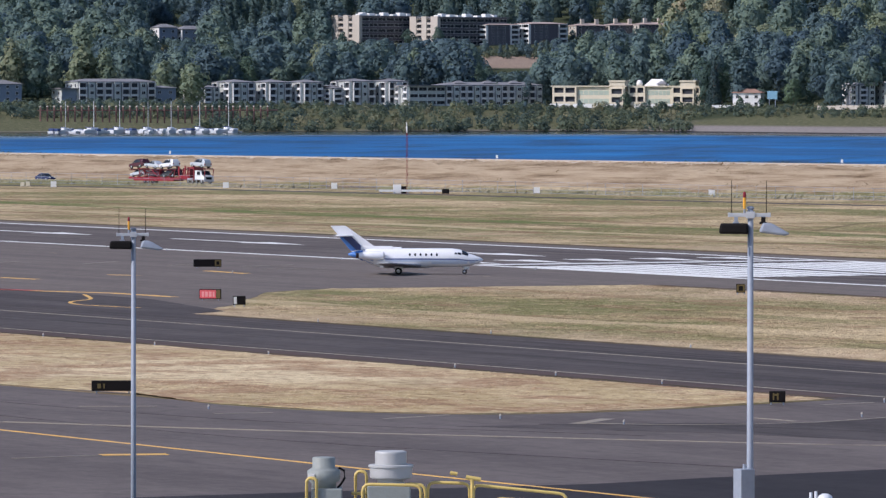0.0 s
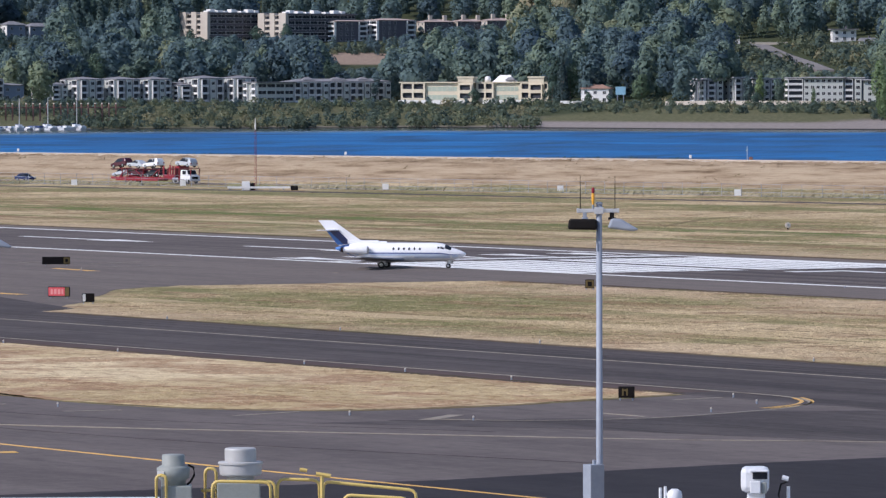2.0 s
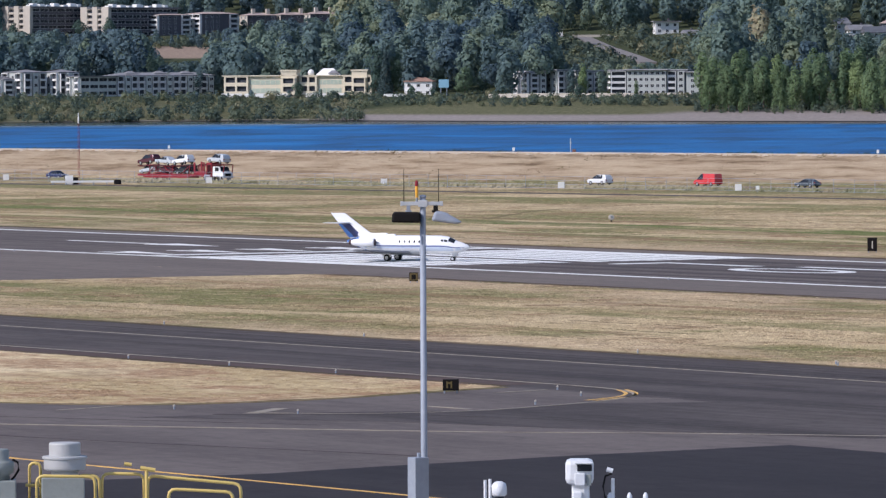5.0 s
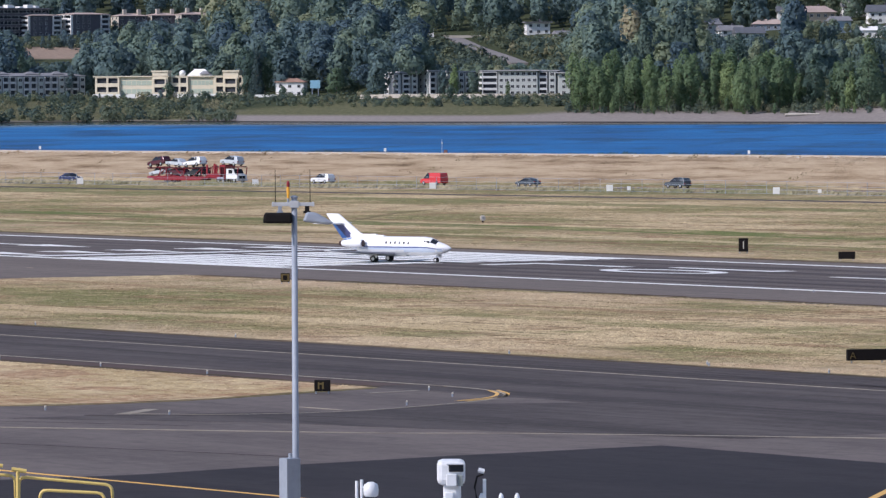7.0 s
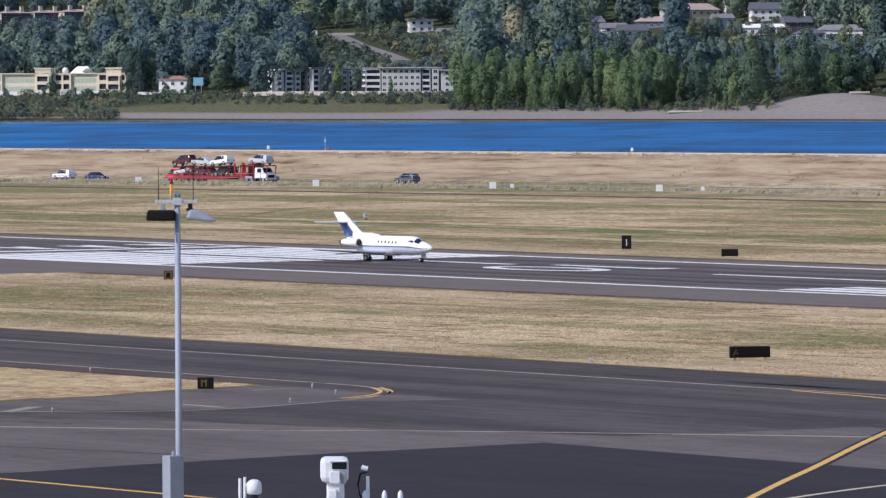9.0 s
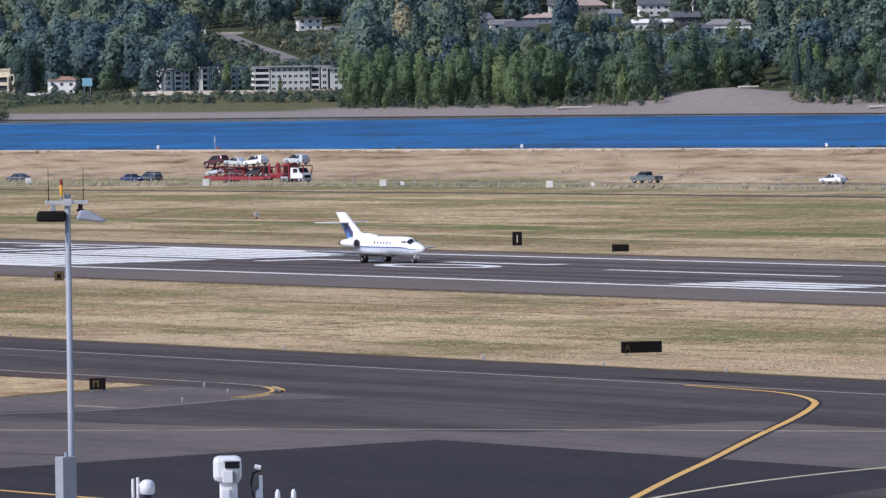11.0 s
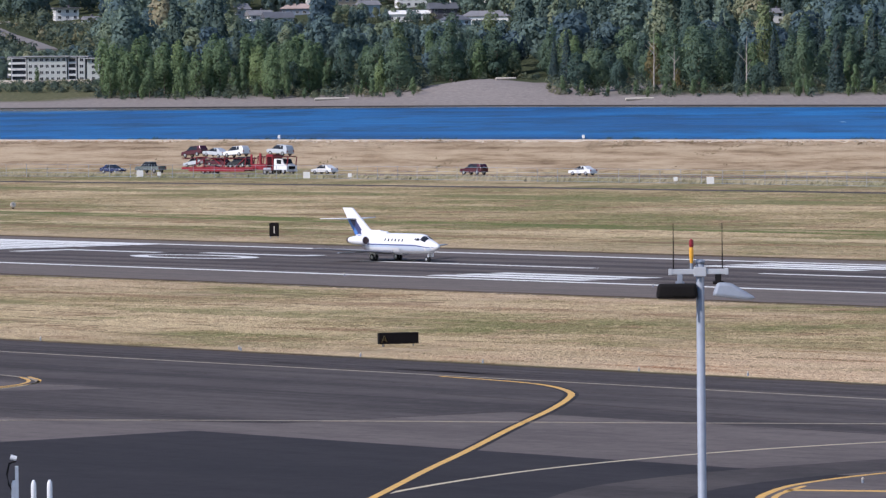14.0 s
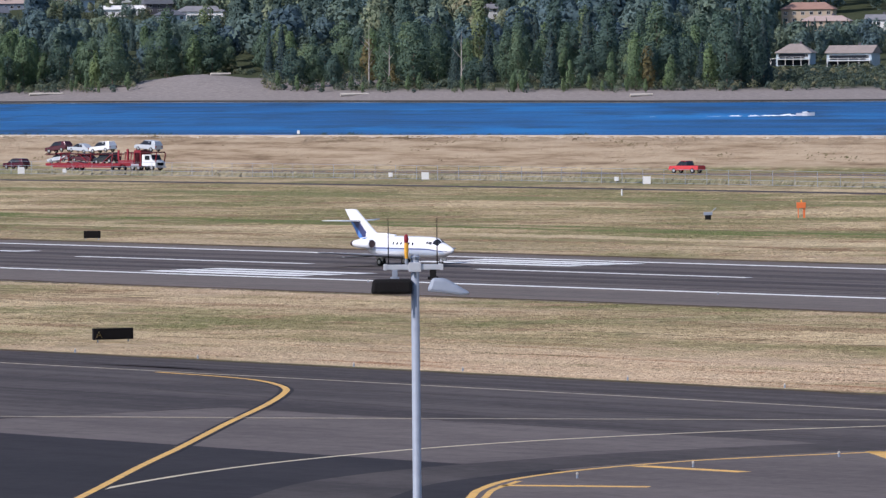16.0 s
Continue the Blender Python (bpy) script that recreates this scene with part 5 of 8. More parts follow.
    for x, y, w, h, ew in ((0, 0, 9, 11, M_SLATE_WALL), (13, -4, 8, 12, M_SAGE_WALL), (22, -7, 14, 11.5, M_SAGE_WALL), (40, -13, 8, 11.5, M_SLATE_WALL)):
        wing(b, w, 14, h, 4, M_SLATE_WALL, M_PALE_ROOF, "flat", (x, y, 0), "mixed", "balcony" if ew is M_SLATE_WALL else "win", ew, gap=3.6)
    part("wall", boxes((4, 50, 5, 14, -4, 10.8)), M_SLATE_WALL, b), part("roof", roof_mesh(50, 12, "flat"), M_PALE_ROOF, b, m=pose(2, 3, 11.4))
    b = site("apartment_building", "modern apartment building with a pale front and rows of small windows", "building", 57.72, 3274, -8, "bank apartments")
    wing(b, 8, 14, 12, 4, M_SLATE_WALL, M_PALE_ROOF, "flat", (0, 0, 0), "mixed", None), wing(b, 19, 15, 12.2, 4, M_SAGE_WALL, M_PALE_ROOF, "flat", (8.3, -2, 0), "win", None, None, 1, 2.6), wing(b, 9, 14, 12, 4, M_SLATE_WALL, M_PALE_ROOF, "flat", (27.6, 0, 0), "mixed", None), wing(b, 6, 14, 11, 4, M_SAGE_WALL, M_PALE_ROOF, "flat", (37, -1, 0), "win", None)
    wl = thing("sea_wall", "long low pale wall above the grassy bank", "wall", pose(0, 0, 0), kind="structure")
    az = [58.75 - 0.155 * k for k in range(12)]
    for k in range(11):
        a, c = place(az[k], float(np.interp(az[k], [56.9, 58.8], [3222, 3290]))), place(az[k + 1], float(np.interp(az[k + 1], [56.9, 58.8], [3222, 3290])))
        L = (c - a).to_2d().length
        part("wall_panel", boxes((0.05, L - 0.05, 0, 0.5, -1.5, 2.0)), M_CONCRETE, wl, m=pose(a.x, a.y, a.z, 0, 0, math.degrees(math.atan2(c.y - a.y, c.x - a.x))))
    # large brick blocks on the hill
    for az, d in ((62.60, 3912), (61.94, 3908)):
        b = site("brick_apartment_block", "tall brick apartment block on the hill, shade-dark fronts, pale concrete ends", "building", az, d, 38, "hill blocks")
        b.location.z -= 2.8
        L = 43 if az > 62.5 else 50
        wing(b, L, 25, 19.5, 6, M_BRICK, M_ROOF, "flat", (0, 0, 0), "band", None, None, gap=5.5)
        for y0, w in ((-0.6, 6.5), (10, 4.5), (19.6, 6.0)):
            part("pier", boxes((-1.6, 0.6, y0, y0 + w, -4, 20.4)), M_CONCRETE, b, "pale concrete pier")
        for y0, w in ((9.9, 3.9), (19.5, 4.9)):
            loggia(b, pose(-0.02, y0, 0, 0, 0, -90), w, 19, 1, 6, M_CONCRETE, 1.3, 0.2, 1.1)
        for k in range(6):
            part("spandrel", boxes((0.7, L - 0.5, -0.35, -0.11, 3.25 * k + 2.75, 3.25 * k + 3.9)), M_BRICK, b)
        for k in range(9):
            x0 = 1.5 + (L - 4) * k / 9
            part("roof_unit", boxes((x0, x0 + 2.4 + 1.6 * (k * 7 % 5) / 4, 3 + (k * 3 % 4), 7 + (k * 3 % 4), 20.01, 21.1 + 0.9 * (k * 5 % 3) / 2), bevel=0.2), M_WHITE, b)
        part("canopy", boxes((2, 22, -3, -0.1, 2.0, 2.5)), M_WHITE, b)
    for az, d, w in ((61.52, 3922, 22), (61.16, 3934, 26)):
        b = site("terraced_apartments", "brown terraced apartments with stacked white balconies and tan roofs", "building", az, d, 38, "hill terraces")
        wing(b, w, 15, 12.0, 4, M_BRICK, M_PINK_ROOF, "hip", (0, 0, 0), None, None, None, 1.2, gap=5)
        loggia(b, pose(-0.01, 14.6, 0.2, 0, 0, -90), 14.2, 11.6, 2, 4, M_WHITE, 1.6, 0.5, 1.05), loggia(b, pose(w - 6.5, -0.01, 0.2), 6.2, 11.6, 1, 4, M_BALCONY, 1.4, 0.4, 1.0)
        for f in range(4):
            for k in range(3):
                window(b, 1.5, 1.4, pose(3 + 4.2 * k, 0, 3.0 * f + 0.9))
    for az, d in ((60.78, 3990), (60.5, 3995), (60.25, 3990)):
        b = site("terraced_apartments", "low brown apartments with tan roofs and pale chimneys", "building", az, d, 20, "hill terraces")
        b.location.z -= 2.0
        wing(b, 18, 13, 8.5, 3, M_BRICK, M_PINK_ROOF, "hip", (0, 0, 0), "win", "win", M_CONCRETE, 1.6)
        part("chimney", boxes((4, 6, 3, 5, 9.5, 12.5)), M_CONCRETE, b), part("chimney", boxes((13, 15, 3, 5, 9.5, 12.5)), M_CONCRETE, b)
    b = site("apartment_building", "pale apartment building half hidden by the woods", "building", 64.30, 3868, 30)
    b.location.z -= 2.5
    wing(b, 12, 10, 11, 3, M_GREY_WALL, M_ROOF, "hip", (0, 0, 0), "win", "win", M_WHITE), wing(b, 16, 10, 10, 3, M_GREY_WALL, M_ROOF, "hip", (14, -2, 0), "win", "win", M_WHITE)
    # the hillside road and its retaining walls
    pts = [(58.15, 3742), (57.95, 3728), (57.75, 3640), (57.55, 3575), (57.40, 3522)]
    bm = bmesh.new()
    rows = []
    for az, d in pts:
        for o in (-4.5, 4.5):
            p = place(az, d)
            right = Vector((math.cos(radians(az)), math.sin(radians(az)), 0))
            rows.append(bm.verts.new(p + right * o + Vector((0, 0, 1.2))))
    for k in range(len(pts) - 1):
        bm.faces.new((rows[2 * k], rows[2 * k + 1], rows[2 * k + 3], rows[2 * k + 2]))
    r = bmesh.ops.extrude_face_region(bm, geom=bm.faces[:])
    bmesh.ops.translate(bm, verts=[g for g in r["geom"] if isinstance(g, bmesh.types.BMVert)], vec=(0, 0, -3))
    bmesh.ops.recalc_face_normals(bm, faces=bm.faces)
    tagged(part("hill_road", bm, M_ROAD), "pale road climbing the grassy hillside", "road", kind="structure")
    b = site("retaining_wall", "pale retaining wall at the top of the hill road", "wall", 58.12, 3740, 0)
    part("panel", boxes((0, 26, 0, 0.6, -1, 2.2)), M_CONCRETE, b), part("gate_post", boxes((-3, -0.2, 0, 2, -1, 5.5)), M_WHITE, b)
    b = site("terrace_steps", "stepped pale concrete walls on a bare slope", "wall", 57.22, 3585, 30)
    for k in range(4):
        part("step_wall", boxes((k * 3, k * 3 + 14, k * 8, k * 8 + 0.8, -2 + k, 2.2 + k * 1.6)), M_CONCRETE, b)


def house(az, d, turn, w, dp, h, wall, roof, kind="gable", rise=3.0, label=""):
    b = site("house", label, "house", az, d, turn, "hillside houses")
    wing(b, w, dp, h, max(1, round(h / 3)), wall, roof, kind, (-w / 2, 0, 0), "win", "win", None, rise, 3.6)
    if kind == "gable":
        for x in (-w / 2, w / 2 - 0.2):
            g = bmesh.new()
            v = [g.verts.new(q) for q in ((x, 0, h), (x, dp, h), (x, dp / 2, h + rise * 0.92), (x + 0.2, 0, h), (x + 0.2, dp, h), (x + 0.2, dp / 2, h + rise * 0.92))]
            for q in ((0, 2, 1), (3, 4, 5), (0, 1, 4, 3), (1, 2, 5, 4), (2, 0, 3, 5)):
                g.faces.new([v[i] for i in q])
            part("gable", g, wall, b)
    part("chimney", boxes((w * 0.1, w * 0.1 + 0.9, dp * 0.6, dp * 0.6 + 0.9, h, h + rise + 1.0)), M_BRICK, b)
    return b


def veranda(b, w, z):
    """A balcony on posts before dark glazing, along a house front."""
    part("glazing", boxes((-w / 2 + 0.6, w / 2 - 0.6, -0.14, -0.04, 0.3, z - 0.3), (-w / 2 + 1.6, w / 2 - 2.6, -0.14, -0.04, z + 0.3, z + 2.3)), M_GLASS, b, "dark glazed front")
    part("balcony", boxes((-w / 2 + 1, w / 2, -2.6, 0, z - 0.12, z + 0.12)), M_WHITE, b), part("rail", boxes((-w / 2 + 1, w / 2, -2.6, -2.5, z + 0.9, z + 1.02)), M_WHITE, b)
    for k in range(5):
        x = -w / 2 + 1.1 + (w - 1.2) * k / 4
        part("post", boxes((x - 0.12, x + 0.12, -2.58, -2.34, 0, z + 0.9)), M_WHITE, b)


M_WEATHERED = surface("weathered_tan_shingles", (0.30, 0.255, 0.225), (0.22, 0.185, 0.165), 0.9, scale=0.4, fine=3)
M_BLUE_WALL = surface("pale_blue_siding", (0.42, 0.52, 0.58), (0.36, 0.45, 0.51), 0.8, scale=0.3, fine=3)
M_TAN_WALL = surface("tan_siding", (0.50, 0.40, 0.29), (0.42, 0.33, 0.24), 0.8, scale=0.3, fine=3)


def houses():
    house(57.24, 3732, 10, 13, 9, 6.5, M_WHITE, M_ROOF, "flat", 1, "white two-storey house with a flat roof on the hill")
    house(57.02, 3666, 25, 8, 7, 4.0, M_WHITE, M_ROOF, "gable", 2, "small white gabled house among trees")
    house(55.76, 3628, 30, 9, 9, 6.5, M_SAGE_WALL, M_ROOF, "gable", 3.4, "pale gabled house between firs")
    house(55.60, 3594, 20, 13, 9, 5.0, M_WHITE, M_ROOF, "gable", 3.0, "tan house with a grey gabled roof")
    house(55.30, 3648, 0, 18, 10, 3.4, M_GREY_WALL, M_PINK_ROOF, "hip", 2.8, "long grey house with a hipped roof")
    house(54.88, 3668, 20, 20, 10, 6.5, M_TAN_WALL, M_PINK_ROOF, "hip", 3.6, "large tan house with a broad hipped roof")
    house(54.68, 3592, 20, 10, 9, 6.5, M_BLUE_WALL, M_ROOF, "gable", 2.6, "pale blue house with a gabled roof")
    house(54.33, 3644, 10, 16, 10, 6.0, M_WHITE, M_DARK_ROOF, "gable", 4.0, "grey house with a steep dark roof")
    house(54.36, 3545, 0, 22, 9, 3.6, M_WHITE, M_WHITE, "gable", 2.2, "low house with a white metal roof")
    house(54.06, 3546, 15, 14, 9, 5.0, M_BRICK, M_DARK_ROOF, "gable", 3.4, "brown house with a dark gabled roof")
    house(53.95, 3458, 15, 14, 9, 5.6, M_BLUE_WALL, M_DARK_ROOF, "hip", 2.6, "pale blue house with large windows and a dark roof")
    house(53.72, 3484, -5, 24, 10, 4.2, M_WHITE, M_ROOF, "hip", 3.0, "long house with a grey hipped roof")
    house(53.87, 3606, 20, 13, 9, 6.5, M_WHITE, M_ROOF, "gable", 3.2, "white two-storey house with a gabled roof")
    house(53.5, 3520, 20, 12, 9, 5.0, M_SAGE_WALL, M_ROOF, "gable", 3.0, "pale house with a grey gabled roof")
    for k, (az, d) in enumerate(((55.12, 3700), (54.55, 3700), (54.12, 3690), (53.62, 3640), (55.45, 3560), (53.58, 3720))):
        house(az, d, 5 + 9 * (k % 3), 13 + 2 * (k % 3), 9, 5.5, (M_WHITE, M_WHITE, M_SAGE_WALL)[k % 3], (M_DARK_ROOF, M_ROOF)[k % 2], "gable", 3.4, ("white house with a dark gabled roof among trees", "pale house with a grey gabled roof among trees")[k % 2])
    house(51.27, 3294, 10, 9, 8, 5.0, M_WHITE, M_ROOF, "gable", 2.4, "small white house above the beach wood")
    house(52.95, 3560, 40, 8, 8, 5.5, M_WHITE, M_ROOF, "gable", 2.6, "small white gabled house among dark trees")
    b = house(48.72, 2906, -12, 15, 11, 5.5, M_BLUE_WALL, M_WEATHERED, "hip", 4.0, "bank house with a broad weathered hipped roof and a glazed porch")
    veranda(b, 15, 2.9)
    part("porch", boxes((-12.2, -7.5, 0.5, 6, 0, 3.0)), M_GLASS, b, "dark glazed porch"), part("porch_roof", boxes((-12.6, -7.5, 0.1, 6.4, 3.0, 3.25)), M_WHITE, b)
    for x in (-12.2, -9.9):
        part("porch_post", boxes((x - 0.35, x + 0.35, 0.25, 0.5, 0, 3.0)), M_WHITE, b)
    b = house(48.25, 2880, -18, 20, 12, 6.2, M_BLUE_WALL, M_WEATHERED, "gable", 3.4, "large pale blue bank house with a gabled front")
    veranda(b, 20, 3.1)
    b = house(47.7, 2876, -18, 20, 12, 6.2, M_SAGE_WALL, M_ROOF, "gable", 4.2, "pale bank house with a long grey roof")
    house(48.60, 3140, -10, 24, 10, 6.5, M_TAN_WALL, M_TAN_ROOF, "hip", 3.4, "large tan house with a terracotta roof")
    house(48.45, 3100, -10, 22, 9, 4.5, M_TAN_WALL, M_PINK_ROOF, "hip", 2.6, "tan house with a low pinkish roof")
    house(48.0, 3080, -10, 12, 9, 6.0, M_WHITE, M_ROOF, "gable", 2.6, "white two-storey house on the slope")


town()
houses()


# ---- the marina and the beach ----
M_HULL = surface("white_boat_gelcoat", (0.72, 0.73, 0.74), (0.60, 0.62, 0.64), 0.35)
M_CANVAS = surface("blue_boat_canvas", (0.05, 0.09, 0.22), (0.04, 0.06, 0.15), 0.8)
M_SPAR = surface("aluminium_spar", (0.62, 0.62, 0.62), None, 0.4, 0.6)
M_LOG = surface("driftwood", (0.55, 0.50, 0.43), (0.42, 0.38, 0.32), 0.9)


def hull_mesh(L, B, H):
    bm = bmesh.new()
    rows = []
    for k in range(9):
        u = k / 8
        w = B / 2 * (1 - max(0, (u - 0.45) / 0.55) ** 2.2) * (0.86 + 0.14 * min(1, u * 3))
        x, sheer = (u - 0.5) * L, H * (0.85 + 0.35 * u * u)
        rows.append([bm.verts.new(q) for q in ((x, -w, sheer), (x, -w * 0.8, -0.1), (x, 0, -0.35), (x, w * 0.8, -0.1), (x, w, sheer))])
    for a, b in zip(rows, rows[1:]):
        for i in range(4):
            bm.faces.new((a[i], b[i], b[i + 1], a[i + 1]))
        bm.faces.new((a[4], b[4], b[0], a[0]))
    bm.faces.new(rows[0]), bm.faces.new(rows[-1][::-1])
    bmesh.ops.recalc_face_normals(bm, faces=bm.faces)
    return mesh_of("hull", bm, M_HULL)


def marina():
    hulls = [hull_mesh(9, 3.0, 1.3), hull_mesh(12, 3.6, 1.6), hull_mesh(7, 2.5, 1.1)]
    cab = mesh_of("cabin", boxes((-2.2, 2.0, -1.0, 1.0, 1.2, 2.5), bevel=0.25), M_HULL)
    cover = mesh_of("canopy", boxes((-4, -0.5, -1.1, 1.1, 1.25, 2.7), bevel=0.3), M_CANVAS)
    scr = mesh_of("windscreen", boxes((1.4, 2.1, -0.9, 0.9, 2.0, 2.55)), M_GLASS)
    mast = mesh_of("mast", tubes(((0.5, 0, 1.2), (0.5, 0, 14.5), 0.19, 0.13)), M_SPAR)
    boom = mesh_of("boom", tubes(((0.5, 0, 2.6), (-4, 0, 2.7), 0.16)), M_CANVAS)
    w0 = [65.22, 63.65]
    dk = thing("floating_dock", "long floating dock on brown piles", "dock", pose(0, 0, 0), kind="structure")
    a, c = bearing(65.25, 3090, -3), bearing(63.6, 3130, -3)
    L, ang = (c - a).length, math.degrees(math.atan2(c.y - a.y, c.x - a.x))
    part("deck", boxes((0, L, 0, 2.5, -0.3, 0.5)), M_CONCRETE, dk, m=pose(a.x, a.y, -3, 0, 0, ang))
    for k in range(48):
        az = w0[0] - (w0[0] - w0[1]) * (k + 1.2 * rng.random()) / 48
        d = 3062 + 40 * rng.random() + (64.98 - az) * 26
        p = bearing(az, d, -3.0)
        sail = k % 7 == 3
        b = thing("sailing_boat" if sail else "motor_boat", "white sailing boat with a bare mast moored at the dock" if sail else ("white cabin cruiser moored at the dock" if k % 2 else "white motor boat under a blue canopy"), "boat", pose(*p, 0, 0, az + 60 + rng.uniform(-12, 12)) @ Matrix.Diagonal((*[rng.uniform(0.75, 1.3)] * 2, rng.uniform(0.55, 0.8) if not sail else 1.0, 1)), "moored boats")
        part("hull", hulls[1 if sail else k % 3], None, b)
        if sail:
            part("mast", mast, None, b), part("boom", boom, None, b), part("cabin", cab, None, b)
        elif k % 2:
            c2 = part("cabin", cab, None, b)
            part("windscreen", scr, None, c2)
        else:
            part("canopy", cover, None, b)
    # the row of tall brown piles with white caps behind the boats
    bar = thing("pile_wall", "row of rusty brown piles with pale caps along the bank", "piling", pose(0, 0, 0), kind="structure")
    pl, cp = mesh_of("pile", tubes(((0, 0, -4), (0, 0, 11.5), 0.42), n=8), M_RUST), mesh_of("cap", tubes(((0, 0, 11.5), (0, 0, 12.1), 0.55, 0.4), n=8), M_CONCRETE)
    for k in range(34):
        az = 65.30 - k * 0.058
        p = bearing(az, 3150 + (65.3 - az) * 22, -3.0)
        q = part("pile", pl, None, bar, m=pose(*p))
        part("cap", cp, None, q)
    a, c = bearing(65.32, 3156, -3), bearing(63.3, 3202, -3)
    part("whaler", boxes((0, (c - a).length, 0, 0.5, 9.6, 10.2)), M_RUST, bar, m=pose(a.x, a.y, -3, 0, 0, math.degrees(math.atan2(c.y - a.y, c.x - a.x))))
    for az, s, L in ((55.02, 42, 15), (52.42, 34, 12), (53.55, 100, 9), (50.0, 30, 9)):
        p = place(az, float(shore(az)) + s, 0.35)
        bm = bmesh.new()
        tube(bm, (-L / 2, 0, 0), (L / 2, 0.4, 0.25), 0.65, 0.42, 8)
        tube(bm, (-L / 2, 1.0, -0.1), (L / 4, 0.9, 0.1), 0.5, 0.35, 8)
        tagged(part("driftwood", bm, M_LOG, m=pose(*p, 0, 0, az + 6)), "pale driftwood logs lying on the beach", "log", "driftwood on the beach")


marina()


# ---- the business jet ----
M_JET = surface("glossy_white_aircraft_paint", (0.82, 0.82, 0.83), (0.78, 0.78, 0.80), 0.22, scale=0.8, bump=0.0)
M_JET_BLUE = surface("bright_blue_aircraft_paint", (0.10, 0.25, 0.62), (0.08, 0.20, 0.52), 0.25, bump=0.0)
M_JET_NAVY = surface("dark_violet_blue_aircraft_paint", (0.048, 0.060, 0.165), (0.040, 0.048, 0.13), 0.3, bump=0.0)
# pale blue that stands for shade on the lower hull
M_BELLY_SHADE = surface("belly_shade_tint", (0.60, 0.67, 0.78), (0.56, 0.63, 0.75), 0.25, bump=0.0)
M_JET_LINE = surface("steel_blue_pinstripe", (0.085, 0.12, 0.29), None, 0.3, bump=0.0)
M_TYRE = surface("black_tyre_rubber", (0.02, 0.02, 0.02), (0.03, 0.03, 0.03), 0.85)
M_STEEL = surface("brushed_steel", (0.55, 0.55, 0.57), None, 0.35, 0.8)
# dull metal of the leading edge, also the painted shade below the wing
M_EDGE_AND_SHADE = surface("wing_edge_and_shade_grey", (0.27, 0.27, 0.29), (0.21, 0.21, 0.23), 0.6, 0.2)
M_DARK = surface("dark_inlet_metal", (0.06, 0.03, 0.03), (0.04, 0.02, 0.02), 0.5, 0.3)
M_ZINC = surface("galvanised_steel", (0.29, 0.325, 0.38), (0.235, 0.265, 0.32), 0.6, 0.08, fine=5)
M_ARM = surface("pale_galvanised_steel", (0.52, 0.54, 0.56), (0.44, 0.46, 0.49), 0.5, 0.2, fine=6)
M_BLACK = surface("matt_black_metal", (0.013, 0.012, 0.012), (0.009, 0.008, 0.008), 0.9)
M_RED = surface("red_truck_paint", (0.26, 0.010, 0.024), (0.17, 0.008, 0.015), 0.45)
M_AMBER = surface("amber_lens", (0.85, 0.42, 0.04), None, 0.3)
M_YELLOW_PIPE = surface("yellow_painted_pipe", (0.68, 0.50, 0.15), (0.56, 0.40, 0.11), 0.5, fine=8)
M_VENT = surface("grey_painted_vent", (0.27, 0.29, 0.27), (0.21, 0.23, 0.215), 0.6)
M_ORANGE = surface("orange_painted_metal", (0.75, 0.17, 0.04), (0.62, 0.14, 0.03), 0.6)

# station, half width, belly, back
FUSE = [(8.70, 0.05, 1.44, 1.54), (8.45, 0.24, 1.22, 1.72), (7.9, 0.48, 1.00, 1.94), (7.25, 0.70, 0.86, 2.14), (6.75, 0.82, 0.79, 2.38), (6.25, 0.91, 0.75, 2.58), (5.5, 0.965, 0.72, 2.67), (3.5, 0.965, 0.72, 2.67),
        (1.0, 0.965, 0.72, 2.67), (-1.5, 0.965, 0.72, 2.67), (-2.4, 0.90, 0.90, 2.66), (-3.3, 0.70, 1.22, 2.58), (-4.1, 0.46, 1.55, 2.44), (-4.8, 0.24, 1.80, 2.28), (-5.2, 0.10, 1.94, 2.14)]


def fuse_at(x):
    xs = [f[0] for f in FUSE][::-1]
    return [float(np.interp(x, xs, [f[i] for f in FUSE][::-1])) for i in (1, 2, 3)]


def fuse_point(x, a, out=0.0):
    w, lo, hi = fuse_at(x)
    return ((w + out) * math.cos(a), (lo + hi) / 2 + ((hi - lo) / 2 + out) * math.sin(a))


def hull_between(x0, x1, n=28, a0=0.0, a1=math.tau, out=0.0, steps=None):
    bm = bmesh.new()
    xs = sorted({x0, x1, *[f[0] for f in FUSE if min(x0, x1) < f[0] < max(x0, x1)]}, reverse=True)
    if steps:
        xs = [x0 + (x1 - x0) * k / steps for k in range(steps + 1)]
    closed = a1 - a0 > 6.28
    m = n if closed else n + 1
    rings = []
    for x in xs:
        rings.append([bm.verts.new((x, *fuse_point(x, a0 + (a1 - a0) * k / n, out))) for k in range(m)])
    for u, w in zip(rings, rings[1:]):
        for k in range(n):
            bm.faces.new((u[k], u[(k + 1) % m], w[(k + 1) % m], w[k]))
    if closed:
        bm.faces.new(rings[0]), bm.faces.new(rings[-1][::-1])
    bmesh.ops.recalc_face_normals(bm, faces=bm.faces)
    return bm


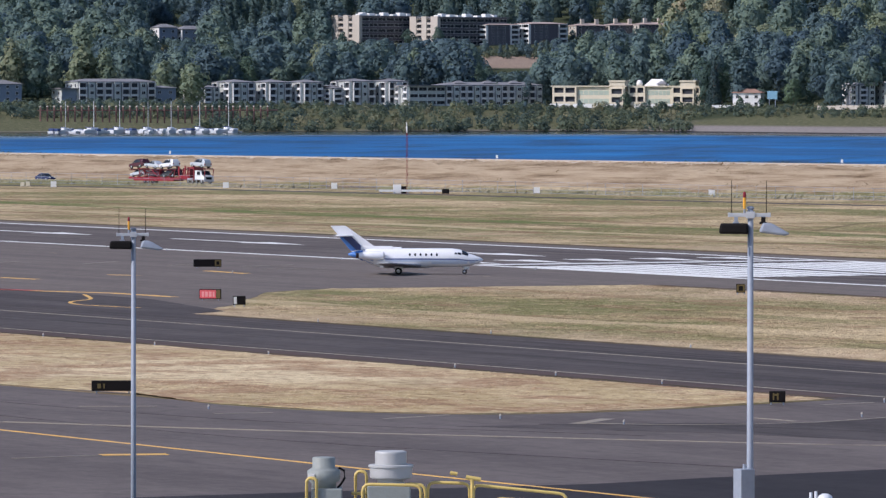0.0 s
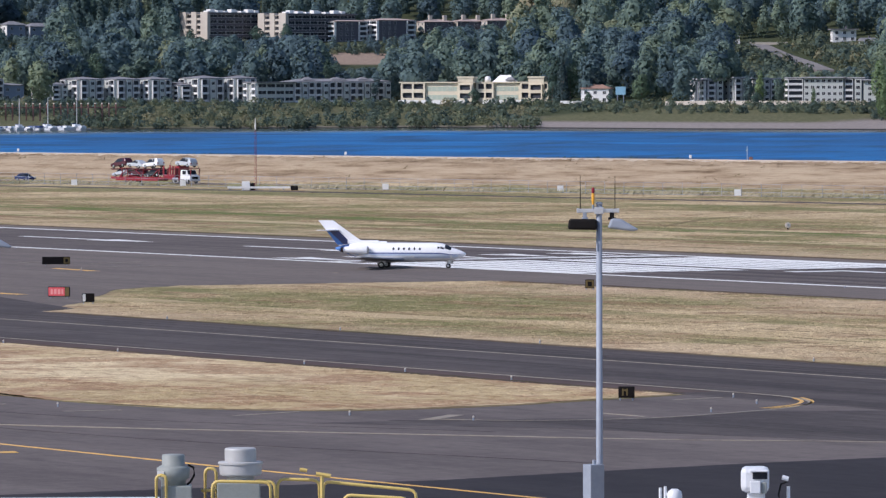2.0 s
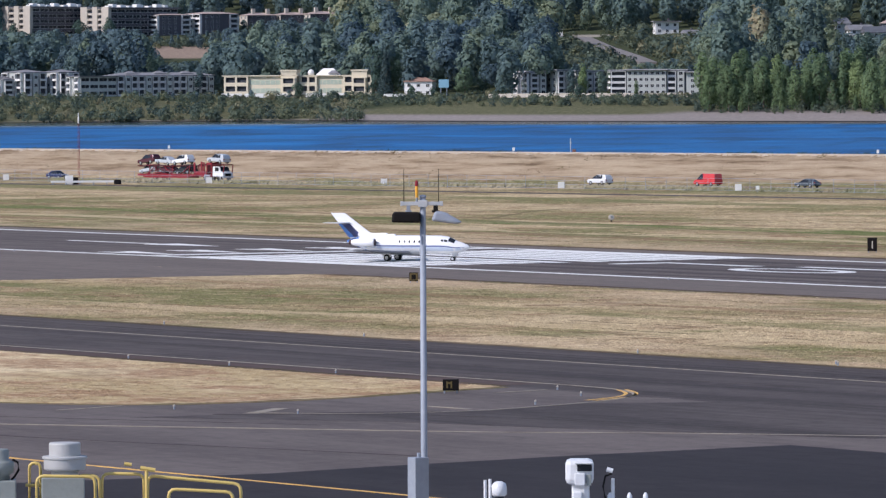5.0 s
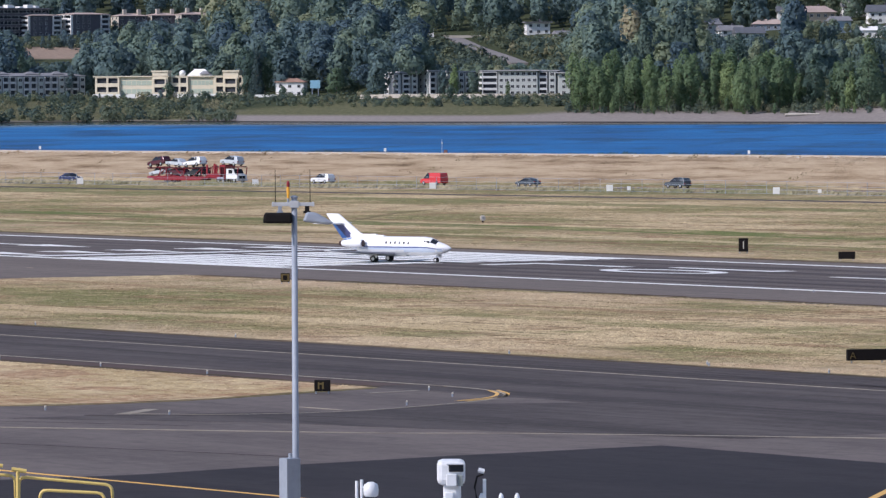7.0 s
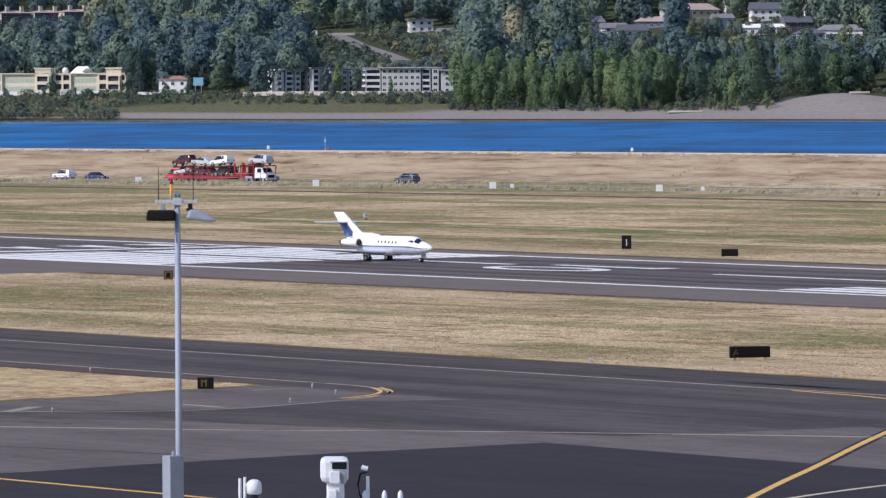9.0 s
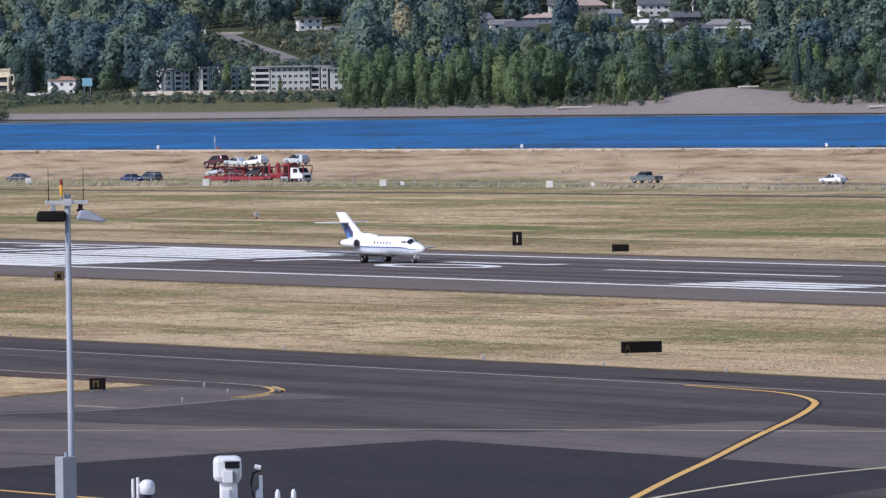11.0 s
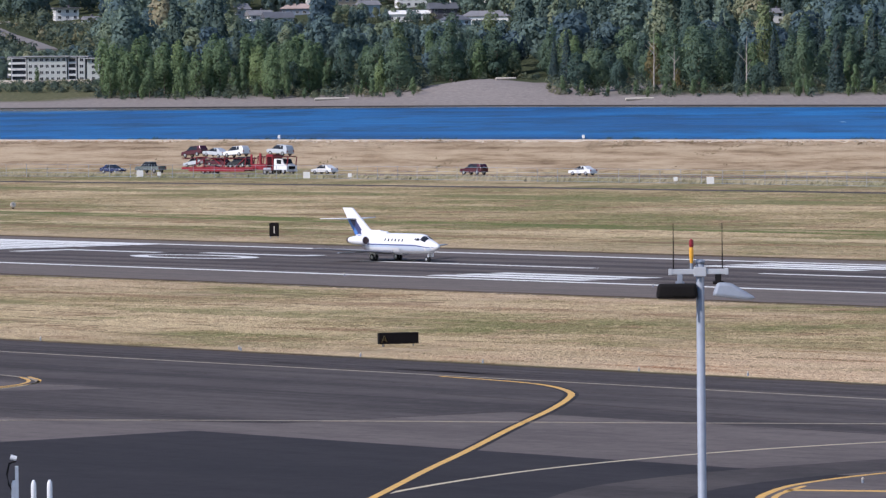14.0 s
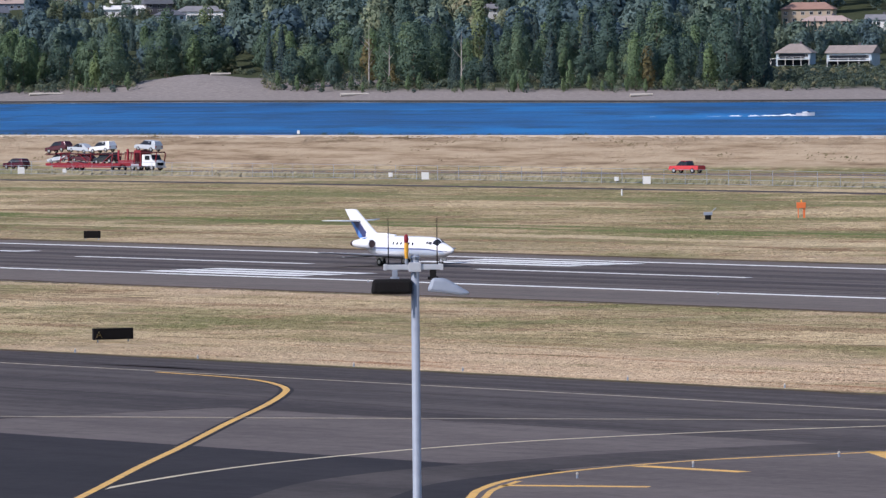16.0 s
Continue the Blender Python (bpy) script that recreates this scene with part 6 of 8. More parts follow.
def foil(root, tip, thick_r, thick_t):
    """A tapered wing between two chords, each ((x lead, x trail), y, z)."""
    bm = bmesh.new()
    rows = []
    for (le, te), y, z, th in ((*root, thick_r), (*tip, thick_t)):
        c = le - te
        rows.append([bm.verts.new((le - c * u, y, z + th * v)) for u, v in ((0, 0), (0.12, 0.42), (0.4, 0.5), (0.75, 0.25), (1, 0), (0.75, -0.2), (0.4, -0.38), (0.12, -0.35))])
    a, b = rows
    for k in range(8):
        bm.faces.new((a[k], a[(k + 1) % 8], b[(k + 1) % 8], b[k]))
    bm.faces.new(a[::-1]), bm.faces.new(b)
    bmesh.ops.recalc_face_normals(bm, faces=bm.faces)
    return bm


def upright(pts, t):
    """A vertical plate in the plane of symmetry."""
    bm = bmesh.new()
    A, B = [bm.verts.new((x, t, z)) for x, z in pts], [bm.verts.new((x, -t, z)) for x, z in pts]
    bm.faces.new(A), bm.faces.new(B[::-1])
    for k in range(len(pts)):
        bm.faces.new((A[k], B[k], B[(k + 1) % len(pts)], A[(k + 1) % len(pts)]))
    bmesh.ops.recalc_face_normals(bm, faces=bm.faces)
    return bm


WHEEL = {}


def wheel(parent, r, w, m, rim=M_STEEL):
    key = (r, w)
    if key not in WHEEL:
        WHEEL[key] = (mesh_of("wheel", turned(bmesh.new(), [(r * 0.55, -w / 2), (r * 0.92, -w / 2), (r, -w / 3), (r, w / 3), (r * 0.92, w / 2), (r * 0.55, w / 2)], 16, pose(0, 0, 0, 90)), M_TYRE, True),
                      mesh_of("rim", turned(bmesh.new(), [(r * 0.2, -w / 2 - 0.02), (r * 0.54, -w / 2 - 0.005), (r * 0.54, w / 2 + 0.005), (r * 0.2, w / 2 + 0.02)], 14, pose(0, 0, 0, 90)), rim))
    a, b = WHEEL[key]
    wh = part("wheel", a, None, parent, m=m)
    part("rim", b, None, wh)
    return wh


def build_jet():
    j = thing("business_jet", "white twin-engine business jet with blue tail markings on the runway", "aircraft", pose(-620, 326, 0.04))
    part("fuselage", hull_between(8.70, -3.7), M_JET, j, smooth=True)
    part("tail_cone", hull_between(-3.7, -5.2), M_JET_BLUE, j, "bright blue tail cone", smooth=True)
    for s in (1, -1):
        a = math.asin(-0.12)
        lo, hi = (a - 0.065, a + 0.065) if s > 0 else (math.pi - a - 0.065, math.pi - a + 0.065)
        part("stripe", hull_between(8.2, -3.65, 1, lo, hi, 0.008, 24), M_JET_LINE, j, "thin steel blue line")
        # shade of the white lower hull, put into a pale blue band
        lo, hi = (-0.70, a - 0.07) if s > 0 else (math.pi - a + 0.07, math.pi + 0.70)
        part("belly_shade", hull_between(7.9, -3.65, 4, lo, hi, 0.006, 24), M_BELLY_SHADE, j, "belly shade painted as a pale blue band", smooth=True)
        wl = part("wing", foil(((2.3, -1.55), s * 0.5, 0.86), ((-0.85, -2.1), s * 7.83, 1.34), 0.34, 0.08), M_JET, j, smooth=True)
        # metal leading edge, and a grey sheet that paints the underside's shade
        part("leading_edge", foil(((2.36, 1.75), s * 0.95, 0.885), ((-0.80, -1.02), s * 7.84, 1.34), 0.30, 0.09), M_EDGE_AND_SHADE, wl, "dull metal leading edge"), part("wing_shade", foil(((1.8, -1.5), s * 0.95, 0.80), ((-0.98, -2.08), s * 7.80, 1.30), 0.10, 0.03), M_EDGE_AND_SHADE, wl, "grey sheet painting the wing's shaded underside")
        part("flap", boxes((-1.9, -1.45, min(s * 1.2, s * 4.4), max(s * 1.2, s * 4.4), 0.78, 0.86)), M_STEEL, wl)
        part("tailplane", foil(((-4.65, -6.25), s * 0.05, 3.92), ((-5.9, -6.75), s * 3.05, 4.0), 0.20, 0.08), M_JET, j, smooth=True)
        e = part("engine", turned(bmesh.new(), [(0.36, 1.40), (0.40, 1.33), (0.43, 1.0), (0.44, 0.3), (0.40, -0.5), (0.31, -1.1), (0.27, -1.2)], 20, pose(-2.9, s * 1.30, 1.94, 0, 90)), M_JET, j, smooth=True)
        part("cowl_lip", turned(bmesh.new(), [(0.345, 0.0), (0.365, 0.05), (0.395, 0.0), (0.40, -0.10)], 20, pose(-1.51, s * 1.30, 1.94, 0, 90)), M_STEEL, e, smooth=True)
        part("inlet", turned(bmesh.new(), [(0.36, 0.0), (0.34, 0.03), (0.10, 0.06)], 18, pose(-1.505, s * 1.30, 1.94, 0, 90)), M_DARK, e, "dark reddish engine inlet")
        part("exhaust", turned(bmesh.new(), [(0.29, 0.0), (0.24, -0.28), (0.10, -0.3)], 16, pose(-4.105, s * 1.30, 1.94, 0, 90)), M_DARK, e)
        part("pylon", boxes((-3.7, -2.0, min(s * 0.5, s * 1.1), max(s * 0.6, s * 1.1), 1.86, 2.04), bevel=0.05), M_JET, e)
        for k in range(6):
            x, an = 3.95 - 0.56 * k, 0.36
            y, z = fuse_point(x, an, 0.006)
            bm = turned(bmesh.new(), [(0.135, 0), (0.12, 0.012)], 12)
            bmesh.ops.scale(bm, vec=(1.15, 0.8, 1), verts=bm.verts)
            part("window", bm, M_GLASS, j, m=pose(x, s * y, z) @ (pose(0, 0, 0, -90 + math.degrees(an)) if s > 0 else pose(0, 0, 0, 90 - math.degrees(an))) @ pose(0, 0, 0, 0, 0, 90))
        g = part("main_gear", tubes(((-0.1, s * 1.4, 0.9), (0, s * 1.4, 0.36), 0.09), ((0.5, s * 1.3, 0.85), (0.02, s * 1.4, 0.45), 0.05), n=8), M_STEEL, j)
        part("gear_door", boxes((-0.45, 0.45, s * 1.62 - 0.02, s * 1.62 + 0.02, 0.42, 0.86)), M_JET, g)
        for o in (-0.18, 0.18):
            wheel(j, 0.36, 0.22, pose(0, s * 1.4 + o, 0.36))
    ng = part("nose_gear", tubes(((6.95, 0, 0.9), (6.82, 0, 0.28), 0.07), ((7.3, 0, 1.0), (6.85, 0, 0.45), 0.04), n=8), M_JET, j, "white nose leg")
    part("gear_door", boxes((6.6, 7.3, 0.30, 0.33, 0.5, 0.88)), M_JET, ng)
    for o in (-0.13, 0.13):
        wheel(j, 0.25, 0.14, pose(6.82, o, 0.25))
    part("windscreen", hull_between(7.20, 6.55, 10, radians(33), radians(86), 0.012, 3), M_GLASS, j, "dark cockpit glass")
    part("windscreen", hull_between(7.20, 6.55, 10, radians(94), radians(147), 0.012, 3), M_GLASS, j, "dark cockpit glass")
    for s in (1, -1):
        part("cockpit_window", hull_between(6.48, 6.12, 3, radians(24) if s > 0 else radians(140), radians(40) if s > 0 else radians(156), 0.012, 2), M_GLASS, j)
        part("cockpit_window", hull_between(6.04, 5.80, 3, radians(24) if s > 0 else radians(143), radians(37) if s > 0 else radians(156), 0.012, 2), M_GLASS, j)
    part("wing_fairing", hull_between(3.4, -2.6, 14, radians(200), radians(340), 0.10, 8), M_JET, j, smooth=True)
    part("fin", upright([(-1.3, 2.64), (-2.6, 2.95), (-5.35, 4.90), (-5.53, 4.99), (-7.0, 4.99), (-6.80, 4.70), (-4.75, 2.25), (-3.6, 2.45)], 0.09), M_JET, j)
    part("rudder", upright([(-4.85, 3.85), (-6.14, 3.85), (-4.95, 2.42), (-3.45, 2.55)], 0.10), M_JET_NAVY, j, "dark violet blue rudder panel")
    part("rudder_stripe", upright([(-5.80, 3.85), (-6.145, 3.85), (-4.955, 2.415), (-4.35, 2.46)], 0.106), M_JET_BLUE, j, "bright blue stripe down the rudder's rear edge")
    part("aft_band", hull_between(-2.5, -3.72, 6, radians(175), radians(365), 0.010, 16), M_JET_BLUE, j, "bright blue band under the tail", smooth=True)
    part("dorsal_fairing", boxes((-3.9, -0.6, -0.17, 0.17, 2.5, 2.90), (-0.6, 0.3, -0.15, 0.15, 2.5, 2.80), bevel=0.06), M_JET, j)
    for s in (1, -1):
        part("registration", boxes((-2.9, -2.0, s * 0.105 - 0.004, s * 0.105 + 0.004, 2.72, 2.86)), M_JET_LINE, j, "plain blue bar of lettering")
    return j


jet = build_jet()


# ---- road, vehicles ----
def lane(x, off=0.0):
    """A place on the dyke road: off metres towards the river from its near lane."""
    return (x - 0.198 * off, 578.0 + 0.202 * (x + 1205) + 0.98 * off)


ROAD_TURN = math.degrees(math.atan(0.202))
road_pts = [lane(x, 2.2) for x in (-1900, -1500, -1205, -900, -600, -300)]
tagged(part("road", ribbon(bmesh.new(), road_pts, 11.0, -0.2, 0.06), M_SHOULDER), "two-lane asphalt road at the foot of the dyke", "road", kind="structure")
tagged(part("road_line", ribbon(bmesh.new(), [lane(x, 2.2) for x in (-1900, -1205, -600, -300)], 0.25, 0.0, 0.075), M_YELLOW_LINE), "yellow centre line of the dyke road", "road marking", kind="structure")

def dyke_line(e, x):
    return (x, 619 + (e + 0.233 * (x + 1161)) / 0.972)


# raised pale strip: the crest's sunlit front lip put into colour and shape
M_CREST_LIP = surface("pale_crest_lip", (0.50, 0.45, 0.38), (0.40, 0.35, 0.29), 0.95, scale=0.4, fine=3)
tagged(part("crest_lip", ribbon(bmesh.new(), [dyke_line(1.0, x) for x in range(-1600, -200, 20)], 2.2, 4.6, 5.14), M_CREST_LIP), "raised pale strip painting the sunlit lip of the dyke crest", "path", kind="structure")
track = [(-1500, 486), (-1250, 531), (-1100, 559), (-985, 572), (-850, 588), (-740, 592), (-640, 590), (-400, 575)]
tagged(part("perimeter_track", ribbon(bmesh.new(), curve_through(track), 5.5, -0.2, 0.03), M_TAXIWAY), "narrow dark perimeter track inside the fence", "track", kind="structure")

CAR_FORMS = {  # length, half width, body outline, cabin outline, wheel stations, wheel radius
    "sedan": (4.7, 0.90, [(-2.35, 0.35), (2.3, 0.32), (2.35, 0.62), (2.2, 0.78), (1.0, 0.92), (-1.6, 0.98), (-2.3, 0.95)], [(-1.85, 0.95), (-1.0, 1.44), (0.25, 1.46), (1.25, 0.90)], (1.42, -1.38), 0.32),
    "suv": (4.7, 0.94, [(-2.3, 0.40), (2.25, 0.38), (2.35, 0.70), (2.2, 0.98), (1.1, 1.08), (-2.3, 1.12)], [(-2.25, 1.10), (-1.95, 1.70), (0.3, 1.74), (1.25, 1.06)], (1.42, -1.40), 0.37),
    "van": (5.2, 0.98, [(-2.6, 0.40), (2.5, 0.38), (2.6, 0.75), (2.4, 1.05), (1.7, 1.15), (-2.6, 1.2)], [(-2.55, 1.18), (-2.45, 2.1), (0.9, 2.12), (1.85, 1.12)], (1.65, -1.65), 0.36),
    "pickup": (5.7, 0.98, [(-2.85, 0.50), (2.75, 0.45), (2.85, 0.80), (2.7, 1.10), (1.3, 1.16), (-2.85, 1.16)], [(-0.75, 1.15), (-0.6, 1.84), (0.7, 1.86), (1.45, 1.14)], (1.8, -1.75), 0.40),
}
CAR_PARTS = {}


def extrude_y(outline, hw, inset=0.0, base=None):
    """A car body from its side outline: narrowed towards the top by inset."""
    bm = bmesh.new()
    zs = [z for _, z in outline]
    lo, hi = min(zs), max(zs)
    sides = []
    for s in (1, -1):
        sides.append([bm.verts.new((x, s * (hw - inset * (z - lo) / max(0.01, hi - lo)), z)) for x, z in outline])
    A, B = sides
    bm.faces.new(A), bm.faces.new(B[::-1])
    n = len(outline)
    for k in range(n):
        bm.faces.new((A[k], B[k], B[(k + 1) % n], A[(k + 1) % n]))
    bmesh.ops.recalc_face_normals(bm, faces=bm.faces)
    bmesh.ops.bevel(bm, geom=bm.edges[:], offset=0.06, segments=2, profile=0.5, affect="EDGES")
    return bm


def car(form, paint, name, label, at, group=""):
    L, hw, body, cab, ws, wr = CAR_FORMS[form]
    c = thing(name, label, "pickup truck" if form == "pickup" else ("van" if form == "van" else "car"), at, group)
    key = (form, paint.name)
    if key not in CAR_PARTS:
        roof = [(cab[1][0] + 0.05, cab[1][1] - 0.02), (cab[2][0] - 0.05, cab[2][1] - 0.02), (cab[2][0] - 0.12, cab[2][1] + 0.05), (cab[1][0] + 0.15, cab[1][1] + 0.05)]
        pl = boxes(*[(x - 0.06, x + 0.06, s * (hw - 0.17) - 0.03, s * (hw - 0.17) + 0.03, cab[0][1], cab[1][1]) for x in (cab[1][0] * 0.5 + cab[2][0] * 0.5,) for s in (1, -1)])
        glass = extrude_y(cab, hw - 0.06, 0.16)
        if form == "van":
            panel = extrude_y([(-2.58, 1.15), (-2.5, 2.14), (0.3, 2.16), (0.3, 1.15)], hw - 0.03, 0.12)
        else:
            panel = pl
        CAR_PARTS[key] = [mesh_of("body", extrude_y(body, hw, 0.05), paint, False), mesh_of("glasshouse", glass, M_GLASS), mesh_of("roof", extrude_y(roof, hw - 0.24, 0.02), paint), mesh_of("pillar", panel, M_BLACK if form == "pickup" else paint),
                          mesh_of("headlight", boxes((L / 2 - 0.12, L / 2 + 0.02, -0.18, 0.18, 0.62, 0.78), bevel=0.02), M_WHITE), mesh_of("tail_light", boxes((-L / 2 - 0.02, -L / 2 + 0.1, -0.12, 0.12, 0.72, 0.94), bevel=0.02), M_RED),
                          mesh_of("quarter_panel", extrude_y([(cab[0][0] - 0.02, cab[0][1]), (cab[1][0] - 0.03, cab[1][1] + 0.01), (cab[1][0] + (0.65 if form == "suv" else 0.28), cab[1][1] + 0.01), (cab[1][0] + (0.55 if form == "suv" else 0.02), cab[0][1])], hw - 0.04, 0.15), paint),
                          mesh_of("bed", boxes((-2.7, -0.95, -0.8, 0.8, 1.162, 1.19)), M_BLACK)]
    me = CAR_PARTS[key]
    part("body", me[0], None, c), part("glasshouse", me[1], None, c, "dark tinted glass"), part("roof", me[2], None, c), part("pillar", me[3], None, c)
    if form in ("sedan", "suv"):
        part("quarter_panel", me[6], None, c)
    for s in (1, -1):
        part("headlight", me[4], None, c, m=pose(0, s * (hw - 0.3), 0)), part("tail_light", me[5], None, c, m=pose(0, s * (hw - 0.2), 0))
        for x in ws:
            wheel(c, wr, 0.22, pose(x, s * (hw - 0.10), wr))
    if form == "pickup":
        part("bed", me[7], None, c, "dark open cargo bed")
    return c


def paint_of(name, col):
    return surface(name, col, tuple(x * 0.85 for x in col), 0.25, 0.1, bump=0.0)


P_WHITE, P_SILVER = paint_of("white_car_paint", (0.78, 0.78, 0.78)), paint_of("silver_car_paint", (0.50, 0.53, 0.56))
P_NAVY, P_MAROON = paint_of("navy_car_paint", (0.03, 0.04, 0.11)), paint_of("maroon_car_paint", (0.075, 0.010, 0.020))
P_GREY, P_BLACK = paint_of("dark_grey_car_paint", (0.07, 0.085, 0.10)), paint_of("black_car_paint", (0.018, 0.018, 0.022))
P_RED, P_TAN = paint_of("red_car_paint", (0.62, 0.045, 0.05)), paint_of("grey_green_car_paint", (0.13, 0.15, 0.14))

# form, paint, name, label, lane offset, x at 0 s, speed along x
TRAFFIC = [
    ("sedan", P_NAVY, "sedan", "dark blue sedan following the car carrier", 0.0, None, 0),
    ("suv", P_WHITE, "suv", "white sport utility car on the dyke road", 4.5, -899.1, -18.69),
    ("van", P_RED, "van", "bright red van on the dyke road", 4.5, -878.2, -17.66),
    ("sedan", P_GREY, "sedan", "dark grey sedan on the dyke road", 4.5, -854.0, -17.83),
    ("suv", P_GREY, "suv", "dark blue-grey sport utility car on the dyke road", 4.5, -816.0, -18.2),
    ("pickup", P_TAN, "pickup_truck", "grey-green pickup truck on the dyke road", 4.5, -689.7, -19.08),
    ("sedan", P_WHITE, "hatchback", "small white car on the dyke road", 4.5, -650.0, -19.07),
    ("suv", P_MAROON, "suv", "dark maroon sport utility car on the dyke road", 4.5, -619.5, -18.91),
    ("sedan", P_WHITE, "sedan", "white sedan on the dyke road", 4.5, -599.6, -18.69),
    ("pickup", P_RED, "pickup_truck", "bright red pickup truck on the dyke road", 4.5, -496.0, -18.0),
]
cars = []
for form, pt, nm, lab, off, x0, v in TRAFFIC:
    cars.append(car(form, pt, nm, lab, pose(*lane(x0 or -1239, off), 0.08, 0, 0, ROAD_TURN + (180 if v < 0 else 0)), "traffic on the dyke road"))


def build_carrier():
    c = thing("car_carrier", "red car carrier truck with a white cab, loaded with cars", "truck", pose(*lane(-1198), 0.08, 0, 0, ROAD_TURN))
    cab = part("cab", extrude_y([(9.2, 0.75), (12.2, 0.75), (12.25, 1.45), (11.45, 1.72), (11.05, 2.58), (9.2, 2.62)], 1.2, 0.12), P_WHITE, c, "white truck cab")
    part("grille", boxes((12.24, 12.30, -0.7, 0.7, 0.85, 1.35)), M_BLACK, cab), part("bumper", boxes((12.0, 12.4, -1.2, 1.2, 0.45, 0.74), bevel=0.04), M_STEEL, cab)
    part("windscreen", extrude_y([(11.12, 2.50), (11.47, 1.76), (11.52, 1.80), (11.17, 2.52)], 1.0, 0.05), M_GLASS, cab)
    block = part("ramp_tower", boxes((7.5, 9.0, -1.2, 1.2, 0.7, 1.0), (7.5, 9.0, -1.2, 1.2, 2.9, 3.3), (7.5, 7.7, -1.2, 1.2, 1.0, 2.9), (8.8, 9.0, -1.2, 1.2, 1.0, 2.9), bevel=0.03), M_RED, c, "red ramp tower behind the cab")
    part("toolbox", boxes((5.6, 7.3, -1.15, 1.15, 0.7, 1.7), bevel=0.05), M_RED, c)
    for k in range(4):
        part("slat", boxes((7.72 + 0.27 * k, 7.84 + 0.27 * k, -1.15, 1.15, 1.0, 2.9)), P_MAROON, block)
    for x0, x1, z0, z1 in ((-12.2, -8.2, 2.52, 2.86), (-7.6, -3.2, 2.74, 2.50), (-2.8, 1.9, 2.52, 2.72), (6.6, 11.9, 2.72, 3.02), (-12.0, -7.6, 0.80, 1.22), (-7.0, -2.4, 1.5, 0.92), (-2.0, 2.8, 0.78, 1.0)):
        part("ramp", extrude_y([(x0, z0 - 0.09), (x1, z1 - 0.09), (x1, z1 + 0.03), (x0, z0 + 0.03)], 1.0, 0.0), M_RED, c, "red loading ramp")
    for s in (1, -1):
        part("side_window", boxes((9.9, 10.9, s * 1.16 - 0.02, s * 1.16 + 0.02, 1.75, 2.45)), M_GLASS, cab)
        part("lower_deck", boxes((-12.2, 4.5, s * 1.05 - 0.12, s * 1.05 + 0.12, 0.75, 1.15)), M_RED, c)
        part("upper_deck", boxes((-12.2, 5.2, s * 1.05 - 0.1, s * 1.05 + 0.1, 2.60, 2.74)), P_MAROON, c)
        part("gantry", boxes((4.0, 6.4, s * 1.12 - 0.06, s * 1.12 + 0.06, 1.0, 1.7), (3.9, 4.3, s * 1.12 - 0.08, s * 1.12 + 0.08, 1.7, 3.3), (5.9, 6.3, s * 1.12 - 0.08, s * 1.12 + 0.08, 1.7, 3.5), bevel=0.03), M_RED, c)
        part("head_rack", boxes((5.4, 12.2, s * 1.05 - 0.1, s * 1.05 + 0.1, 2.85, 3.02)), P_MAROON, c)
        part("skirt", boxes((-10.5, 2.5, s * 1.22 - 0.03, s * 1.22 + 0.03, 0.45, 0.95)), M_RED, c)
        for x in (-9.0, -7.2, -2.4, 2.4, 5.3, 6.6, 12.1):
            part("post", tubes(((x, s * 1.05, 0.9 if x < 6 else 1.2), (x + 0.3, s * 1.05, 2.9), 0.09), n=6), M_RED, c)
        for x, z0, x1, z1 in ((-9.6, 1.1, -7.2, 2.6), (-4.8, 2.6, -2.4, 1.1), (0.2, 1.1, 2.4, 2.6)):
            part("brace", tubes(((x, s * 1.05, z0), (x1, s * 1.05, z1), 0.08), n=6), M_RED, c)
        for x in (11.3, 8.4, 7.1, -6.0, -7.2):
            wheel(c, 0.5, 0.28, pose(x, s * 1.0, 0.5))
    part("frame", boxes((3.5, 11.8, -0.5, 0.5, 0.75, 1.05)), M_RED, c), part("fuel_tank", tubes(((6.9, -0.95, 0.85), (8.6, -0.95, 0.85), 0.33), n=12), M_STEEL, c)
    load, TILT = [], (5, -4, 4, -3, 6, -5, 4)
    for form, pt, lab, x, z, turn in (("suv", P_MAROON, "dark maroon car on the carrier's upper deck", -10.2, 2.78, 180), ("sedan", P_SILVER, "silver car on the carrier's upper deck", -5.3, 2.78, 180), ("suv", P_WHITE, "white car on the carrier's upper deck", -0.4, 2.78, 180),
                                      ("suv", P_SILVER, "silver car on the rack over the cab", 9.6, 3.05, 180), ("sedan", P_SILVER, "silver car on the carrier's lower deck", -9.8, 1.17, 180), ("sedan", P_MAROON, "dark red car on the carrier's lower deck", -4.6, 1.17, 180), ("suv", P_BLACK, "black car on the carrier's lower deck", 0.4, 1.0, 180)):
        load.append((car(form, pt, "loaded_car", lab, pose(*lane(-1198), z), "cars on the carrier"), x, z, turn, TILT[len(load)]))
    return c, load


carrier, carried_cars = build_carrier()


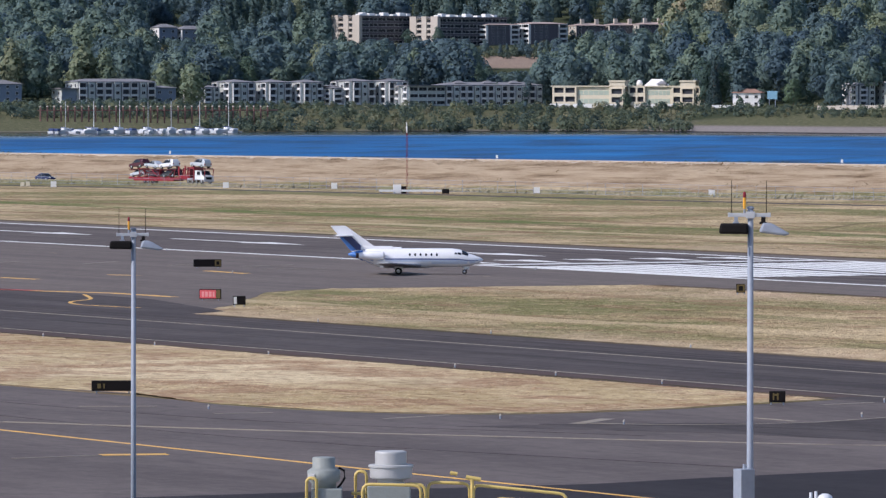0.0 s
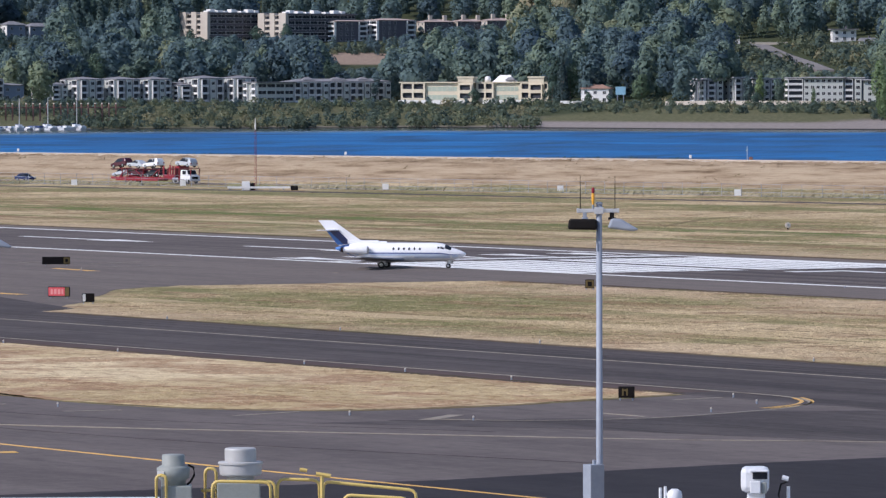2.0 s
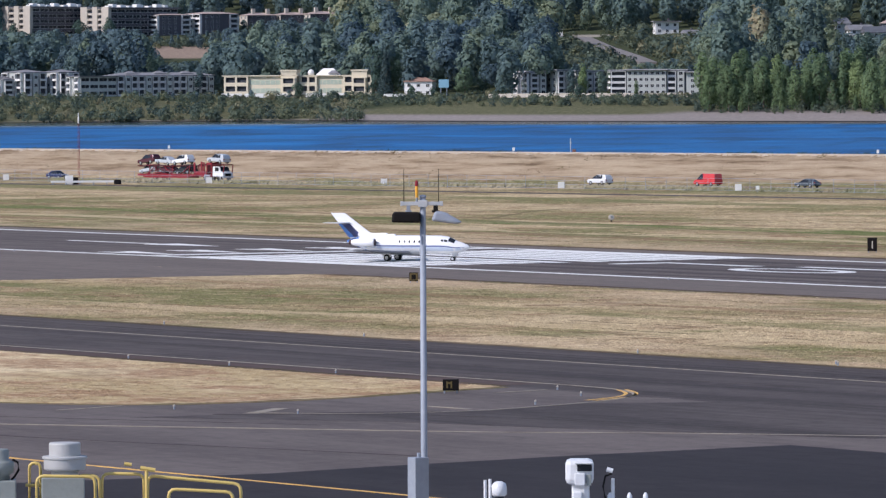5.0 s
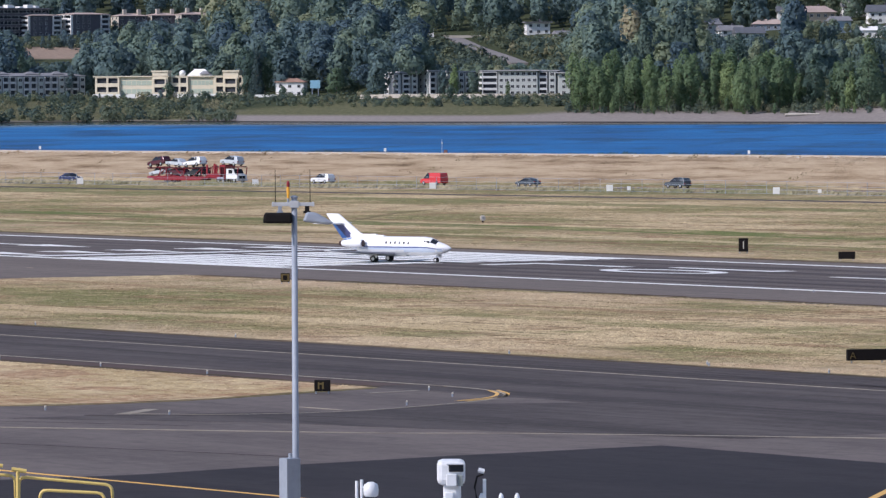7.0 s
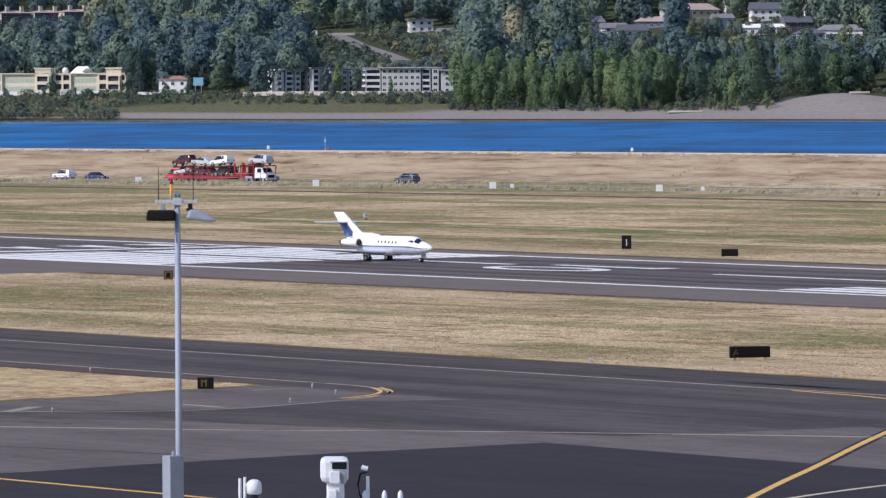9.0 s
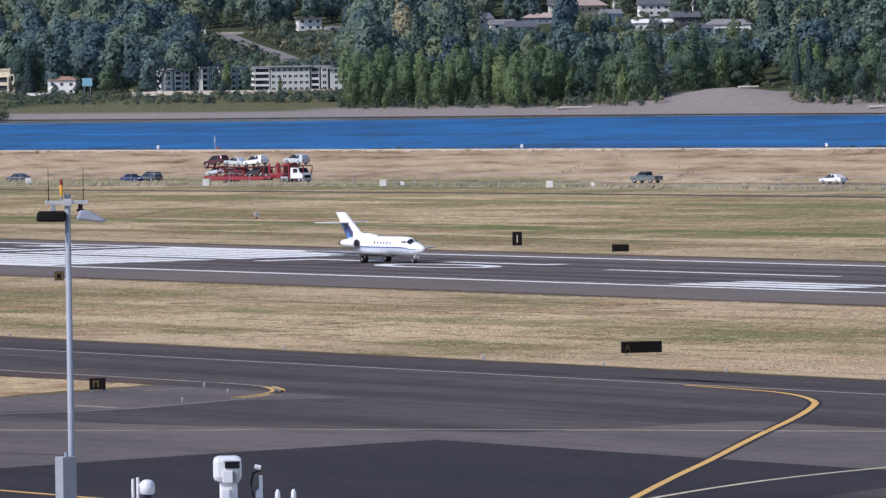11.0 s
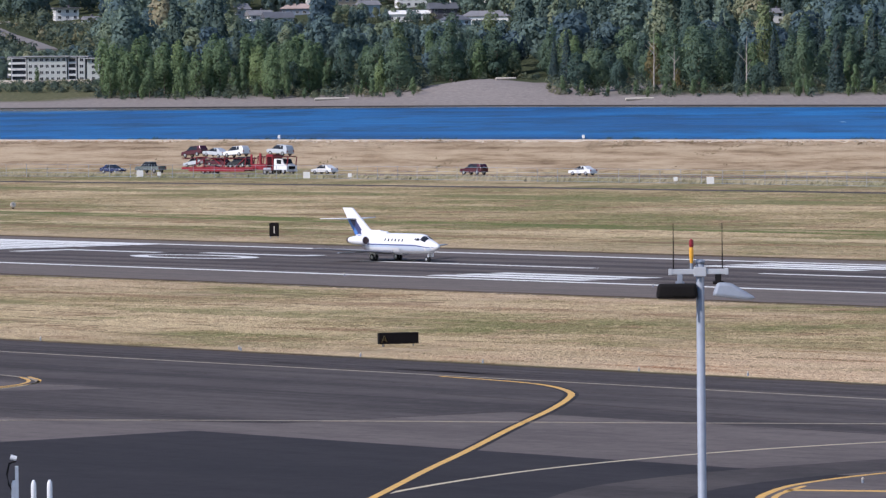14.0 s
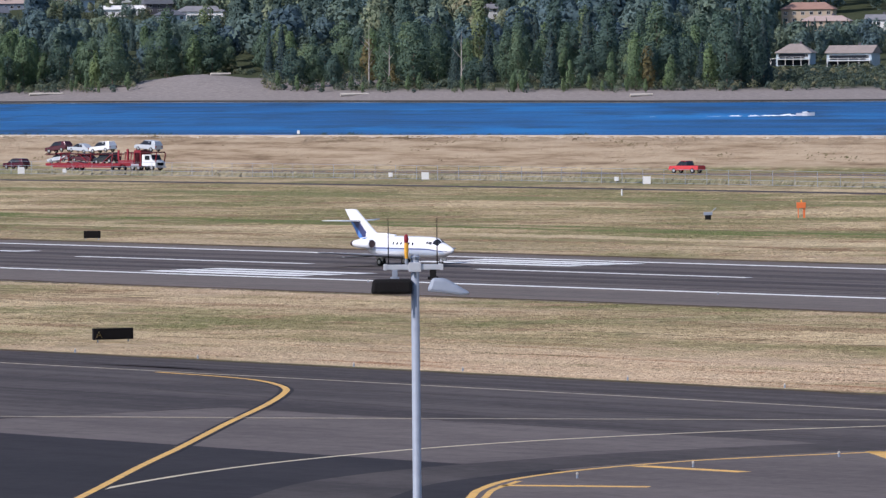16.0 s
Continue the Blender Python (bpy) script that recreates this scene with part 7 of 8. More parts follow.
# ---- airfield furniture ----
def airfield_sign(x, y, turn, w, h, label, panels, bars=(), leg=0.18):
    """A boxed sign: cabinet, legs, panels as (x0, x1, material), bars of lettering as (x0, x1, z0, z1, material)."""
    az = math.degrees(math.atan2(-x, y))
    s = thing("airfield_sign", label, "airfield sign", pose(x, y, 0, 0, 0, az + turn), "airfield signs")
    part("cabinet", boxes((-w / 2, w / 2, 0, 0.28, leg, h), bevel=0.03), M_BLACK, s)
    for k in (-0.38, 0.38):
        part("leg", tubes(((w * k, 0.14, -0.1), (w * k, 0.14, leg + 0.02), 0.05), n=8), M_ZINC, s)
    for x0, x1, mt in panels:
        part("panel", boxes((x0, x1, -0.02, 0.02, leg + 0.07, h - 0.07)), mt, s)
    for x0, x1, z0, z1, mt in bars:
        part("lettering", boxes((x0, x1, -0.032, -0.015, z0, z1)), mt, s)
    return s


M_SIGN_YELLOW = surface("sign_yellow", (0.13, 0.09, 0.022), (0.10, 0.068, 0.016), 0.6)
M_SIGN_RED = surface("sign_red", (0.72, 0.10, 0.11), (0.66, 0.09, 0.10), 0.5)
M_SIGN_PINK = surface("faded_sign_lettering", (0.80, 0.33, 0.31), (0.72, 0.26, 0.25), 0.5)
M_SIGN_BLACK = surface("sign_black", (0.009, 0.007, 0.007), (0.012, 0.010, 0.010), 0.9)
for mt in (M_BLACK, M_SIGN_BLACK):
    mt.node_tree.nodes["Principled BSDF"].inputs["Specular IOR Level"].default_value = 0.2


def signs():
    airfield_sign(-649.5, 318.3, 10, 3.0, 0.98, "black airfield guidance sign with a dull yellow end panel", [(-1.45, 0.75, M_SIGN_BLACK), (0.78, 1.45, M_SIGN_YELLOW)], [(0.95, 1.25, 0.4, 0.75, M_SIGN_BLACK)])
    airfield_sign(-552.5, 271.0, -12, 2.0, 1.08, "red holding position sign beside the connector", [(-0.95, 0.55, M_SIGN_RED), (0.58, 0.95, M_SIGN_YELLOW)], [(-0.75, -0.55, 0.4, 0.85, M_SIGN_PINK), (-0.45, -0.2, 0.4, 0.85, M_SIGN_PINK), (-0.1, 0.15, 0.4, 0.85, M_SIGN_PINK), (0.25, 0.42, 0.4, 0.85, M_SIGN_PINK)])
    # the white strip paints the sunlit end cap onto the sign's face
    airfield_sign(-537.2, 266.4, 8, 1.1, 0.95, "small black sign, its sunlit end painted as a white strip", [(-0.52, -0.25, M_WHITE), (-0.22, 0.52, M_SIGN_BLACK)])
    airfield_sign(-547.3, 323.8, 0, 0.85, 1.0, "small dark sign at the runway edge", [(-0.38, 0.38, M_SIGN_YELLOW)], [(-0.2, 0.2, 0.35, 0.8, M_SIGN_BLACK)])
    airfield_sign(-390.4, 184.6, 0, 2.7, 0.84, "long black guidance sign at the apron's edge", [(-1.28, 1.28, M_SIGN_BLACK)], [(-0.98, -0.75, 0.35, 0.65, M_SIGN_YELLOW), (-0.6, -0.5, 0.35, 0.65, M_SIGN_YELLOW)])
    airfield_sign(-357.8, 214.3, 0, 1.0, 0.88, "black sign with a yellow letter on the island's tip", [(-0.45, 0.45, M_SIGN_BLACK)], [(-0.28, -0.18, 0.32, 0.75, M_SIGN_YELLOW), (-0.02, 0.08, 0.32, 0.75, M_SIGN_YELLOW), (-0.18, -0.02, 0.6, 0.7, M_SIGN_YELLOW)])
    airfield_sign(-605.0, 415.5, 0, 1.05, 1.65, "tall black distance marker with a white bar", [(-0.48, 0.48, M_SIGN_BLACK)], [(-0.06, 0.06, 0.5, 1.3, M_CONCRETE)])
    airfield_sign(-574.3, 407.4, 0, 1.75, 0.94, "black guidance sign beyond the runway", [(-0.82, 0.82, M_SIGN_BLACK)])
    s = airfield_sign(-372.9, 266.2, 18, 2.85, 0.95, "long black guidance sign lettered A in yellow", [(-1.36, 1.36, M_SIGN_BLACK)])
    bm = bmesh.new()
    for a, b in (((-1.22, 0.30), (-1.03, 0.76)), ((-0.84, 0.30), (-1.03, 0.76)), ((-1.14, 0.46), (-0.92, 0.46))):
        tube(bm, (a[0], -0.03, a[1]), (b[0], -0.03, b[1]), 0.018, None, 6)
    part("lettering", bm, M_SIGN_YELLOW, s, "yellow letter A")
    # white square marker boards along the fence
    for x, y in ((-1159.5, 536), (-1118, 574), (-1057.4, 583.4), (-1018.2, 596.5), (-965.8, 600.2), (-923.7, 608), (-882.6, 612.5), (-782.2, 614.8), (-726, 610), (-1135, 560)):
        az = math.degrees(math.atan2(-x, y))
        s = thing("marker_board", "white square marker board on two posts beside the fence", "marker", pose(x, y, 0, 0, 0, az), "white marker boards")
        part("board", boxes((-0.54, 0.54, -0.04, 0.04, 0.2, 1.25), bevel=0.015), M_WHITE, s)
        for k in (-0.4, 0.4):
            part("post", tubes(((k, 0.08, -0.1), (k, 0.08, 1.2), 0.035), n=6), M_ZINC, s)
    for x, y in ((-870, 612), (-792, 616), (-735, 612), (-915, 606)):
        s = thing("marker_board", "small white marker beside the fence", "marker", pose(x, y, 0, 0, 0, math.degrees(math.atan2(-x, y))), "small white markers")
        part("board", boxes((-0.3, 0.3, -0.04, 0.04, 0.5, 1.1), bevel=0.015), M_WHITE, s), part("post", tubes(((0, 0.06, -0.1), (0, 0.06, 0.6), 0.03), n=6), M_ZINC, s)
    # low edge lights on stems
    lens = mesh_of("lens", turned(bmesh.new(), [(0.065, 0.16), (0.07, 0.20), (0.045, 0.26), (0.01, 0.28)], 10), M_CONCRETE)
    stem = mesh_of("stem", tubes(((0, 0, -0.05), (0, 0, 0.17), 0.055, 0.06), n=8), M_ZINC)
    for x, y in ((-341.5, 194.2), (-350.6, 191), (-369, 180.9), (-440.9, 221), (-400.6, 222.5), (-386.2, 222.5), (-357.6, 221.9), (-349.9, 218.8), (-342.7, 211.1), (-438.7, 255.2), (-400.6, 255.2), (-375.7, 255.2), (-361.8, 255.2), (-377.4, 256.2),
                 (-348.3, 255.2), (-332, 255.2), (-322.2, 256), (-238.5, 196.1), (-240.8, 205), (-241.6, 214.8), (-631.8, 312.5), (-470, 255.2), (-500, 255.2), (-306, 255.5), (-292, 255.5), (-278, 255.5), (-415, 222.5), (-460, 221), (-480, 221)):
        s = thing("edge_light", "small pale edge light on a short stem", "edge light", pose(x, y, 0.03), "taxiway edge lights")
        part("stem", stem, None, s), part("lens", lens, None, s)
    for k in range(16):
        s = thing("edge_light", "small pale runway edge light on a short stem", "edge light", pose(-900 + 45 * k, YR - 25, 0.02), "runway edge lights")
        part("stem", stem, None, s), part("lens", lens, None, s)


signs()


def fence():
    f = thing("chain_link_fence", "grey chain-link fence with steel posts along the airfield", "fence", pose(0, 0, 0), kind="structure")
    line = curve_through([(-1420, 515), (-1300, 538), (-1160, 566), (-1057, 586), (-966, 603), (-883, 616), (-782, 619), (-726, 616), (-560, 606)], 40)
    P = [Vector((*p, 0)) for p in line]
    post = mesh_of("post", tubes(((0, 0, -0.2), (0, 0, 2.15), 0.035), n=6), M_ZINC)
    acc, last, spots = 0.0, P[0], [P[0]]
    for p in P[1:]:
        while (p - spots[-1]).length > 5.0:
            spots.append(spots[-1] + (p - spots[-1]).normalized() * 5.0)
    bm = bmesh.new()
    for a, b in zip(spots, spots[1:]):
        part("post", post, None, f, m=pose(*a))
        for z in (0.15, 0.75, 1.4, 2.1):
            tube(bm, (a.x, a.y, z), (b.x, b.y, z), 0.022, None, 4, False)
    tagged(part("wire", bm, M_ZINC, f), kind="stuff")
    X = -1330 + 770 * rng.random(42000)
    Y = np.interp(X, [q[0] for q in line], [q[1] for q in line]) + 0.6 + 11 * rng.random(42000)
    k = patchy(X, Y, 9.0, 31) + 0.0006 * (X + 900) > 0.22
    tagged(part("fence_weeds", tuft_mesh("fence_weeds", X[k], Y[k], np.zeros(k.sum()), 0.7, 0.34 + 0.3 * patchy(X, Y, 5.0, 32)[k], M_WEED), None), "rank grey-green weeds growing behind the fence", "weeds", kind="stuff")
    for az in (57.81, 56.45, 60.82, 59.8, 54.65, 56.3, 63.0, 52.4):
        s = np.linspace(900, 1600, 1400)
        zz = ground_z(-np.sin(np.radians(az)) * s, np.cos(np.radians(az)) * s)
        d = float(s[int(np.argmax(zz))]) + 16
        me = leaves_mesh("dyke_bush", [(crown("broad", 1.3, 2.6, 260, 0.24, rng, 0.0), EYE3, (0, 0, 0), 0.1)], M_LEAF)
        tagged(part("dyke_bush", me, None, m=pose(*place(az, d, 0.0))), "low dark bush on the river side of the dyke", "bush", "bushes on the dyke")
    s = np.linspace(900, 1600, 1400)
    zz = ground_z(-np.sin(np.radians(58.06)) * s, np.cos(np.radians(58.06)) * s)
    q = thing("gauge_post", "slender pale post with a small box on the dyke crest", "post", pose(*place(58.06, float(s[int(np.argmax(zz))]) + 4), 0, 0, 58))
    part("post", tubes(((0, 0, -0.3), (0, 0, 2.7), 0.06, 0.05), n=8), M_ARM, q), part("box", boxes((-0.14, 0.14, -0.12, 0.12, 1.7, 2.1), bevel=0.02), M_ARM, q), part("footing", boxes((0.3, 1.0, -0.3, 0.3, -0.3, 0.7), bevel=0.1), M_RUST, q)
    for az in (64.21, 61.45, 58.54, 55.47, 52.9):
        s = np.linspace(900, 1600, 1400)
        zz = ground_z(-np.sin(np.radians(az)) * s, np.cos(np.radians(az)) * s)
        d = float(s[int(np.argmax(zz))]) + 2
        q = thing("crest_marker", "white marker post on the dyke crest", "marker", pose(*place(az, d), 0, 0, az), "crest markers")
        part("post", tubes(((0, 0, -0.2), (0, 0, 0.5), 0.06), n=8), M_ZINC, q), part("board", boxes((-0.22, 0.22, -0.05, 0.05, 0.35, 0.95), bevel=0.02), M_WHITE, q)


M_WEED = grass("rank_weeds", [(0.22, 0.22, 0.12), (0.28, 0.255, 0.15), (0.36, 0.31, 0.20), (0.25, 0.20, 0.125), (0.17, 0.16, 0.09)], 1.0, 0.6, True)
fence()


def field_gear():
    # red and white lattice mast with its shelter and antenna beam
    p = hit_mast = Vector((-1072.7, 565.3, 0))
    az = math.degrees(math.atan2(-p.x, p.y))
    m = thing("lattice_mast", "slender red lattice mast with a white top and antenna beam", "mast", pose(*p, 0, 0, az))
    bm = bmesh.new()
    for k in range(3):
        a = k * math.tau / 3
        tube(bm, (0.20 * math.cos(a), 0.20 * math.sin(a), 0), (0.15 * math.cos(a), 0.15 * math.sin(a), 10.9), 0.035, 0.035, 6)
    part("leg_frame", bm, M_RED, m)
    bm = bmesh.new()
    for i in range(18):
        a, b = i * math.tau / 3, (i + 1) * math.tau / 3
        tube(bm, (0.18 * math.cos(a), 0.18 * math.sin(a), i * 0.6), (0.18 * math.cos(b), 0.18 * math.sin(b), i * 0.6 + 0.6), 0.022, None, 5)
    part("lattice", bm, M_RED, m)
    part("top_section", turned(bmesh.new(), [(0.10, 10.9), (0.14, 11.0), (0.14, 11.9), (0.08, 12.0), (0.08, 12.5), (0.03, 12.9)], 10), M_WHITE, m, "white mast top")
    part("shelter", boxes((-2.4, -1.0, 0.8, 2.4, 0, 1.6), bevel=0.04), M_WHITE, m), part("cabinet", boxes((-1.0, -0.1, 0.8, 1.8, 0, 1.3), bevel=0.03), M_BLACK, m)
    part("beam", boxes((-5.0, 6.2, -0.25, 0.25, 0.36, 0.72)), M_WHITE, m, "long white antenna beam")
    for x in (-4.6, -2.2, 0.2, 2.6, 5.0):
        part("beam_post", boxes((x - 0.1, x + 0.1, -0.1, 0.1, -0.1, 0.37)), M_ZINC, m)
    part("equipment", boxes((6.3, 7.6, -0.4, 0.5, 0, 0.85), bevel=0.1), M_BLACK, m)
    # sensor on a stub, far field
    for x, y in ((-750.8, 474.3),):
        s = thing("field_sensor", "round pale sensor head on a short stand in the turf", "sensor", pose(x, y, 0, 0, 0, math.degrees(math.atan2(-x, y))))
        part("ring", turned(bmesh.new(), [(0.20, -0.12), (0.38, -0.10), (0.38, 0.10), (0.20, 0.12)], 16, pose(0, 0, 0.62, 70, 0, 25)), M_CONCRETE, s), part("core", turned(bmesh.new(), [(0.17, -0.14), (0.18, 0.0), (0.17, 0.14)], 14, pose(0, 0, 0.62, 70, 0, 25)), M_VENT, s), part("stand", tubes(((0, 0, -0.1), (0, 0, 0.4), 0.12, 0.08), n=8), M_BLACK, s)
    s = thing("field_sensor", "low grey instrument with a tilted arm in the turf", "sensor", pose(-578.4, 494.9, 0, 0, 0, 49))
    part("base", boxes((-0.35, 0.35, -0.3, 0.3, 0, 0.5), bevel=0.04), M_BLACK, s), part("arm", boxes((-0.5, 0.5, -0.1, 0.1, 0.5, 0.85), bevel=0.04), M_ZINC, s), part("rod", tubes(((0.3, 0, 0.8), (0.9, 0, 1.3), 0.04), n=6), M_ZINC, s)
    s = thing("orange_box", "orange equipment box on two legs with a lamp", "equipment", pose(-574.5, 505.4, 0, 0, 0, 48.7))
    part("box", boxes((-0.55, 0.5, -0.25, 0.25, 1.1, 1.75), bevel=0.03), M_ORANGE, s), part("leg", boxes((-0.42, -0.3, -0.08, 0.08, -0.1, 1.1)), M_ORANGE, s), part("leg", boxes((0.18, 0.42, -0.1, 0.1, -0.1, 1.1)), M_ORANGE, s), part("lamp", turned(bmesh.new(), [(0.08, 1.76), (0.08, 2.0), (0.03, 2.05)], 8), M_AMBER, s)
    s = thing("equipment_box", "pair of low beige equipment boxes beside the fence", "equipment", pose(-1180.6, 539.8, 0, 0, 0, 65))
    part("box", boxes((-0.9, -0.15, -0.25, 0.25, 0.1, 0.75), bevel=0.04), M_CREAM, s), part("box", boxes((0.15, 0.9, -0.25, 0.25, 0.1, 0.9), bevel=0.04), M_CREAM, s), part("base", boxes((-1.0, 1.0, -0.3, 0.3, -0.1, 0.1)), M_CONCRETE, s)
    s = thing("white_post", "short white post in the far turf", "post", pose(-680.5, 567.5, 0))
    part("post", tubes(((0, 0, -0.1), (0, 0, 0.8), 0.12, 0.1), n=8), M_WHITE, s)


field_gear()


# ---- lamp masts on the near side ----
def lamp_mast(az, d, top, box_z=None, label=""):
    p = bearing(az, d)
    m = thing("lamp_mast", label, "lamp mast", pose(p.x, p.y, 0, 0, 0, az), "lamp masts")
    part("pole", tubes(((0, 0, 0), (0, 0, top), 0.105, 0.075), n=16), M_ZINC, m, smooth=True)
    part("pole_cap", turned(bmesh.new(), [(0.09, top), (0.10, top + 0.03), (0.06, top + 0.07)], 12), M_ZINC, m)
    part("base_plate", boxes((-0.25, 0.25, -0.25, 0.25, 0, 0.05)), M_ZINC, m)
    z = top - 0.16
    part("crossarm", boxes((-0.56, 0.50, -0.13, -0.08, z - 0.05, z + 0.05), bevel=0.01), M_ARM, m, "pale galvanised crossarm")
    part("clamp", boxes((-0.12, 0.12, -0.16, -0.13, z - 0.09, z + 0.09), bevel=0.01), M_ARM, m)
    for x in (-0.56, 0.50):
        part("end_cap", boxes((x - 0.035, x + 0.035, -0.14, -0.07, z - 0.06, z + 0.06), bevel=0.01), M_ARM, m)
    for x in (-0.50, 0.42):
        part("rod", tubes(((x, -0.105, z + 0.05), (x, -0.105, z + 0.92), 0.014, 0.008), n=6), M_BLACK, m, "thin dark lightning rod")
    b = part("beacon_stem", tubes(((-0.16, -0.105, z + 0.05), (-0.16, -0.105, z + 0.16), 0.03), n=8), M_ZINC, m)
    part("lens", turned(bmesh.new(), [(0.028, 0.0), (0.042, 0.14), (0.042, 0.26), (0.036, 0.3)], 12, pose(-0.16, -0.105, z + 0.16)), M_AMBER, b, "amber beacon lens"), part("cap", turned(bmesh.new(), [(0.036, 0.0), (0.046, 0.06), (0.04, 0.13), (0.012, 0.16)], 12, pose(-0.16, -0.105, z + 0.46)), M_RED, b, "red beacon cap")
    for x, w in ((-0.38, 0.05), (0.34, 0.06)):
        part("hanger", boxes((x - w, x + w, -0.15, -0.06, z - 0.22, z - 0.05), (x - w * 1.7, x + w * 1.7, -0.14, -0.07, z - 0.24, z - 0.18), bevel=0.008), M_ZINC if x < 0 else M_BLACK, m)
    f = part("floodlight", extrude_y([(-0.84, z - 0.50), (-0.05, z - 0.51), (-0.06, z - 0.22), (-0.80, z - 0.22)], 0.16, 0.0), M_BLACK, m, "black floodlight seen from behind", m=pose(0, -0.10, 0))
    for k in range(4):
        part("fin", boxes((-0.70 + 0.17 * k, -0.67 + 0.17 * k, -0.29, -0.26, z - 0.47, z - 0.25)), M_BLACK, f)
    f = part("floodlight", extrude_y([(0.22, z - 0.46), (0.92, z - 0.55), (1.05, z - 0.50), (0.58, z - 0.22), (0.32, z - 0.20)], 0.18, 0.05), M_ZINC, m, "pale grey wedge-shaped floodlight", m=pose(0, -0.10, 0))
    if box_z:
        c = part("control_box", boxes((-0.42, 0.0, -0.30, 0.12, box_z - 1.6, box_z), bevel=0.015), M_ZINC, m, "tall grey control box", m=pose(-0.02, -0.18, 0, 0, 0, 30))
        part("conduit", tubes(((-0.2, -0.1, box_z), (-0.2, -0.1, box_z + 0.12), 0.05), n=8), M_ZINC, c)
    return m


lamp_mast(64.518, 235, 14.70, None, "tall galvanised lamp mast with two floodlights")
lamp_mast(59.310, 180, 16.46, 9.58, "tall galvanised lamp mast with a grey control box")
lamp_mast(51.927, 128, 15.78, None, "galvanised lamp mast with beacon and two floodlights")

# ---- the terminal roof and its gear, just below the view ----
M_VENT_PALE = surface("pale_weathered_vent_metal", (0.46, 0.46, 0.45), (0.36, 0.36, 0.36), 0.55, 0.1, fine=6)
M_ROOFING = surface("grey_roofing_membrane", (0.32, 0.32, 0.33), (0.24, 0.24, 0.25), 0.9)
ROOF_Z = 12.0
bm = slab([tuple(bearing(a, 101)[:2]) for a in range(48, 68, 2)] + [tuple(bearing(a, 112.5)[:2]) for a in range(66, 46, -2)], ROOF_Z - 0.6, ROOF_Z)
tagged(part("viewing_deck", boxes((-14, 14, -40, 3, -0.2, 18.1)), M_CONCRETE), "plain pale concrete terminal block with a viewing deck", "building", kind="structure")
tagged(part("terminal_roof", bm, M_ROOFING), "flat grey terminal roof", "roof", kind="structure")
bm = slab([tuple(bearing(a, 102)[:2]) for a in range(48, 68, 2)] + [tuple(bearing(a, 111.5)[:2]) for a in range(66, 46, -2)], -0.2, ROOF_Z - 0.6)
tagged(part("terminal_wall", bm, M_CONCRETE), "plain pale terminal wall", "wall", kind="structure")


def roof_thing(name, label, cat, az, d, group=""):
    p = bearing(az, d)
    return thing(name, label, cat, pose(p.x, p.y, ROOF_Z, 0, 0, az), group)


def hoop(parent, pts, name="rail"):
    out = []
    for i, p in enumerate(pts):        # rounded corners
        if 0 < i < len(pts) - 1:
            a, b, c = Vector(pts[i - 1]), Vector(p), Vector(pts[i + 1])
            r = min(0.12, (a - b).length / 2, (c - b).length / 2)
            u, v = b + (a - b).normalized() * r, b + (c - b).normalized() * r
            out += [u.lerp(b, t).lerp(b.lerp(v, t), t) for t in (0, 0.33, 0.67, 1)]
        else:
            out.append(Vector(p))
    return part(name, pipe(bmesh.new(), out, 0.026, 8), M_YELLOW_PIPE, parent, smooth=True)


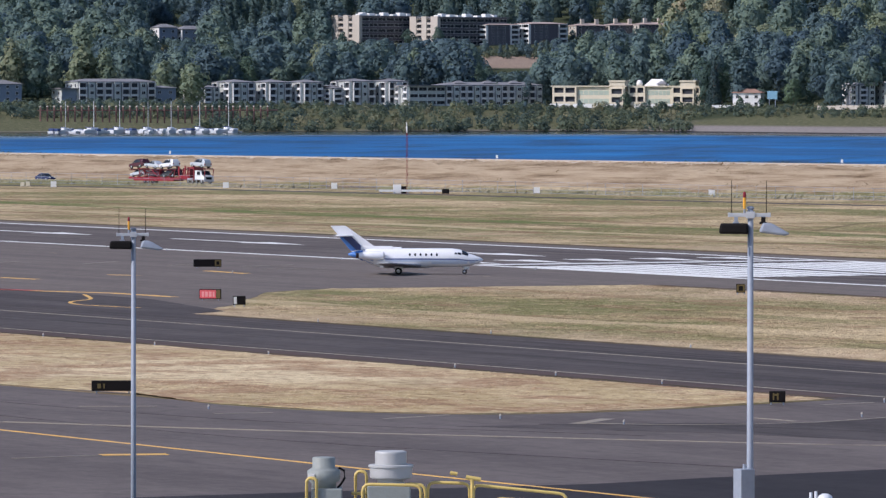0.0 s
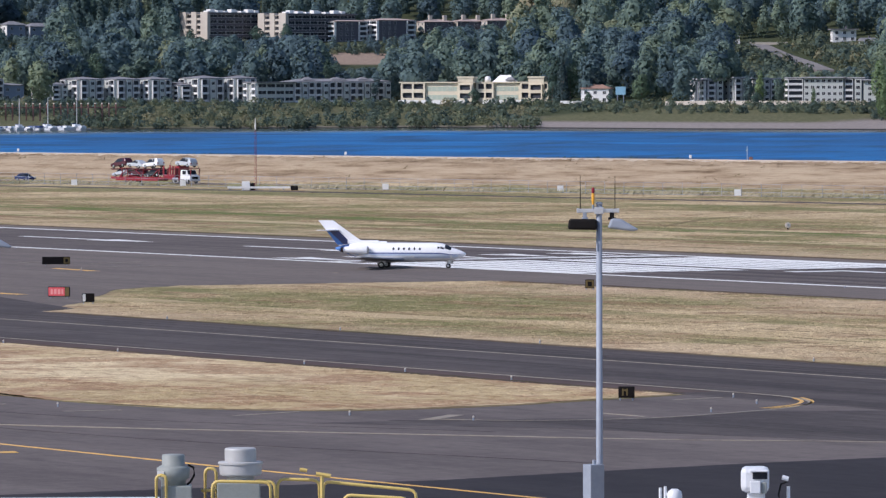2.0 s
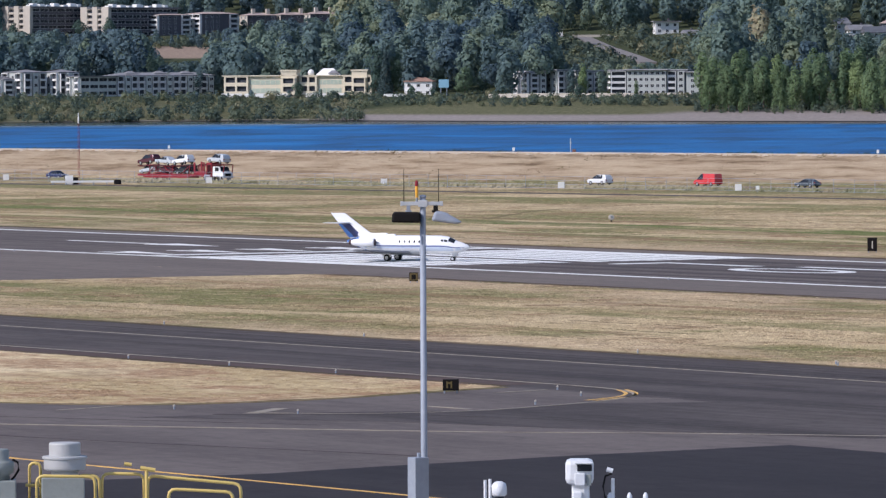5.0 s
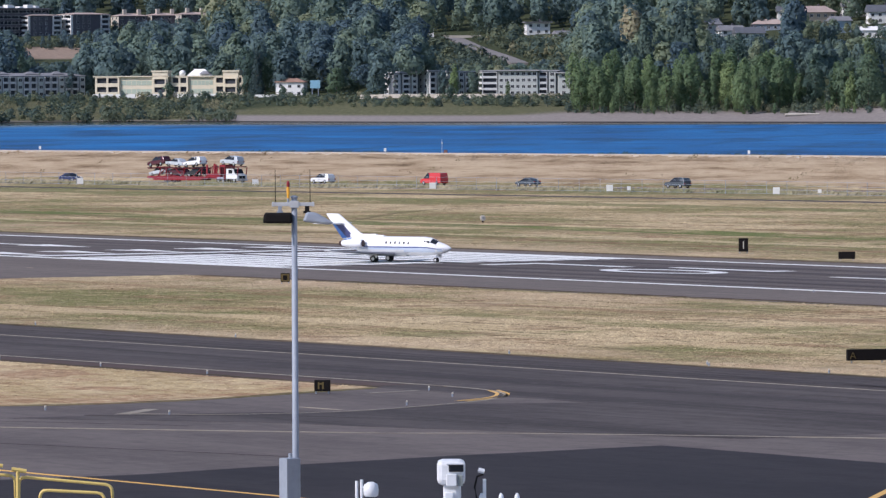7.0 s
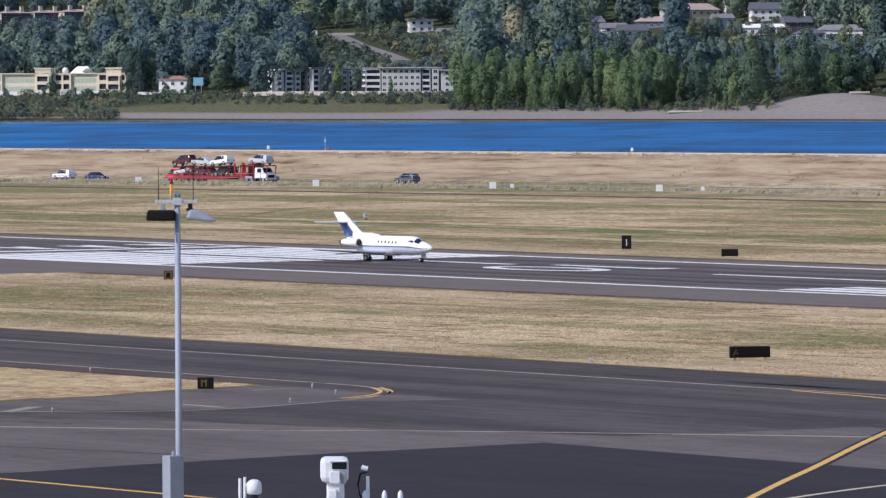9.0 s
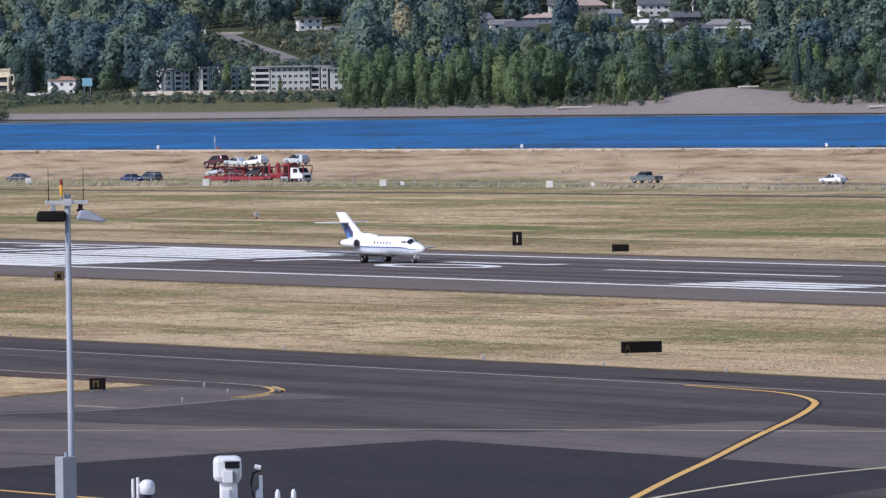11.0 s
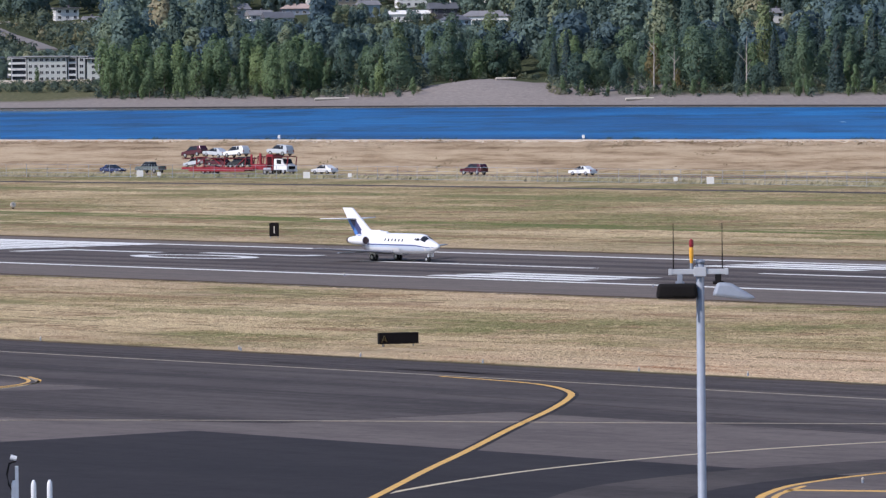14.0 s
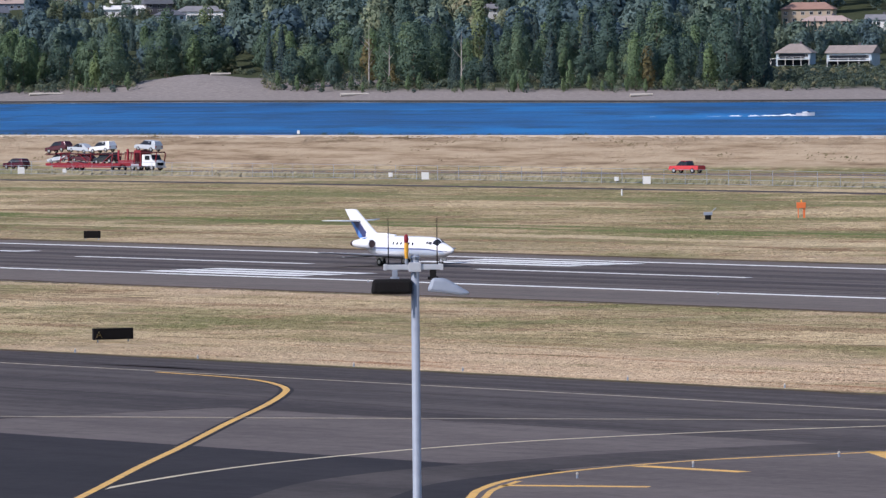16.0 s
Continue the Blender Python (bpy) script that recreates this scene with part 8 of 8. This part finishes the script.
def roof_gear():
    d = 110.0
    v = roof_thing("roof_vent", "small grey-green turned roof vent with a hose", "vent", 62.911, d, "roof vents")
    part("base", boxes((-0.2, 0.3, -0.3, 0.3, 0, 1.22), bevel=0.02), M_VENT, v)
    part("vent_pipe", turned(bmesh.new(), [(0.20, 1.22), (0.20, 1.30), (0.26, 1.34), (0.27, 1.5), (0.24, 1.52), (0.185, 1.55), (0.185, 1.70), (0.17, 1.72)], 24), M_VENT, v, smooth=True)
    part("hose", pipe(bmesh.new(), [(0.24, 0, 1.55), (0.33, 0, 1.50), (0.34, 0, 1.38), (0.28, 0, 1.28), (0.22, 0, 1.22)], 0.018), M_BLACK, v), part("label", boxes((-0.26, -0.15, -0.24, -0.215, 1.40, 1.46)), M_WHITE, v)
    v = roof_thing("roof_vent", "large white turned roof vent on a square base", "vent", 62.344, d, "roof vents")
    part("base", boxes((-0.38, 0.32, -0.35, 0.35, 0, 1.27), bevel=0.02), M_VENT, v, "grey square base")
    part("collar", turned(bmesh.new(), [(0.24, 1.27), (0.22, 1.29), (0.22, 1.35), (0.25, 1.37)], 24), M_VENT_PALE, v, smooth=True)
    part("vent_body", turned(bmesh.new(), [(0.28, 1.365), (0.33, 1.38), (0.34, 1.40), (0.345, 1.555), (0.365, 1.56), (0.365, 1.59), (0.345, 1.60), (0.27, 1.602)], 72), M_VENT_PALE, v)
    part("vent_cap", turned(bmesh.new(), [(0.255, 1.60), (0.258, 1.79), (0.25, 1.81), (0.23, 1.82)], 72), M_VENT_PALE, v, "round white vent cap")
    r = roof_thing("yellow_guard_rail", "bent yellow pipe guard rails round a roof hatch", "guard rail", 62.0, d, "guard rails")
    for x0, x1, z0, z1, y in ((-2.02, -1.86, 1.40, 0, -0.35), (-1.24, -1.06, 1.46, 0, 0.5), (-1.11, -0.17, 1.32, 0, -0.7), (-0.46, -0.10, 1.30, 0, -0.2), (-0.06, 0.62, 1.30, 0, 0.2)):
        hoop(r, [(x0, y, 0), (x0, y, z0), (x1, y, z0 - (0.02 if x1 - x0 > 0.3 else 0)), (x1, y, 0)])
    hoop(r, [(-1.3, 0.15, 1.12), (-0.9, 0.15, 1.12)])
    t = part("swing_gate", tubes(((0.66, -0.1, 0), (0.66, -0.1, 1.38), 0.03), ((0.56, -0.1, 1.40), (0.80, -0.1, 1.36), 0.035), n=8), M_YELLOW_PIPE, r)
    part("handle", tubes(((0.30, 0.1, 1.46), (0.42, 0.1, 1.44), 0.03), n=8), M_YELLOW_PIPE, t)
    r = roof_thing("yellow_guard_rail", "wide bent yellow pipe guard rail on the roof", "guard rail", 61.25, d, "guard rails")
    hoop(r, [(-0.76, 0, 0), (-0.76, 0, 1.27), (0.75, 0, 1.12), (0.75, 0, 0)])
    hoop(r, [(-0.42, -0.5, 0), (-0.42, -0.5, 1.08), (0.62, -0.5, 1.02), (0.62, -0.5, 0)])
    g = roof_thing("roof_duct", "long pale grey roof duct", "duct", 63.65, d)
    part("duct", boxes((-3.2, 1.2, -0.15, 0.15, 0.86, 1.02), bevel=0.02), M_HULL, g)
    for x in (-2.6, -0.8, 0.9):
        part("foot", boxes((x - 0.06, x + 0.06, -0.1, 0.1, 0, 0.87)), M_VENT, g)
    # cameras and antennas
    c = roof_thing("dome_camera", "white dome camera hung from a twin post", "camera", 58.707, d)
    for x in (-0.17, -0.09):
        part("post", tubes(((x, 0, 0), (x, 0, 1.16 if x < -0.1 else 1.18), 0.025), n=8), M_HULL, c)
    part("arm", tubes(((-0.09, 0, 1.05), (0.0, 0, 1.05), 0.03), n=8), M_HULL, c)
    part("housing", turned(bmesh.new(), [(0.05, 1.14), (0.11, 1.10), (0.125, 1.02), (0.12, 0.92), (0.09, 0.90)], 18, pose(0.06, 0, 0)), M_HULL, c, smooth=True), part("dome", turned(bmesh.new(), [(0.085, 0.90), (0.07, 0.84), (0.02, 0.81)], 14, pose(0.06, 0, 0)), M_GLASS, c, smooth=True)
    c = roof_thing("camera_housing", "large white weatherproof camera housing on a pan-tilt stand", "camera", 57.986, d)
    part("housing", boxes((-0.25, 0.21, -0.20, 0.26, 1.09, 1.50), bevel=0.085), M_HULL, c, smooth=False)
    part("sun_hood", boxes((-0.10, 0.20, -0.30, -0.10, 1.43, 1.46), bevel=0.01), M_HULL, c), part("front_window", boxes((-0.06, 0.18, -0.225, -0.19, 1.31, 1.42), bevel=0.01), M_GLASS, c, "dark camera window")
    part("lamp_box", boxes((-0.10, 0.07, -0.31, -0.19, 1.08, 1.28), bevel=0.015), M_HULL, c), part("bracket", boxes((0.09, 0.17, -0.27, -0.19, 1.08, 1.26), bevel=0.01), M_VENT, c), part("stand", boxes((-0.15, 0.14, -0.12, 0.12, 0.72, 1.09), bevel=0.03), M_HULL, c), part("motor_box", boxes((-0.13, 0.02, -0.2, -0.12, 0.78, 0.98), bevel=0.02), M_HULL, c), part("post", tubes(((0, 0, 0), (0, 0, 0.73), 0.09), n=14), M_HULL, c)
    c = roof_thing("roof_antenna", "short white post with a looped black cable", "antenna", 57.752, d)
    part("post", tubes(((0.07, 0, 0), (0.07, 0, 1.18), 0.03), n=10), M_HULL, c), part("head", tubes(((-0.03, 0, 1.33), (0.07, 0, 1.30), 0.04), n=10), M_HULL, c), part("cable", pipe(bmesh.new(), [(0.06, 0, 1.26), (-0.05, 0, 1.22), (-0.09, 0, 1.05), (-0.06, 0, 0.88), (0.0, 0, 0.78), (0.03, 0, 0.6)], 0.016), M_BLACK, c)
    for az in (57.74, 57.575, 57.44):
        k = roof_thing("stub_antenna", "small white rounded antenna on the roof", "antenna", az, d, "small white antennas")
        part("dome", turned(bmesh.new(), [(0.04, 0.0), (0.045, 0.82), (0.04, 0.90), (0.015, 0.95)], 12), M_HULL, k, smooth=True)


roof_gear()

# ---- grass tufts on the field ----
def spread(n, y0, y1, az0=47.0, az1=66.8):
    """Places strewn over a strip of the airfield."""
    Y = y0 + (y1 - y0) * rng.random(n)
    return -Y * np.tan(np.radians(az0 + (az1 - az0) * rng.random(n))), Y


def tufts():
    def strew(name, label, X, Y, Z, wide, tall, bald, mt, seed):
        q = 0.6 * patchy(X, Y, 7.0, seed) + 0.4 * patchy(X, Y, 2.1, seed + 1)
        k = q > bald
        tagged(part(name, tuft_mesh(name, X[k], Y[k], Z[k], wide, tall * (0.5 + q[k]), mt), None), label, "grass", kind="stuff")
    turf = ground_material("turf_tufts", True)
    X, Y = spread(260000, 172, 221)
    k = (X < np.interp(Y, [184, 187, 192, 198, 206, 221], [-404, -365, -358, -356.5, -358, -364])) & (X > -560) & (Y > np.interp(X, [-700, -404, -390, -375], [171, 185, 187, 186]))
    strew("island_grass", "pale dry grass tufts on the island", X[k], Y[k], np.full(k.sum(), 0.04), 0.30, 0.035, 0.22, M_ISLAND_TUFT, 3)
    X, Y = spread(240000, 255.3, 329.8)
    k = X > np.interp(Y, [253, 270, 287, 298, 331], [-518, -543, -571, -579, -576])
    strew("turf_grass", "dry mown grass tufts between taxiway and runway", X[k], Y[k], np.zeros(k.sum()), 0.34, 0.045, 0.24, turf, 5)
    X, Y = spread(170000, 405.5, 600)
    tx, ty = [p[0] for p in track], [p[1] for p in track]
    road = 578.0 + 0.202 * (X + 1205) - 8
    k = (np.abs(Y - np.interp(X, tx, ty)) > 3.6) & (Y < road) & (X > -1290)
    for pts in ([(-1000, 455), (-859, 459), (-808, 460), (-757, 466), (-700, 458), (-657, 454.3), (-629, 459), (-602, 463.6), (-540, 468)], [(-760, 430), (-700, 434), (-640, 431), (-560, 436)]):
        k &= np.abs(Y - np.interp(X, [p[0] for p in pts], [p[1] for p in pts]) + 1.2) > 2.2
    strew("far_turf_grass", "dry mown grass tufts beyond the runway", X[k], Y[k], np.zeros(k.sum()), 0.6, 0.05, 0.26, turf, 8)
    x, e = -1330 + 800 * rng.random(60000), -17 + 17.5 * rng.random(60000)
    Y = 619 + (e + 0.233 * (x + 1161)) / 0.972
    strew("dyke_weeds", "brown dead weed clumps on the dyke slope", *[q[(patchy(x, Y, 4.0, 41) > np.interp(x, [-1300, -950, -700], [0.93, 0.84, 0.66])) & (np.arange(len(x)) % 4 == 0)] for q in (x, Y, ground_z(x, Y) - 0.05)], 0.6, 0.28, 0.2, M_RUT, 14)
    xf = -1330 + 800 * rng.random(9000)
    yf = 619 + (2.9 + 1.2 * rng.random(9000) + 0.233 * (xf + 1161)) / 0.972
    k = patchy(xf, yf, 14.0, 51) > np.interp(xf, [-1300, -900, -750], [0.45, 0.52, 0.8])
    strew("crest_fringe", "dark fringe of growth along the river side of the crest", xf[k], yf[k], np.full(k.sum(), 4.75), 0.8, 0.46, 0.0, M_FIR, 16)
    strew("dyke_grass", "tall straw grass on the dyke slope", x, Y, ground_z(x, Y) - 0.05, 0.5, 0.13, 0.30, turf, 12)


tufts()

# ---- a motor boat on the river ----
M_FOAM = surface("white_wake_foam", (0.80, 0.82, 0.84), (0.5, 0.58, 0.66), 0.9, scale=0.8, fine=4)
BOAT_0 = bearing(48.62, 2105, -3.0)
boat = thing("speed_boat", "white motor boat running fast with a foaming wake", "boat", pose(*BOAT_0, 0, 0, 42))
part("hull", hull_mesh(5.8, 2.1, 0.95), None, boat), part("cabin", boxes((-0.9, 0.9, -0.65, 0.65, 0.85, 1.3), bevel=0.2), M_HULL, boat), part("windscreen", boxes((0.5, 1.0, -0.6, 0.6, 1.0, 1.4)), M_GLASS, boat)


def foam(x0, x1, w, h, seed):
    """A torn, tapering ridge of foam along the boat's track."""
    r = random.Random(seed)
    bm, n, rings = bmesh.new(), max(6, int((x1 - x0) * 2.2)), []
    for k in range(n + 1):
        u = k / n
        t = math.sin(math.pi * min(1, max(0.03, u))) ** 0.6
        rings.append([bm.verts.new((x0 + (x1 - x0) * u, 0.3 * r.uniform(-1, 1) + w * t * math.cos(a), h * t * r.uniform(0.35, 1.1) * math.sin(a) - 0.04)) for a in (0, 0.6, 1.2, 1.9, 2.5, math.pi)])
    for p, q in zip(rings, rings[1:]):
        for a in range(5):
            bm.faces.new((p[a], p[a + 1], q[a + 1], q[a]))
    return bm


for k, (x0, x1, w, h) in enumerate(((-8.5, -2.2, 1.0, 0.75), (-14.5, -7.5, 1.4, 0.40), (-18.0, -14.0, 1.2, 0.48), (-24, -19.5, 1.4, 0.42), (-31, -25.5, 1.2, 0.14), (-49, -46.5, 1.0, 0.16))):
    part("wake", foam(x0, x1, w, h, 40 + k), M_FOAM, boat, "torn white foam of the wake")
part("bow_spray", foam(-2.4, 1.6, 1.5, 0.55, 60), M_FOAM, boat, "white spray thrown from the bow")


# ---- what moves ----
JET_ROWS = [  # seconds, x, y of the main wheels, heading
    (0.0, -620.4, 326.0, 61.8), (1.5, -622.8, 339.5, 52.5), (2.5, -620.9, 346.3, 48.0), (3.5, -618.2, 352.0, 44.0), (5.0, -612.4, 359.8, 36.5), (6.0, -608.0, 364.5, 30.5), (7.0, -602.7, 368.3, 24.0),
    (8.0, -595.9, 371.2, 14.0), (9.0, -588.5, 373.2, 7.5), (10.2, -578.3, 374.5, 2.0), (11.5, -565.9, 375.0, 0.3), (12.5, -553.3, 375.2, 0.0), (13.5, -537.1, 375.3, 0.0), (14.5, -517.4, 375.3, 0.0),
    (15.5, -494.7, 375.3, 0.0), (16.0, -482.2, 375.3, 0.0)]
CARRIER_X = [(0, -1198.5), (0.5, -1188.0), (1.5, -1167.0), (2.5, -1146.2), (3.5, -1126.0), (5, -1096.5), (6, -1077.2), (7, -1058.1), (8, -1039.2), (9, -1020.6), (10, -1002.6), (11.3, -979.4), (12.5, -958.0), (13.5, -940.6), (14.5, -923.6), (15.3, -910.2), (16, -898.3)]
SEDAN_X = [(0, -1239.3), (0.5, -1228.6), (1.5, -1207.2), (2.5, -1186.0), (3.5, -1164.8), (5, -1133), (6, -1112.2), (7, -1092.4), (8, -1072.9), (9, -1053.6), (10, -1034.6), (11.3, -1010.2), (12.5, -988.4), (13.5, -970.3), (14.5, -952.2), (15.3, -938), (16, -925.6)]


def motions():
    walk(jet, [(t, pose(x, y, 0.04, 0, 0, a)) for t, x, y, a in JET_ROWS])
    walk(carrier, [(t, pose(*lane(x), 0.08, 0, 0, ROAD_TURN)) for t, x in CARRIER_X])
    for ob, dx, dz, turn, tilt in carried_cars:
        walk(ob, [(t, pose(*lane(x), 0.08, 0, 0, ROAD_TURN) @ pose(dx, 0, dz + 0.08, 0, tilt, turn)) for t, x in CARRIER_X])
    walk(cars[0], [(t, pose(*lane(x), 0.08, 0, 0, ROAD_TURN)) for t, x in SEDAN_X])
    times = [0, 0.2, *range(1, 16), 15.8, 16]
    for ob, (form, pt, nm, lab, off, x0, v) in zip(cars[1:], TRAFFIC[1:]):
        walk(ob, [(t, pose(*lane(x0 + v * t, off), 0.08, 0, 0, ROAD_TURN + 180)) for t in times])
    run = Vector((math.cos(radians(42)), math.sin(radians(42)), 0)) * 15.0
    walk(boat, [(t, pose(*(BOAT_0 + run * (t - 16)), 0, 0, 42)) for t in times])


motions()
